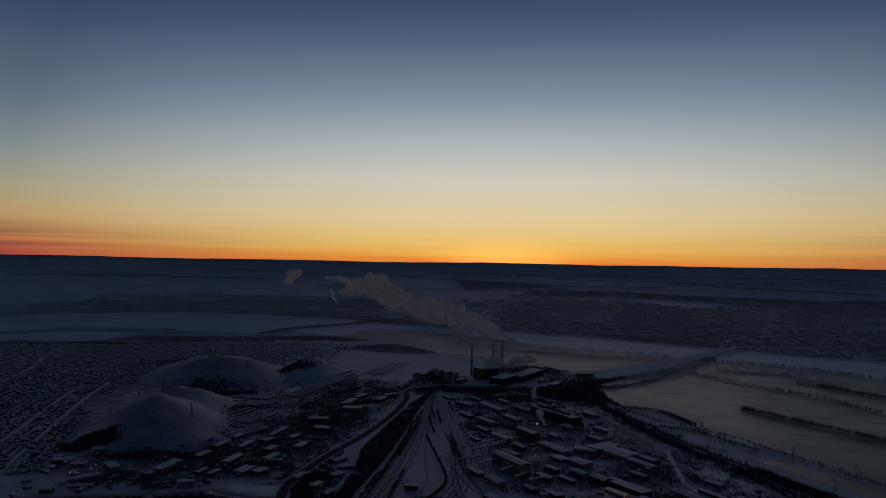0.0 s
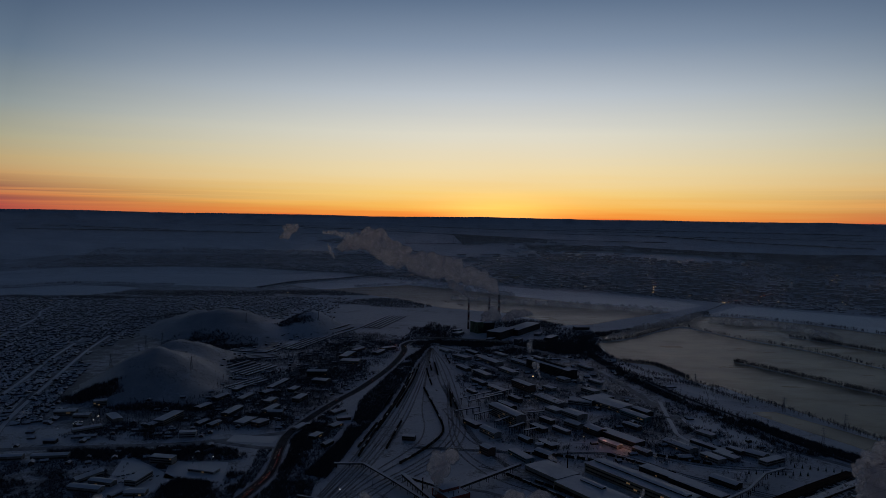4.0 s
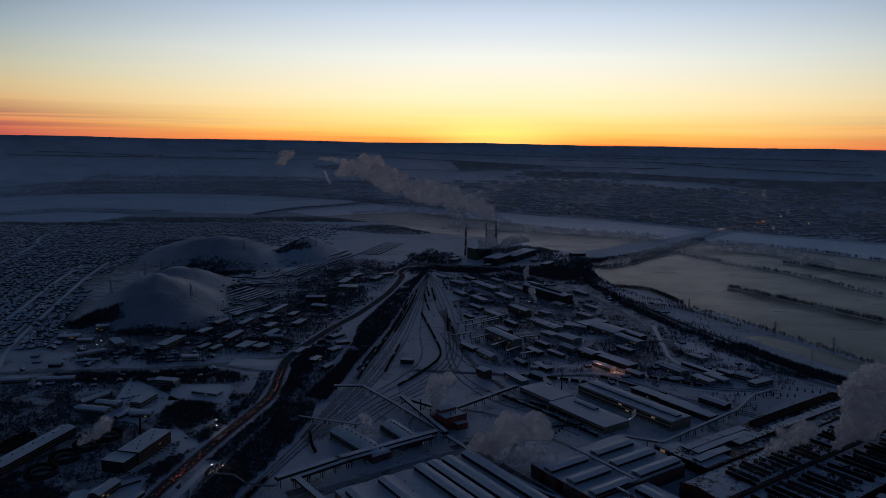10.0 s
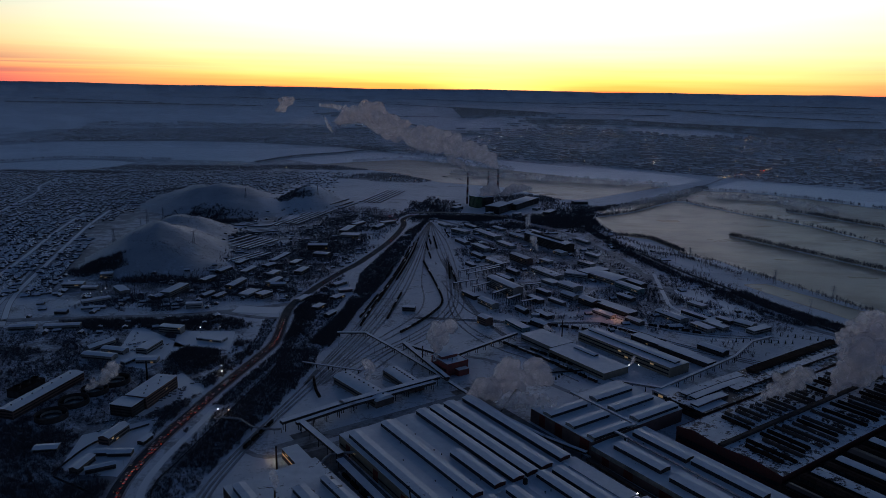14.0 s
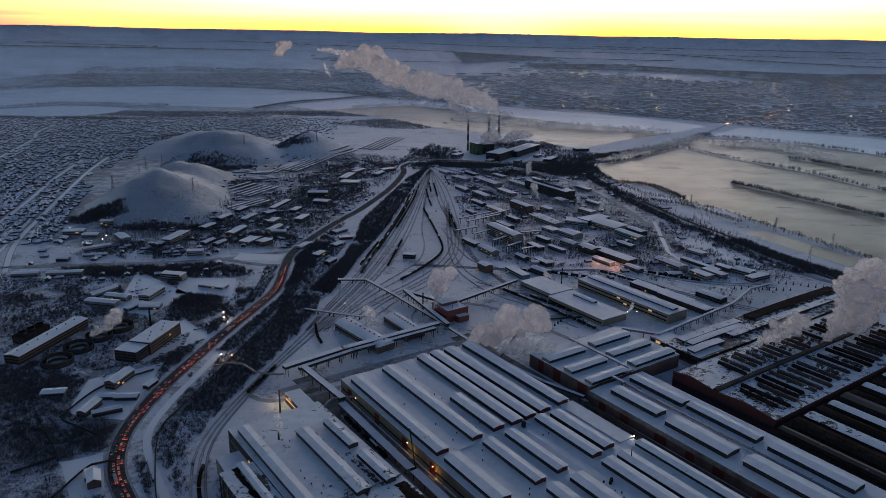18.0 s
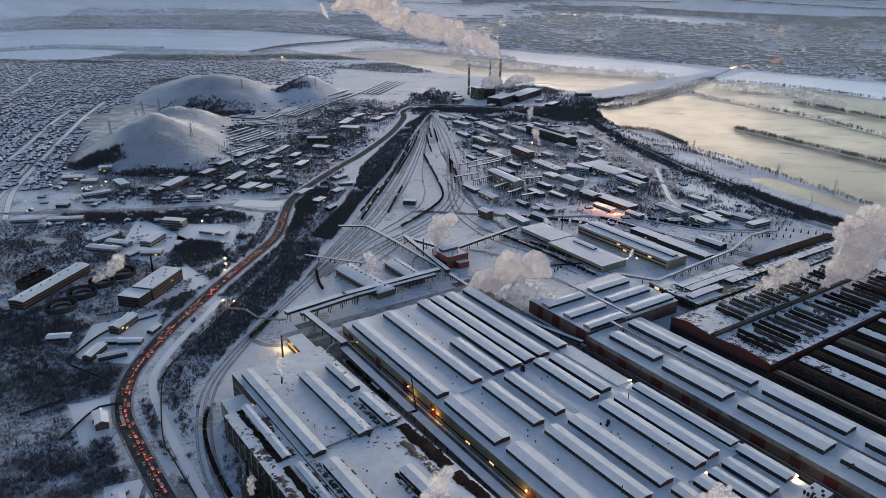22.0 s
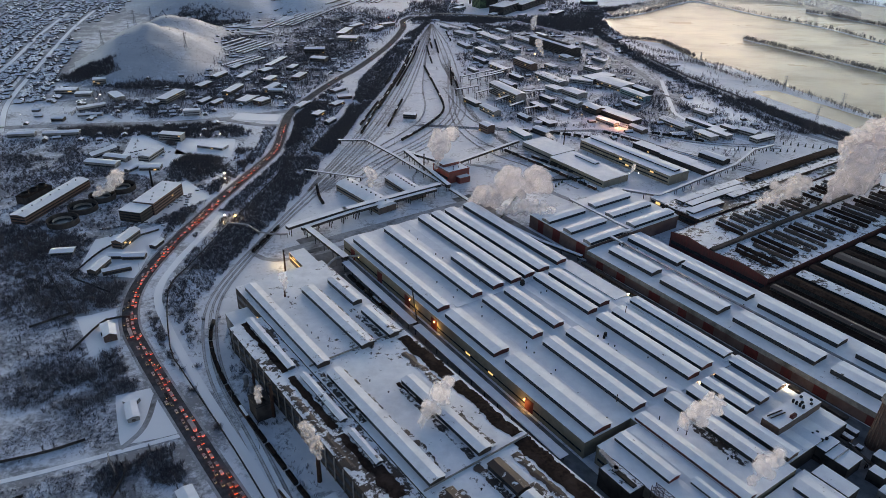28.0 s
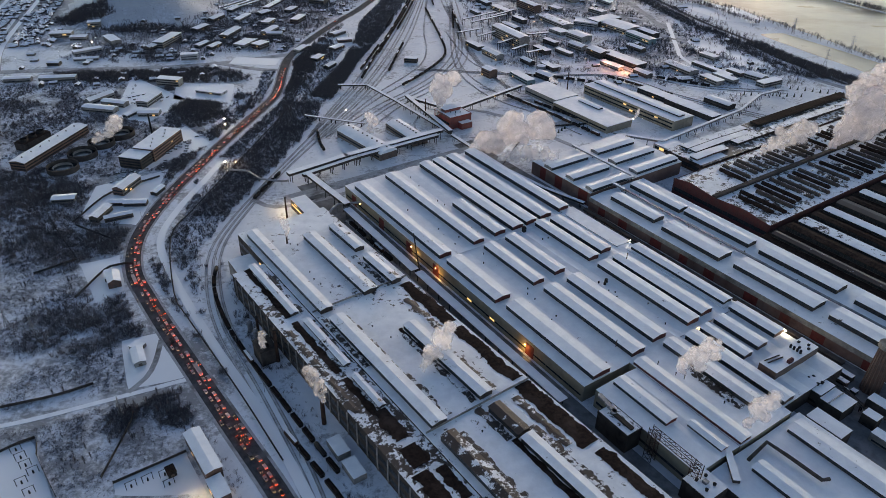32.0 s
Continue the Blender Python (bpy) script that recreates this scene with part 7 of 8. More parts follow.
# the light that these lamps throw
for u, v, z, w, c in ((-452, 280, 7, 90, (1, 0.6, 0.2)), (-416, 280, 7, 110, (1, 0.55, 0.15)), (-300, 280, 6, 130, (1, 0.6, 0.2)), (-392, 430, 8, 200, (1, 0.8, 0.3)), (-520, 222, 7, 160, (1, 0.75, 0.4)), (-199, 454, 15, 220, (1, 0.85, 0.6)), (-232, 408, 9, 160, (1, 0.75, 0.4)),
                      (-600, 218, 8, 160, (1, 0.75, 0.4))):
    x, y = works_xy(u, v)
    pl = new("lamp_light", bpy.data.lights.new("lamp_light", "POINT"))
    pl.data.energy, pl.data.color, pl.data.shadow_soft_size = w, c, 0.5
    pl.location = (x, y, z)
for x, y, z, w, c in ((-230, 712, 9, 260, (1, 0.85, 0.5)), (-150, 622, 8, 220, (1, 0.8, 0.5)), (262, 1086, 8, 900, (1, 0.4, 0.2)), (285, 1064, 8, 900, (1, 0.4, 0.2)), (-140, 272, 6, 160, (1, 0.75, 0.45)), (-264, 826, 9, 300, (1, 0.95, 0.8))):
    pl = new("lamp_light", bpy.data.lights.new("lamp_light", "POINT"))
    pl.data.energy, pl.data.color, pl.data.shadow_soft_size = w, c, 0.5
    pl.location = (x, y, z)


def make_pylon(h):
    p = thing("power_pylon", "steel lattice power pylon on open snow", "pylon", None, "power pylons")
    legs = Shape()
    for sx, sy in ((-1, -1), (-1, 1), (1, -1), (1, 1)):
        legs.beam((sx * 2.6, sy * 2.6, 0), (sx * 0.6, sy * 0.6, h * 0.7), 0.34).beam((sx * 0.6, sy * 0.6, h * 0.7), (0, 0, h), 0.28)
    for k in range(6):
        z0, z1 = h * 0.7 * k / 6, h * 0.7 * (k + 1) / 6
        r0, r1 = 2.6 - 2.0 * k / 6, 2.6 - 2.0 * (k + 1) / 6
        for a, b in (((-1, -1), (1, -1)), ((1, -1), (1, 1)), ((1, 1), (-1, 1)), ((-1, 1), (-1, -1))):
            legs.beam((a[0] * r0, a[1] * r0, z0), (b[0] * r1, b[1] * r1, z1), 0.18)
    part("lattice_tower", legs, METAL, p)
    for z in (0.66, 0.78, 0.9):
        part("cross_arm", Shape().beam((-4.2, 0, h * z), (4.2, 0, h * z), 0.35), METAL, p)
    return p


PYLON = make_pylon(30)
spots = [(-640, 1510), (-612, 1480), (-497, 1422), (-660, 1690), (-655, 1412), (-700, 2150), (-560, 2060), (-392, 2165), (-360, 2120), (-228, 493), (-330, 430), (-307, 424), (-208, 339), (-900, 2900), (-800, 3050), (-620, 3200), (545, 1480), (640, 1290), (690, 1180), (610, 1100)]
for k, (x, y) in enumerate(spots):
    m = pose(x, y, height(x, y) - 0.2, 0, 0, 20 + 7 * k) @ Matrix.Scale(0.45 if y < 500 else 1.0, 4)
    if k == 0:
        PYLON.matrix_world = m
    else:
        q = copy_thing(PYLON, m)
        q.scale = (0.6,) * 3 if y < 500 else (1,) * 3

def fence(label, pts, h=2.2, mat=CONCRETE):
    line = smooth_line(pts, 8) if len(pts) > 2 else [Vector((*pts[0], 0)), Vector((*pts[1], 0))]
    root = thing("fence", label, "fence", pose(line[0].x, line[0].y, 0), "fences")
    o = line[0]
    pan = Shape()
    for a, b in zip(line, line[1:]):
        d = (b - a).normalized()
        s = Vector((-d.y, d.x, 0)) * 0.12
        c = [a - o - s, b - o - s, b - o + s, a - o + s]
        pan.add([(p.x, p.y, 0) for p in c] + [(p.x, p.y, h) for p in c], [(4, 5, 6, 7), (0, 1, 5, 4), (1, 2, 6, 5), (2, 3, 7, 6), (3, 0, 4, 7)])
    part("panel_run", pan, mat, root)
    for p in line[::2]:
        part("post", Shape().box(p.x - o.x - 0.2, p.x - o.x + 0.2, p.y - o.y - 0.2, p.y - o.y + 0.2, 0, h + 0.3), mat, root)


for pts in ([(-272, 307), (-256, 319), (-248, 305), (-222, 274)], [(-192, 284), (-156, 309)], [(-201, 288), (-200, 337), (-206, 347)], [(-292, 345), (-260, 357), (-239, 369)], [(-345, 503), (-321, 524), (-320, 528)], [(-320, 528), (-381, 605), (-424, 677)],
            [(-295, 470), (-285, 515), (-262, 520)], [(-350, 590), (-338, 650), (-300, 690)], [works_xy(-560, 462), works_xy(-620, 560), works_xy(-600, 640)], [(-300, 560), (-345, 585)]):
    fence("weathered fence across the snow", pts, 2.2, DARK_WALL)
# outdoor transformers by the depot
for x, y in ((-158, 283), (-163, 290), (-172, 286), (-180, 281), (-243, 291), (-250, 296), (-246, 283), (-256, 302), (-262, 308), (-238, 276)):
    g = thing("switchgear_frame", "steel switchgear frame in the snow", "switchgear", pose(x, y, 0, 0, 0, 36), "switchgear frames")
    for sx in (-3, 3):
        part("post", Shape().beam((sx, 0, 0), (sx, 0, 6), 0.3), BLACK, g)
    part("beam", Shape().beam((-3.4, 0, 6), (3.4, 0, 6), 0.3), BLACK, g)
    part("insulator_stack", Shape().cone(0, 0, 0.8, 3.2, 0.6, 0.4), BLACK, g)
shed(-160, 292, 7, 5, 3.5, -54, BLACK, TAR, 0.2, "transformer", "black transformer block in the yard", "transformer", bands=False)

# ---- the carpet of houses ----
def west_houses(rnd):
    y = rnd.uniform(1150, 2850)
    right = -650 - (y - 1150) * 0.36 if y < 1650 else (-870 if y < 2300 else -560)
    left = -0.70 * y - 40
    return rnd.uniform(left, right), y


house_field("village_houses", "countless small wooden houses with snowy roofs", 6800, west_houses, 3)
house_field("shore_houses", "small snow-roofed houses towards the river", 1300, lambda r: (r.uniform(-1700, -380), r.uniform(2350, 3000)), 4)
house_field("foot_houses", "small snow-roofed houses round the hills", 150, lambda r: (r.uniform(-520, -160), r.uniform(1120, 2050)), 5)
house_field("plant_huts", "small huts and stores beyond the yard", 70, lambda r: (r.uniform(40, 520), r.uniform(1000, 1900)), 6, 1.2)
house_field("road_huts", "small huts and stores across the main road", 36, lambda r: (r.uniform(-640, -330), r.uniform(940, 1180)), 8, 1.1)

# ---- far town beyond the river ----
def far_blocks(name, label, count, area, seed, lo, hi):
    rnd = random.Random(seed)
    s = Shape()
    for _ in range(count):
        x, y = area(rnd)
        if (int(x // 10), int(y // 10)) in WET:
            continue
        if noise.noise((x * 0.0016, y * 0.0016, seed)) + 0.5 * noise.noise((x * 0.006, y * 0.006, 3)) < -0.12:
            continue
        l, w, h = rnd.uniform(*lo), rnd.uniform(10, 16), rnd.uniform(*hi)
        t = rnd.choice((0.35, 0.35 + math.pi / 2))
        ct, st = math.cos(t), math.sin(t)
        b = Shape().box(-l / 2, l / 2, -w / 2, w / 2, 0, h, 0).box(-l / 2 - 0.4, l / 2 + 0.4, -w / 2 - 0.4, w / 2 + 0.4, h, h + 0.8, 1)
        o = len(s.v)
        s.v += [warp(x + vx * ct - vy * st, y + vx * st + vy * ct, vz) for vx, vy, vz in b.v]
        s.f += [tuple(o + i for i in f) for f in b.f]
        s.mi += b.mi
    solid(name, s, [FAR_WALL, SNOW], label, "town", kind="stuff")


# wall tones are raised to put the paling of haze into their colour
FAR_WALL = plain("haze_paled_town_walls", (0.18, 0.17, 0.17), (0.38, 0.36, 0.36), 0.02, 0.85, stain=(0.12, 0.11, 0.11))


def shore_y(x):
    """Far bank of the river."""
    pts = [(-2600, 4200), (-2314, 4420), (-1714, 4640), (-1155, 4570), (-590, 4330), (-228, 3920), (74, 3760), (308, 3740), (624, 3530), (860, 3360), (1061, 3160), (1230, 3020), (1382, 2860), (1651, 2680), (2300, 2100), (3500, 1200)]
    for (x0, y0), (x1, y1) in zip(pts, pts[1:]):
        if x0 <= x <= x1:
            return y0 + (y1 - y0) * (x - x0) / (x1 - x0)
    return 4300


def bank(x0, x1, deep, near=30):
    def area(r):
        x = r.uniform(x0, x1)
        u = r.random()
        return (x + u * u * deep * 0.25 * (1 if x > 0 else -1), shore_y(x) + near + deep * u ** 1.3)
    return area


far_blocks("town_blocks", "apartment blocks of the town beyond the river", 1500, bank(250, 2600, 3200, 120), 11, (24, 70), (9, 24))
far_blocks("town_houses", "low houses of the town beyond the river", 2600, bank(-300, 2800, 2600, 40), 12, (10, 24), (4, 8))
far_blocks("west_town_houses", "low houses on the far western bank", 2600, bank(-2600, -300, 2600, 40), 13, (9, 20), (4, 7))
far_blocks("north_works", "long low works far beyond the river", 220, bank(-900, 1400, 5000, 1800), 14, (60, 180), (8, 14))

# lights of the far town
rnd = random.Random(21)
for mt, nm, cnt, sd in ((LAMP_WARM, "town_lights", 420, 1), (LAMP_WHITE, "town_white_lights", 150, 2), (TAIL, "town_red_lights", 30, 3)):
    s = Shape()
    r2 = random.Random(sd)
    for k in range(cnt):
        x, y = bank(-1300 if r2.random() < 0.3 else 100, 2400, 3600, 60)(r2)
        z = r2.uniform(8, 20)
        d = math.hypot(x, y)
        r = r2.choice((0.4, 0.5, 0.6, 0.8, 1.3))
        px_, py_, pz_ = warp(x, y, z)
        s.cone(px_, py_, pz_ - r, pz_ + r, r, r * 0.5, 6)
    solid(nm, s, mt, "scattered lamps of the far town", "lamps", kind="stuff")
# busy end of the eastern causeway
s = Shape()
for k in range(46):
    t = rnd.random()
    x, y = 1180 + 420 * t + rnd.uniform(-8, 8), 2960 + 420 * t + rnd.uniform(-8, 8)
    p = warp(x, y, rnd.uniform(2, 8))
    r = rnd.uniform(0.5, 1.1)
    s.cone(p[0], p[1], p[2] - r, p[2] + r, r, r * 0.5, 6, 1 if rnd.random() < 0.4 else 0)
solid("bridgehead_lights", s, [LAMP_WARM, TAIL], "lamps and traffic lights at the bridgehead", "lamps", kind="stuff")

# ---- far woods and shelter belts ----
WOOD_FAR = plain("far_bare_wood", (0.06, 0.055, 0.055), (0.15, 0.14, 0.14), 0.03, 0.95, stain=(0.5, 0.52, 0.55), stain_scale=0.006, bump=0)


def wood(near, far, lift=7):
    s = loft(near, far, lift, 80, 14, False)
    s.v = [(x, y, z + 4 * noise.noise((x * 0.05, y * 0.05, 1))) for x, y, z in s.v]
    solid("far_wood", s, WOOD_FAR, "wide bare wood on the far plain", "wood", kind="stuff")


wood([(993, 7763), (1948, 7706), (2651, 7155), (2827, 5332), (3209, 5143), (4200, 4000)], [(1114, 9299), (2332, 9250), (3022, 8171), (3970, 7530), (4816, 7770), (6500, 7000)])
wood([(300, 9000), (709, 9694), (1796, 10808)], [(261, 14040), (1665, 12343), (1800, 11200)])

def belt(pts, deep):
    wood(pts, [(x * (1 + deep), y * (1 + deep)) for x, y in pts], 9)


for pts, d in (([(-7903, 13256), (-5375, 13276), (-3266, 12996)], 0.05), ([(-20000, 30000), (-9978, 32824)], 0.06), ([(-9470, 16997), (-5451, 14281)], 0.04), ([(-6802, 23538), (-2480, 18288), (261, 14040), (1931, 11108), (3497, 10866)], 0.035),
               ([(4562, 14942), (4931, 11241), (5781, 9349)], 0.05), ([(-1500, 26000), (1500, 21000), (6000, 19000)], 0.04), ([(5000, 24000), (12000, 20000)], 0.05), ([(-12000, 40000), (0, 36000)], 0.06), ([(2500, 16000), (7000, 14000), (10000, 13000)], 0.03)):
    belt(pts, d)

for k in range(12):
    r = random.Random(900 + k)
    d, a, span = r.uniform(5200, 24000), r.uniform(-0.62, 0.62), r.uniform(0.05, 0.22)
    belt([(d * math.sin(a + span * i / 3) * r.uniform(0.97, 1.03), d * math.cos(a + span * i / 3) * r.uniform(0.97, 1.03)) for i in range(4)], r.uniform(0.008, 0.02))

# ---- trees and scrub ----
def tuft(kind, k, rng):
    """Thin triangles that stand for trunk, limbs and twigs of one bare plant of unit height."""
    tri = []
    if kind == "shrub":
        for _ in range(k):
            a, lean = rng.uniform(0, 2 * math.pi), rng.uniform(0.15, 0.75)
            h = rng.uniform(0.55, 1.0)
            tip = (math.cos(a) * lean, math.sin(a) * lean, h)
            bx_, by_ = rng.uniform(-0.35, 0.35), rng.uniform(-0.35, 0.35)
            w = rng.uniform(0.02, 0.05)
            c, s_ = math.cos(a + 1.57) * w, math.sin(a + 1.57) * w
            tri.append(((bx_ - c, by_ - s_, 0), (bx_ + c, by_ + s_, 0), (tip[0] + bx_, tip[1] + by_, tip[2])))
    else:
        tri.append(((-0.016, 0, 0), (0.016, 0, 0), (0, 0, 0.95)))
        tri.append(((0, -0.016, 0), (0, 0.016, 0), (0, 0, 0.95)))
        for _ in range(k):
            a, z0 = rng.uniform(0, 2 * math.pi), rng.uniform(0.2, 0.75)
            r, z1 = rng.uniform(0.12, 0.3), z0 + rng.uniform(0.15, 0.32)
            w = 0.018 + 0.02 * (1 - z0)
            ca, sa = math.cos(a), math.sin(a)
            tri.append(((-sa * w, ca * w, z0), (sa * w, -ca * w, z0), (ca * r, sa * r, z1)))
            a2 = a + rng.uniform(-0.7, 0.7)
            tri.append(((ca * r * 0.5 - sa * w, sa * r * 0.5 + ca * w, (z0 + z1) / 2), (ca * r * 0.5 + sa * w, sa * r * 0.5 - ca * w, (z0 + z1) / 2), (ca * r * 0.5 + math.cos(a2) * 0.16, sa * r * 0.5 + math.sin(a2) * 0.16, z1 + 0.12)))
    return np.array(tri)


def tri_mesh(name, co):
    """A mesh of loose triangles from an array (n, 3, 3)."""
    n = len(co)
    me = bpy.data.meshes.new(name)
    me.vertices.add(3 * n)
    me.vertices.foreach_set("co", co.reshape(-1).astype(np.float32))
    me.loops.add(3 * n)
    me.loops.foreach_set("vertex_index", np.arange(3 * n, dtype=np.int32))
    me.polygons.add(n)
    me.polygons.foreach_set("loop_start", np.arange(0, 3 * n, 3, dtype=np.int32))
    me.update(calc_edges=True)
    me.materials.append(TWIG)
    return me


def thicket(name, label, kind, count, area, size, seed, k=9, wide=1.0, free=True, clump=0.0, cell=0.02, category="scrub"):
    """Scatter bare plants over an area, joined; clump > 0 gathers them by a noise field."""
    rng = random.Random(seed)
    models = [tuft(kind, k, rng) for _ in range(7)]
    out = []
    tries = 0
    while len(out) < count and tries < count * 8:
        tries += 1
        x, y = area(rng)
        if clump and noise.noise((x * cell, y * cell, seed)) + 0.6 * noise.noise((x * cell * 3.3, y * cell * 3.3, seed)) < clump - 0.4 * rng.random():
            continue
        if category == "trees" and name != "hill_groves" and height(x, y) > 7:
            continue
        if free and (not allowed(x, y) or not is_free(x, y, 1.5)):
            continue
        h = rng.uniform(*size)
        a = rng.uniform(0, 6.28)
        c, s_ = math.cos(a) * h * wide, math.sin(a) * h * wide
        m = models[rng.randrange(7)] @ np.array([[c, s_, 0], [-s_, c, 0], [0, 0, h]])
        d = math.hypot(x, y)
        if d > FAR0:
            px_, py_, pz_ = warp(x, y, 0)
            out.append(m * (math.hypot(px_, py_) / d) + np.array([px_, py_, pz_ - 0.1]))
        else:
            out.append(m + np.array([x, y, height(x, y) - 0.1]))
    ob = new(name, tri_mesh(name, np.concatenate(out)))
    tagged(ob, label, category, kind="stuff")


def disc(cx, cy, rx, ry):
    def area(r):
        a, q = r.uniform(0, 6.283), r.random() ** 0.62 * (1 + 0.25 * math.sin(3 * r.random()))
        q *= 1 + 0.45 * noise.noise((math.cos(a) * 1.7 + cx, math.sin(a) * 1.7 + cy, 0))
        return cx + rx * q * math.cos(a), cy + ry * q * math.sin(a)
    return area


def beside(pts, off0, off1):
    line = smooth_line(pts, 10)
    def area(r):
        i = r.randrange(len(line) - 1)
        p = line[i].lerp(line[i + 1], r.random()) + side_of(line, i) * r.uniform(off0, off1)
        return p.x, p.y
    return area


def many(*areas):
    return lambda r: r.choice(areas)(r)


def yard_band(r):
    """The overgrown strip between the main road and the yard."""
    left = [(-28, 1902), (-67, 1751), (-94, 1589), (-118, 1438), (-135, 1330), (-137, 1208), (-146, 1090), (-159, 1011), (-172, 940)]
    right = [(-20, 1895), (-44, 1715), (-61, 1603), (-79, 1440), (-95, 1321), (-110, 1208), (-129, 1091), (-138, 1011), (-150, 930)]
    k = r.randrange(8)
    t, e = r.random(), r.uniform(-0.25, 1.15)
    return tuple((left[k][i] * (1 - t) + left[k + 1][i] * t) * (1 - e) + (right[k][i] * (1 - t) + right[k + 1][i] * t) * e for i in (0, 1))


MAIN_PTS = [(p.x, p.y) for p in MAIN[::4]]
EMB = MAIN_PTS[4:28]
thicket("hill_scrub", "sparse dry scrub on the snowy hills", "shrub", 5000, many(disc(-590, 1480, 130, 190), disc(-605, 1668, 110, 110), disc(-680, 2160, 200, 200), disc(-392, 2165, 100, 130), disc(-520, 1380, 80, 90)), (0.8, 2.6), 71, 8, 1.0, free=False, clump=0.1, cell=0.02)
thicket("round_thickets", "round dark thickets on the waste ground", "shrub", 1500, many(disc(-196, 348, 15, 13), disc(-172, 338, 10, 9), disc(-207, 335, 9, 12), beside(MAIN_PTS[0:7], -22, -12), beside(MAIN_PTS[0:8], 12, 24), beside(MAIN_PTS[0:8], -50, -30)), (1.5, 3.6), 72, 10, 0.9, clump=-0.4, cell=0.03)
thicket("embankment_scrub", "dense bare scrub on the embankment by the road", "shrub", 9000, many(beside(EMB, -45, -14), beside(EMB, -30, -14), beside(EMB, 9, 30), beside(EMB, -75, -40)), (2.2, 5.0), 41, 12, 0.8, clump=0.0, cell=0.03)
thicket("slope_scrub", "dense dark scrub between works and road", "shrub", 4200, many(disc(-335, 548, 80, 42), disc(-320, 565, 60, 40), disc(-400, 590, 100, 60), disc(-430, 660, 60, 50), disc(-272, 436, 42, 38)), (2.5, 6), 42, 10, 0.9, clump=-0.15, cell=0.03)
thicket("yard_edge_wood", "dark bare wood beside the junction", "shrub", 5200, many(disc(-370, 1022, 80, 34), disc(-300, 905, 46, 40), disc(-360, 930, 30, 50), disc(-470, 1010, 80, 25), disc(-215, 1040, 25, 80)), (4, 8), 43, 14, 0.7, clump=-0.1, cell=0.02)
thicket("waste_scrub", "sparse scrub over snowy waste ground", "shrub", 14000, many(disc(-290, 380, 110, 120), disc(-230, 330, 60, 60), disc(-380, 470, 120, 90), disc(-320, 440, 80, 60)), (0.8, 2.2), 44, 9, 1.0, clump=0.05, cell=0.03)
thicket("railway_scrub", "dark bare scrub along the railway", "shrub", 13000, many(yard_band, yard_band, yard_band, beside([(-180, 600), (-165, 720), (-145, 830), (-150, 920)], 10, 60)), (2.5, 7), 45, 9, 0.9, clump=-0.25, cell=0.02)
thicket("works_scrub", "bare shrubs round the workshop yards", "shrub", 10500, many(disc(-400, 760, 110, 110), disc(-430, 880, 140, 90), disc(-400, 640, 110, 60), disc(-560, 900, 150, 90), disc(-300, 800, 40, 120)), (2, 5), 46, 13, 0.8, clump=-0.02, cell=0.03)
thicket("yard_trees", "bare trees among sheds beyond the yard", "tree", 1800, many(disc(300, 1150, 220, 200), disc(450, 1250, 120, 260), disc(230, 1450, 200, 260), disc(150, 1700, 200, 200)), (4, 9), 47, 8, 1.1, clump=0.2, cell=0.015, category="trees")
thicket("village_trees", "bare garden trees among the houses", "tree", 20000, many(west_houses, west_houses, west_houses, lambda r: (r.uniform(-1700, -380), r.uniform(2350, 3000)), disc(-400, 1250, 180, 130), disc(-300, 1550, 130, 220), disc(-250, 1900, 130, 200)), (4, 9), 48, 5, 1.3, clump=-0.12, cell=0.012, category="trees")
thicket("foot_thickets", "dark bare thickets between road and hills", "shrub", 9000, many(disc(-330, 1290, 90, 90), disc(-290, 1480, 80, 110), disc(-215, 1560, 60, 160), disc(-230, 1780, 110, 130), disc(-190, 1960, 120, 90), disc(-200, 1210, 25, 110), disc(-470, 1120, 90, 40), disc(-350, 1200, 90, 30)), (3, 7), 61, 13, 0.8, clump=0.08, cell=0.016, category="trees")
thicket("works_thickets", "dark bare thickets among the works beyond the yard", "shrub", 9000, many(disc(300, 1150, 200, 160), disc(230, 1450, 180, 220), disc(100, 1650, 90, 200), disc(440, 1180, 110, 220), disc(90, 1920, 190, 45), disc(250, 1880, 160, 60)), (3, 7), 62, 10, 0.9, clump=0.12, cell=0.014, category="trees")
thicket("shore_belt", "dense dark belt of bare scrub behind the pond's shore", "shrub", 4200, many(beside([(387, 1900), (423, 1587), (473, 1357), (510, 1252), (541, 1098), (589, 1043)], -14, 12), beside([(545, 1230), (575, 1130), (630, 1030), (700, 930)], -16, 16)), (4, 8), 63, 13, 0.8, free=False, clump=-0.2, cell=0.02)
thicket("flyover_wood", "dark bare wood between flyover and power station", "shrub", 4200, many(disc(150, 1965, 190, 38), disc(60, 1950, 120, 30), disc(330, 1960, 110, 60)), (4, 8), 64, 13, 0.8, clump=-0.25, cell=0.012, category="wood")
thicket("hill_groves", "dark groves at the foot of the hills", "shrub", 4200, many(disc(-645, 1310, 48, 30), disc(-640, 1318, 40, 24), disc(-600, 1885, 100, 60), disc(-560, 1860, 60, 50), disc(-660, 1930, 60, 50), disc(-430, 2130, 42, 50), disc(-450, 1650, 30, 60), disc(-880, 2260, 120, 40), disc(-500, 1255, 90, 16)), (5, 9), 49, 14, 0.7, clump=-0.12, cell=0.015, category="trees")
thicket("shore_wood", "bare wood along the icy shore", "shrub", 9000, many(disc(-1100, 3080, 330, 110), disc(-1500, 2880, 260, 50), disc(-500, 3180, 260, 90), disc(-150, 2880, 220, 120)), (5, 9), 50, 13, 0.8, clump=-0.3, cell=0.006, category="trees")
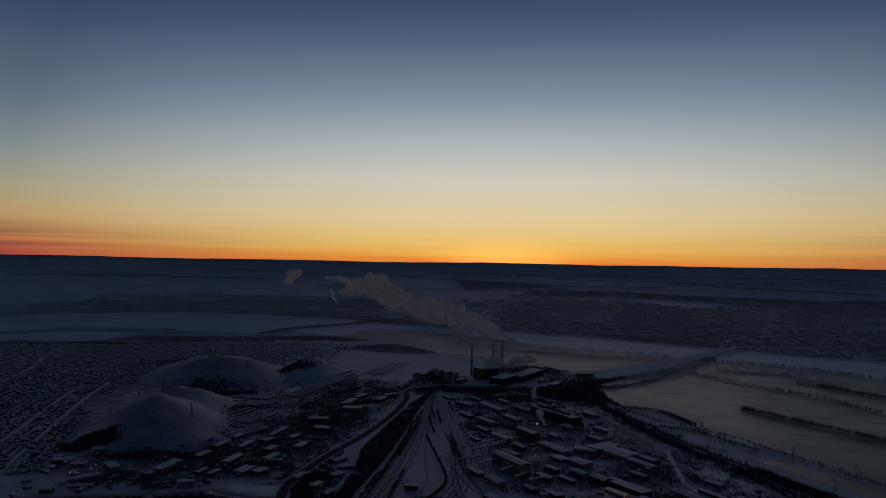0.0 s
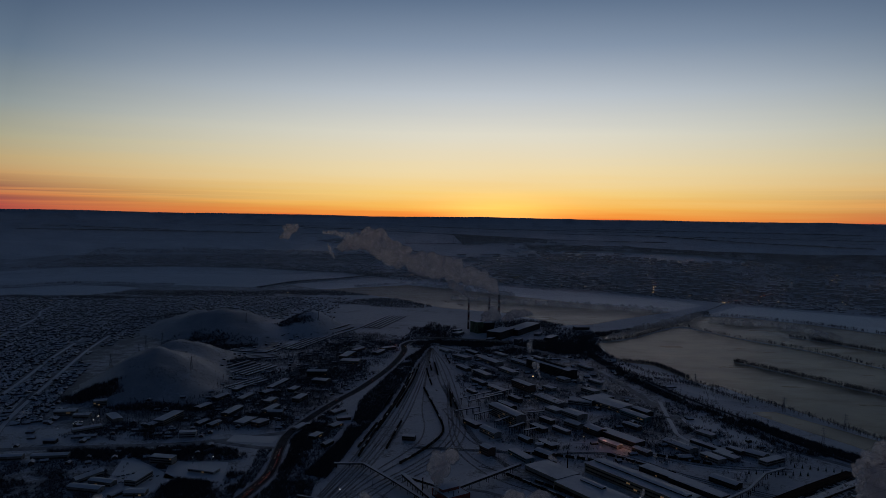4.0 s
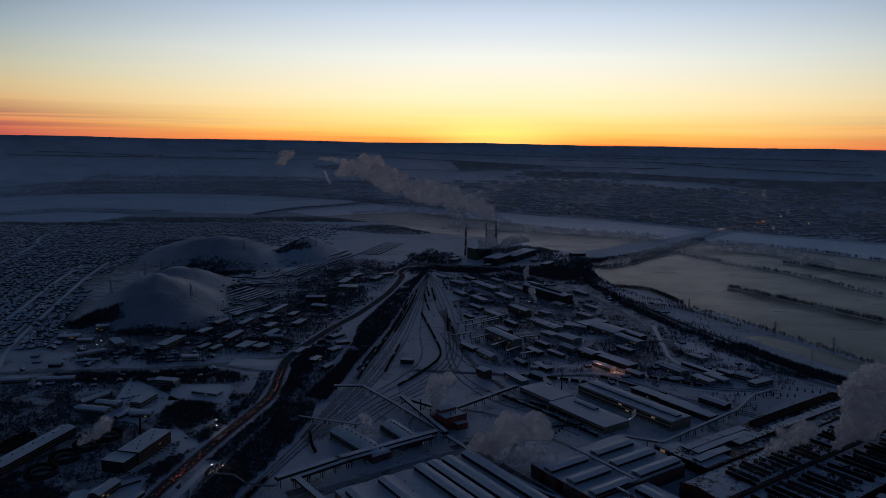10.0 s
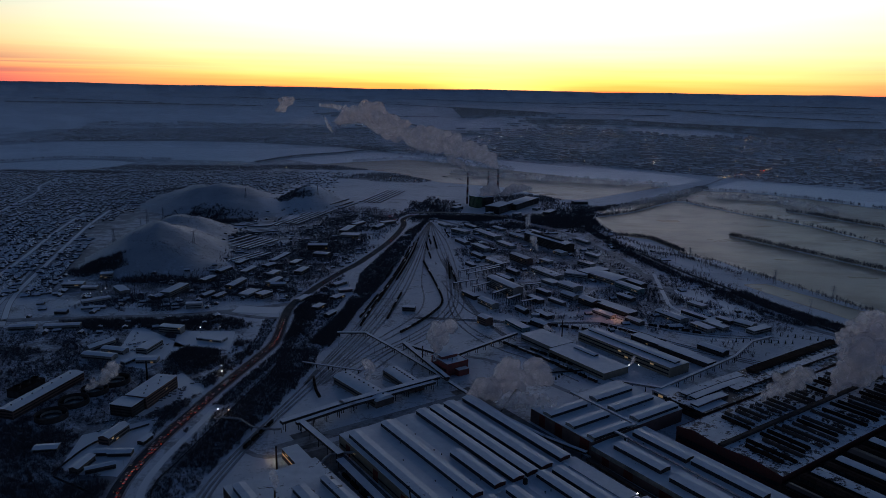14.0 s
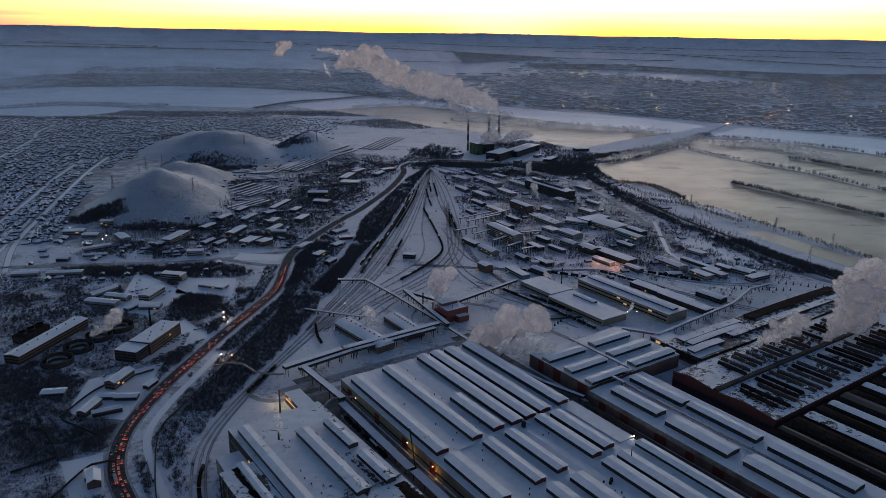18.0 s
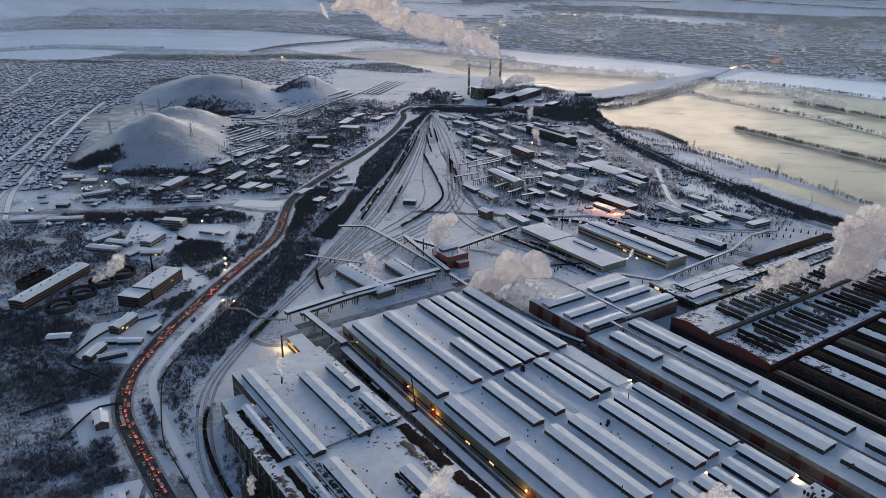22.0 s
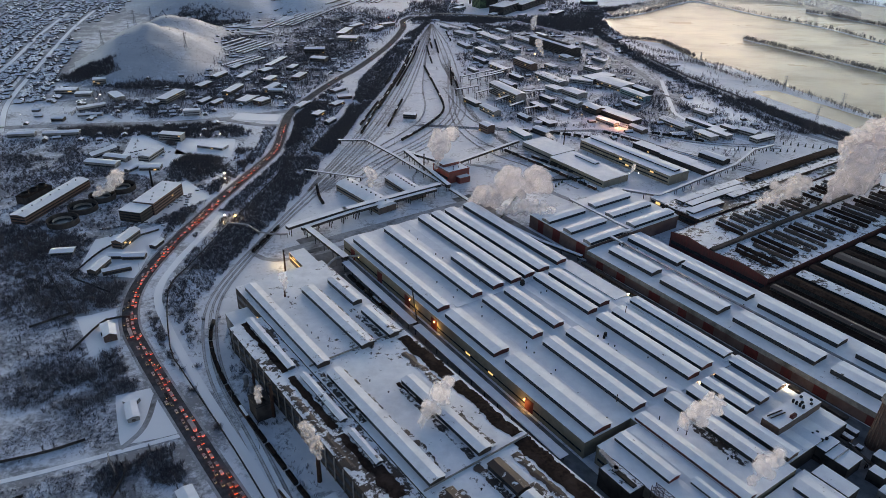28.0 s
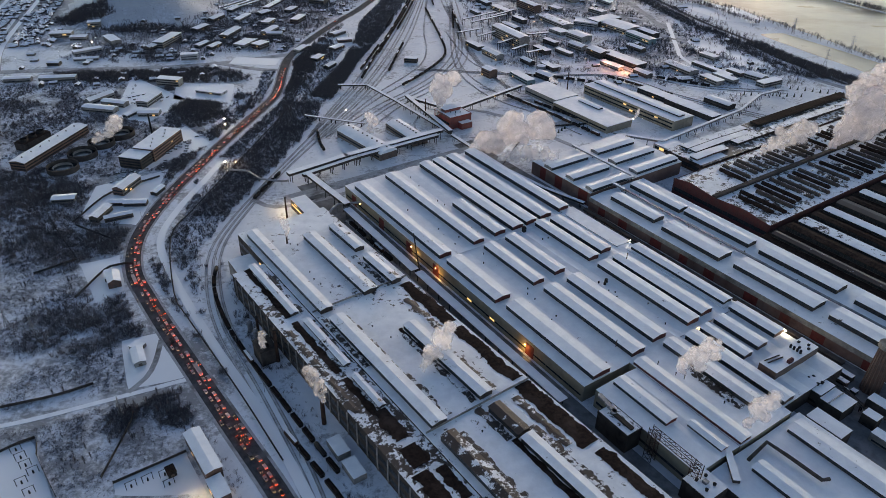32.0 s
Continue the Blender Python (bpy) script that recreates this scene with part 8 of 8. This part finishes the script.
thicket("station_wood", "bare wood round the power station", "shrub", 6000, many(disc(430, 2080, 110, 130), disc(380, 1930, 100, 90), disc(280, 2330, 120, 90), disc(330, 1850, 160, 70), disc(-10, 2120, 70, 160)), (5, 10), 51, 14, 0.7, clump=-0.3, cell=0.01, category="trees")
thicket("pond_shore_trees", "bare trees along the pond's shore", "tree", 1900, many(beside([(440, 1990), (430, 1813), (474, 1619), (523, 1560), (602, 1436), (630, 1360), (679, 1232), (726, 1100)], -6, 10), beside([(420, 1700), (480, 1420), (530, 1260), (570, 1100), (640, 950)], -8, 6), beside([(452, 1735), (524, 1695), (556, 1555)], -5, 5), beside([(412, 1690), (452, 1540), (534, 1503), (600, 1352)], -6, 6)), (5, 11), 52, 9, 1.1, free=False, category="trees")
thicket("dike_trees", "rows of bare trees on the dikes", "tree", 2600, many(*(beside(p, -4, 4) for p in ([(470, 2000), (584, 2090), (788, 2316), (846, 2223), (911, 2081), (1017, 1895), (1076, 1689), (1230, 1330)], [(960, 2595), (1110, 2573), (1278, 2423), (1398, 2242), (1750, 1690)],
        [(739, 1744), (811, 1611), (914, 1412), (1000, 1250)], [(1071, 2142), (1113, 2089), (1204, 1909), (1350, 1650)], [(-2300, 2990), (-1960, 3219), (-1791, 3433), (-1500, 3440), (-1280, 3431)]))), (8, 14), 53, 8, 1.2, free=False, category="trees")
thicket("causeway_trees", "bare trees along the causeways", "shrub", 4200, many(beside([(400, 2040), (476, 2129), (749, 2370), (1017, 2706)], -26, 10), beside([(-859, 3362), (-740, 3696), (-539, 3929), (-287, 4320)], -10, 10)), (6, 11), 54, 13, 0.7, free=False, category="trees")
thicket("town_trees", "bare trees among the far town's houses", "shrub", 15000, many(bank(-2600, -300, 2400, 10), bank(-300, 2700, 2600, 10), bank(-300, 2700, 500, 5), bank(-2400, -300, 400, 5)), (8, 14), 55, 8, 1.0, free=False, clump=-0.1, cell=0.003, category="trees")

# single trees near the substation, each a thing
rng = random.Random(9)


def make_tree(seed):
    r = random.Random(seed)
    t = thing("bare_tree", "bare spreading tree on snowy ground", "tree", None, "bare trees of the waste ground")
    part("trunk", Shape().cone(0, 0, 0, 3.2, 0.22, 0.12, 7).tube([(0, 0, 3.0), (0.2, 0.1, 4.6), (0.1, 0.3, 6.4)], 0.09, 5), TWIG, t)
    tri = []
    for _ in range(150):
        a, z0 = r.uniform(0, 6.283), r.uniform(1.2, 5.5)
        reach = r.uniform(1.0, 2.9) * (1 - 0.1 * z0)
        z1 = z0 + r.uniform(0.5, 2.2)
        w = r.uniform(0.03, 0.07)
        ca, sa = math.cos(a), math.sin(a)
        q = r.uniform(0, 0.5)
        tri.append(((ca * reach * q - sa * w, sa * reach * q + ca * w, z0), (ca * reach * q + sa * w, sa * reach * q - ca * w, z0), (ca * reach, sa * reach, z1)))
    part("crown", tri_mesh("crown", np.array(tri)), None, t)
    return t


TREES = [make_tree(1), make_tree(2), make_tree(3)]
spots = []
for cx, cy, r, n in ((-183, 352, 13, 12), (-207, 340, 11, 9), (-196, 320, 12, 8), (-214, 368, 9, 5), (-180, 395, 8, 5), (-245, 345, 20, 6), (-330, 478, 30, 8), (-160, 330, 10, 5), (-225, 300, 12, 5), (-165, 372, 6, 4)):
    for _ in range(n):
        a, q = rng.uniform(0, 6.28), r * math.sqrt(rng.random())
        x, y = cx + q * math.cos(a), cy + q * math.sin(a)
        if allowed(x, y) and is_free(x, y, 2):
            spots.append((x, y))
for k, (x, y) in enumerate(spots):
    m = pose(x, y, -0.1, 0, 0, rng.uniform(0, 360))
    if k < 3:
        TREES[k].matrix_world = m
    else:
        q = copy_thing(TREES[k % 3], m)
        q.scale = (rng.uniform(0.7, 1.15),) * 3
# clipped spruces in rows by the stores
def make_spruce():
    t = thing("spruce", "small dark spruce beside the store sheds", "tree", None, "spruces")
    part("trunk", Shape().cone(0, 0, 0, 1.2, 0.15, 0.12, 6), TWIG, t)
    c = Shape()
    for k in range(5):
        z = 0.8 + 1.1 * k
        c.cone(0, 0, z, z + 1.7, 1.5 - 0.26 * k, 0.1, 9)
    part("crown", c, PINE, t)
    return t


SPRUCE = make_spruce()
n_sp = 0
for u0, v0, du, dv, n in ((-628, 617, 7, 0.6, 8), (-560, 900, 6, 8, 9), (-540, 980, 8, 6, 8), (-590, 560, -3, 8, 6)):
    for k in range(n):
        x, y = works_xy(u0 + du * k, v0 + dv * k)
        m = pose(x, y, 0, 0, 0, 40 * k)
        if n_sp:
            copy_thing(SPRUCE, m)
        else:
            SPRUCE.matrix_world = m
        n_sp += 1

# ---- steam ----
def ball_mesh(name, balls, k):
    base = bmesh.new()
    bmesh.ops.create_icosphere(base, subdivisions=2, radius=1)
    bv = [tuple(v.co) for v in base.verts]
    bf = [tuple(v.index for v in f.verts) for f in base.faces]
    base.free()
    s = Shape()
    for x, y, z, r in balls:
        s.add([(x + p[0] * r * k, y + p[1] * r * k, z + p[2] * r * k) for p in bv], bf)
    return s


def billow(ob, size, grain=0.09, rough=1.0):
    """Melt the balls into one skin and roughen it at two scales."""
    m = ob.modifiers.new("melt", "REMESH")
    m.mode, m.voxel_size, m.use_smooth_shade = "VOXEL", size * grain, True
    for scale, amount in ((0.7, 0.3 * rough), (0.28, 0.12 * rough)):
        t = bpy.data.textures.new("billow_texture", "CLOUDS")
        t.noise_scale, t.noise_depth = size * scale, 1
        d = ob.modifiers.new("billow", "DISPLACE")
        d.texture, d.strength, d.mid_level, d.texture_coords = t, size * amount, 0.5, "LOCAL"
    sm = ob.modifiers.new("soften", "SMOOTH")
    sm.factor, sm.iterations = 0.5, 5


def plume(label, path, seed, lumps=7, spread=0.75, name="steam_plume", thin=False):
    """Along a path of (x, y, z, radius): a core ball at each step and smaller lumps round it."""
    rng = random.Random(seed)
    if max(p[3] for p in path) < 9:
        path = [(x, y, z, r * 1.4) for x, y, z, r in path]          # small puffs spread at once
    x0, y0, z0, _ = path[0]
    path = [(x - x0, y - y0, z - z0, r) for x, y, z, r in path]
    balls = []
    for (xa, ya, za, ra), (xb, yb, zb, rb) in zip(path, path[1:]):
        L = math.dist((xa, ya, za), (xb, yb, zb))
        n = max(1, int(L / (0.8 * (ra + rb) / 2)))
        for k in range(n):
            t = k / n
            x, y, z, r = xa + (xb - xa) * t, ya + (yb - ya) * t, za + (zb - za) * t, ra + (rb - ra) * t
            balls.append((x, y, z, r * rng.uniform(0.65, 0.85)))
            for _ in range(lumps):
                a, b = rng.uniform(0, 6.283), rng.uniform(-0.9, 1.3)
                balls.append((x + r * spread * math.cos(a) * math.cos(b), y + r * spread * math.sin(a) * math.cos(b), z + r * spread * math.sin(b), r * rng.uniform(0.22, 0.5)))
    x, y, z, r = path[-1]
    balls.append((x, y, z, r * 0.7))
    size = max(p[3] for p in path)
    root = thing(name, label, "steam", pose(x0, y0, z0))
    if name == "mist_bank":
        shells = ((0.8, "inner_veil", MIST, 0.09, 0.7), (1.04, "outer_veil", MIST, 0.1, 0.9))
    elif thin:
        shells = ((0.6, "inner_veil", VEIL_MID, 0.08, 0.8), (0.82, "middle_veil", VEIL_MID, 0.09, 1.0), (1.0, "outer_veil", VEIL_THIN, 0.1, 1.2))
    else:
        shells = ((0.66, "inner_veil", VEIL_DENSE if size > 8 else VEIL_MID, 0.075, 0.8), (0.84, "middle_veil", VEIL_MID, 0.085, 1.0), (1.02, "outer_veil", VEIL_THIN, 0.1, 1.2))
        if size > 12:
            billow(part("billow", ball_mesh("billow", balls, 0.8), STEAM, root), size, 0.06, 0.85)
            shells = ((0.9, "inner_veil", VEIL_DENSE, 0.07, 0.85), (1.0, "middle_veil", VEIL_MID, 0.08, 0.95), (1.1, "outer_veil", VEIL_THIN, 0.1, 1.1))
    for k, nm, mt, g, r in shells:
        billow(part(nm, ball_mesh(nm, balls, k), mt, root, "thin torn edge of the steam"), size, g, r)


plume("long billowing plume from the power station's chimneys", [(207, 2440, 92, 9), (175, 2440, 118, 26), (141, 2440, 134, 38), (90, 2440, 152, 42), (40, 2440, 164, 46), (-20, 2440, 176, 49), (-75, 2440, 186, 46), (-120, 2440, 206, 44), (-162, 2440, 222, 50),
       (-210, 2440, 244, 54), (-255, 2440, 262, 46), (-300, 2440, 252, 34), (-335, 2440, 240, 22)], 1, 10)
plume("thin smoke joining the plume from the front chimney", [(94, 2215, 104, 6), (70, 2200, 122, 12), (41, 2190, 142, 20)], 3, 5)
plume("detached puff of old steam", [(-590, 2700, 270, 20), (-575, 2700, 290, 26), (-545, 2700, 305, 14)], 4, 6)
plume("thin drifting shreds of steam", [(-440, 2700, 285, 8), (-400, 2700, 283, 12), (-344, 2700, 272, 14), (-300, 2700, 262, 9)], 5, 4, thin=True)
plume("faint falling shred of steam", [(-425, 2700, 240, 5), (-415, 2700, 215, 9), (-400, 2700, 190, 7)], 6, 3, thin=True)
plume("low steam round the power station", [(138, 2170, 32, 10), (150, 2180, 42, 20), (172, 2200, 48, 24), (190, 2210, 44, 14)], 7, 8)
plume("low steam beside the turbine hall", [(205, 2200, 34, 10), (236, 2230, 46, 18), (268, 2250, 46, 14), (300, 2270, 44, 7)], 8, 7)
plume("steam cloud over the red boiler house", [(5, 862, 22, 5), (2, 880, 28, 10), (4, 905, 32, 16), (20, 922, 35, 15)], 9, 9)
plume("steam leaking beside the boiler house", [(0, 850, 14, 3), (2, 858, 19, 5)], 10, 5)
plume("big steam cloud between gallery and cross hall", [(45, 745, 12, 9), (66, 755, 20, 17), (92, 768, 26, 22), (118, 780, 28, 20), (128, 768, 24, 12)], 11, 9)
plume("low steam over the rooflights", [(75, 715, 18, 8), (100, 720, 20, 11), (128, 712, 20, 9)], 12, 7, thin=True)
plume("steam over the coke works", [(450, 742, 24, 5), (462, 752, 32, 11), (484, 768, 40, 19), (512, 790, 46, 25), (545, 815, 52, 28), (590, 850, 54, 27)], 13, 11, 0.85)
plume("torn upper steam over the coke works", [(470, 770, 56, 6), (500, 815, 64, 12), (540, 850, 70, 14), (580, 880, 72, 10)], 38, 6, thin=True)
plume("brownish steam over the saw-tooth roofs", [(366, 728, 24, 7), (385, 740, 30, 13), (408, 750, 34, 15), (430, 762, 38, 12)], 14, 7, thin=True)
plume("small steam over the repair shed", [(-80, 800, 10, 3), (-80, 812, 16, 6), (-86, 824, 20, 6)], 15, 6)
plume("steam drifting over the old hall", [(-6, 362, 26, 3), (-2, 372, 29, 5.5), (4, 383, 33, 7.5), (10, 392, 36, 5)], 16, 7)
plume("steam over the east wing", [(168, 362, 28, 4), (177, 366, 32, 7), (190, 373, 34, 6), (196, 378, 36, 3)], 17, 7)
plume("steam over the low hall", [(196, 314, 26, 3), (203, 320, 30, 6), (216, 328, 33, 5)], 18, 7)
plume("steam beside the old side bay", [(-70, 328, 26, 1.6), (-74, 337, 29, 4), (-84, 350, 32, 4)], 19, 6)
plume("small steam from the cooling box", [(-122, 388, 20, 2), (-124, 395, 25, 3.5)], 20, 5, thin=True)
plume("steam from the roof stack", [(-128, 519, 31, 1.0), (-129, 526, 34, 2.6), (-133, 534, 37, 4.2)], 22, 5)
plume("steam over the cooling basins", [(-399, 768, 7, 4), (-388, 775, 12, 6), (-386, 795, 16, 8), (-392, 808, 18, 5)], 23, 6)
plume("steam rising from a works chimney", [(215, 1470, 20, 3), (208, 1500, 40, 7)], 24, 5)
plume("wisp of steam by the store sheds", [(168, 968, 14, 2), (160, 975, 18, 4)], 25, 4, thin=True)
plume("wisp of steam by the assembly shed", [(250, 848, 12, 1.5), (254, 852, 20, 2.5)], 26, 4, thin=True)
plume("steam rising near the ponds", [(330, 1400, 12, 3), (342, 1420, 22, 5)], 27, 4, thin=True)
plume("mist lying over the open water", [(60, 3000, 6, 14), (300, 2880, 8, 18), (560, 2760, 8, 20), (860, 2660, 10, 16)], 31, 3, name="mist_bank", thin=True)
plume("mist lying along the ice edge", [(-400, 3420, 6, 12), (-150, 3540, 8, 18), (100, 3380, 8, 18), (330, 3150, 8, 14)], 32, 3, name="mist_bank", thin=True)
plume("mist drifting over the upper pond", [(936, 2407, 5, 14), (1124, 2347, 7, 20), (1200, 2100, 6, 14)], 35, 3, name="mist_bank", thin=True)
plume("mist along the channel", [(502, 2061, 5, 10), (672, 2240, 7, 18), (880, 2470, 7, 16)], 36, 3, name="mist_bank", thin=True)
plume("steam over the coal store", [(224, 1720, 24, 4), (228, 1740, 36, 7), (232, 1760, 44, 5)], 37, 5)
plume("mist by the channel mouth", [(800, 2420, 6, 10), (900, 2500, 8, 16), (960, 2560, 8, 10)], 33, 3, name="mist_bank", thin=True)

for nm, near, far in (("pond_mist", [(455, 1985), (457, 1813), (498, 1624), (547, 1570), (626, 1446), (653, 1370), (701, 1242), (748, 1113), (800, 920)], [(485, 2012), (580, 2080), (780, 2300), (836, 2223), (901, 2081), (1007, 1895), (1066, 1689), (1230, 1320)]),
                      ("upper_pond_mist", [(800, 2330), (856, 2240), (921, 2095), (1027, 1908), (1086, 1702), (1300, 1265)], [(965, 2580), (1105, 2555), (1268, 2410), (1388, 2228), (1730, 1710)]),
                      ("river_mist", [(-485, 3300), (-177, 3020), (9, 2735), (254, 2608), (420, 2350), (507, 2343), (660, 2511), (880, 2690)], [(-343, 3480), (-155, 3590), (69, 3440), (317, 3182), (535, 2979), (640, 2900), (733, 2817), (890, 2705)])):
    solid(nm, loft(near, far, 3.5, 50, 12, False), MIST_SHEET, "torn low mist over warm open water", "mist", kind="stuff", smooth=True)

# ---- see-through sheets added as haze over the far plain and the town ----
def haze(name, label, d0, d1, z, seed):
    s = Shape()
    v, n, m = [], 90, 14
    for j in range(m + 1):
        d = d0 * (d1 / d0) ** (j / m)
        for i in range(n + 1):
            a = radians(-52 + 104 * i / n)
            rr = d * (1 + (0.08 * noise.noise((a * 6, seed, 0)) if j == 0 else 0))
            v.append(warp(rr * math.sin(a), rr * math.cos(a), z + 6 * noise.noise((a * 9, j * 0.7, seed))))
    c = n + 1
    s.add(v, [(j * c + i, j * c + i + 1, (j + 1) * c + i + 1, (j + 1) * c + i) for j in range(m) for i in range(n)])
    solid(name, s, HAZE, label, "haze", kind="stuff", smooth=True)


haze("haze_layer", "see-through sheet added as haze over the far town", 3900, 40000, 34, 1)


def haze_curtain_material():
    """Sheet added to brighten the distance like haze: thin, densest near the ground."""
    m, n, l, b = shader("brightening_haze_sheet")
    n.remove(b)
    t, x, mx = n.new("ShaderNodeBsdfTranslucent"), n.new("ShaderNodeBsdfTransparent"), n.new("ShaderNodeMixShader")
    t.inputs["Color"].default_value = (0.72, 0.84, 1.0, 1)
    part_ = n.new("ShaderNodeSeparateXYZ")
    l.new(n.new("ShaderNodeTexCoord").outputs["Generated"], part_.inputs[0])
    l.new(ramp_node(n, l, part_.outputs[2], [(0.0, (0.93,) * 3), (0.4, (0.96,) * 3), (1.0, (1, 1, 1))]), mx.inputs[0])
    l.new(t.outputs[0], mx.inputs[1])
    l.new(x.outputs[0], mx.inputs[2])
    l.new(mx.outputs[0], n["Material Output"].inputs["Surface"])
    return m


HAZE_SHEET = haze_curtain_material()
# upright sheets added in place of air haze, lifting the far land's brightness
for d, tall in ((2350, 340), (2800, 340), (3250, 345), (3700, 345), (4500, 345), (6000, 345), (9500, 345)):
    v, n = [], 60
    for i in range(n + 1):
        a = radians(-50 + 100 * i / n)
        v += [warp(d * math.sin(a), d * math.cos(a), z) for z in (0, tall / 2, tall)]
    solid("frost_haze", Shape().add(v, [(3 * i + k, 3 * i + 3 + k, 3 * i + 4 + k, 3 * i + 1 + k) for i in range(n) for k in (0, 1)]), HAZE_SHEET, "added see-through sheet that brightens the distance like haze", "haze", kind="stuff", smooth=True)
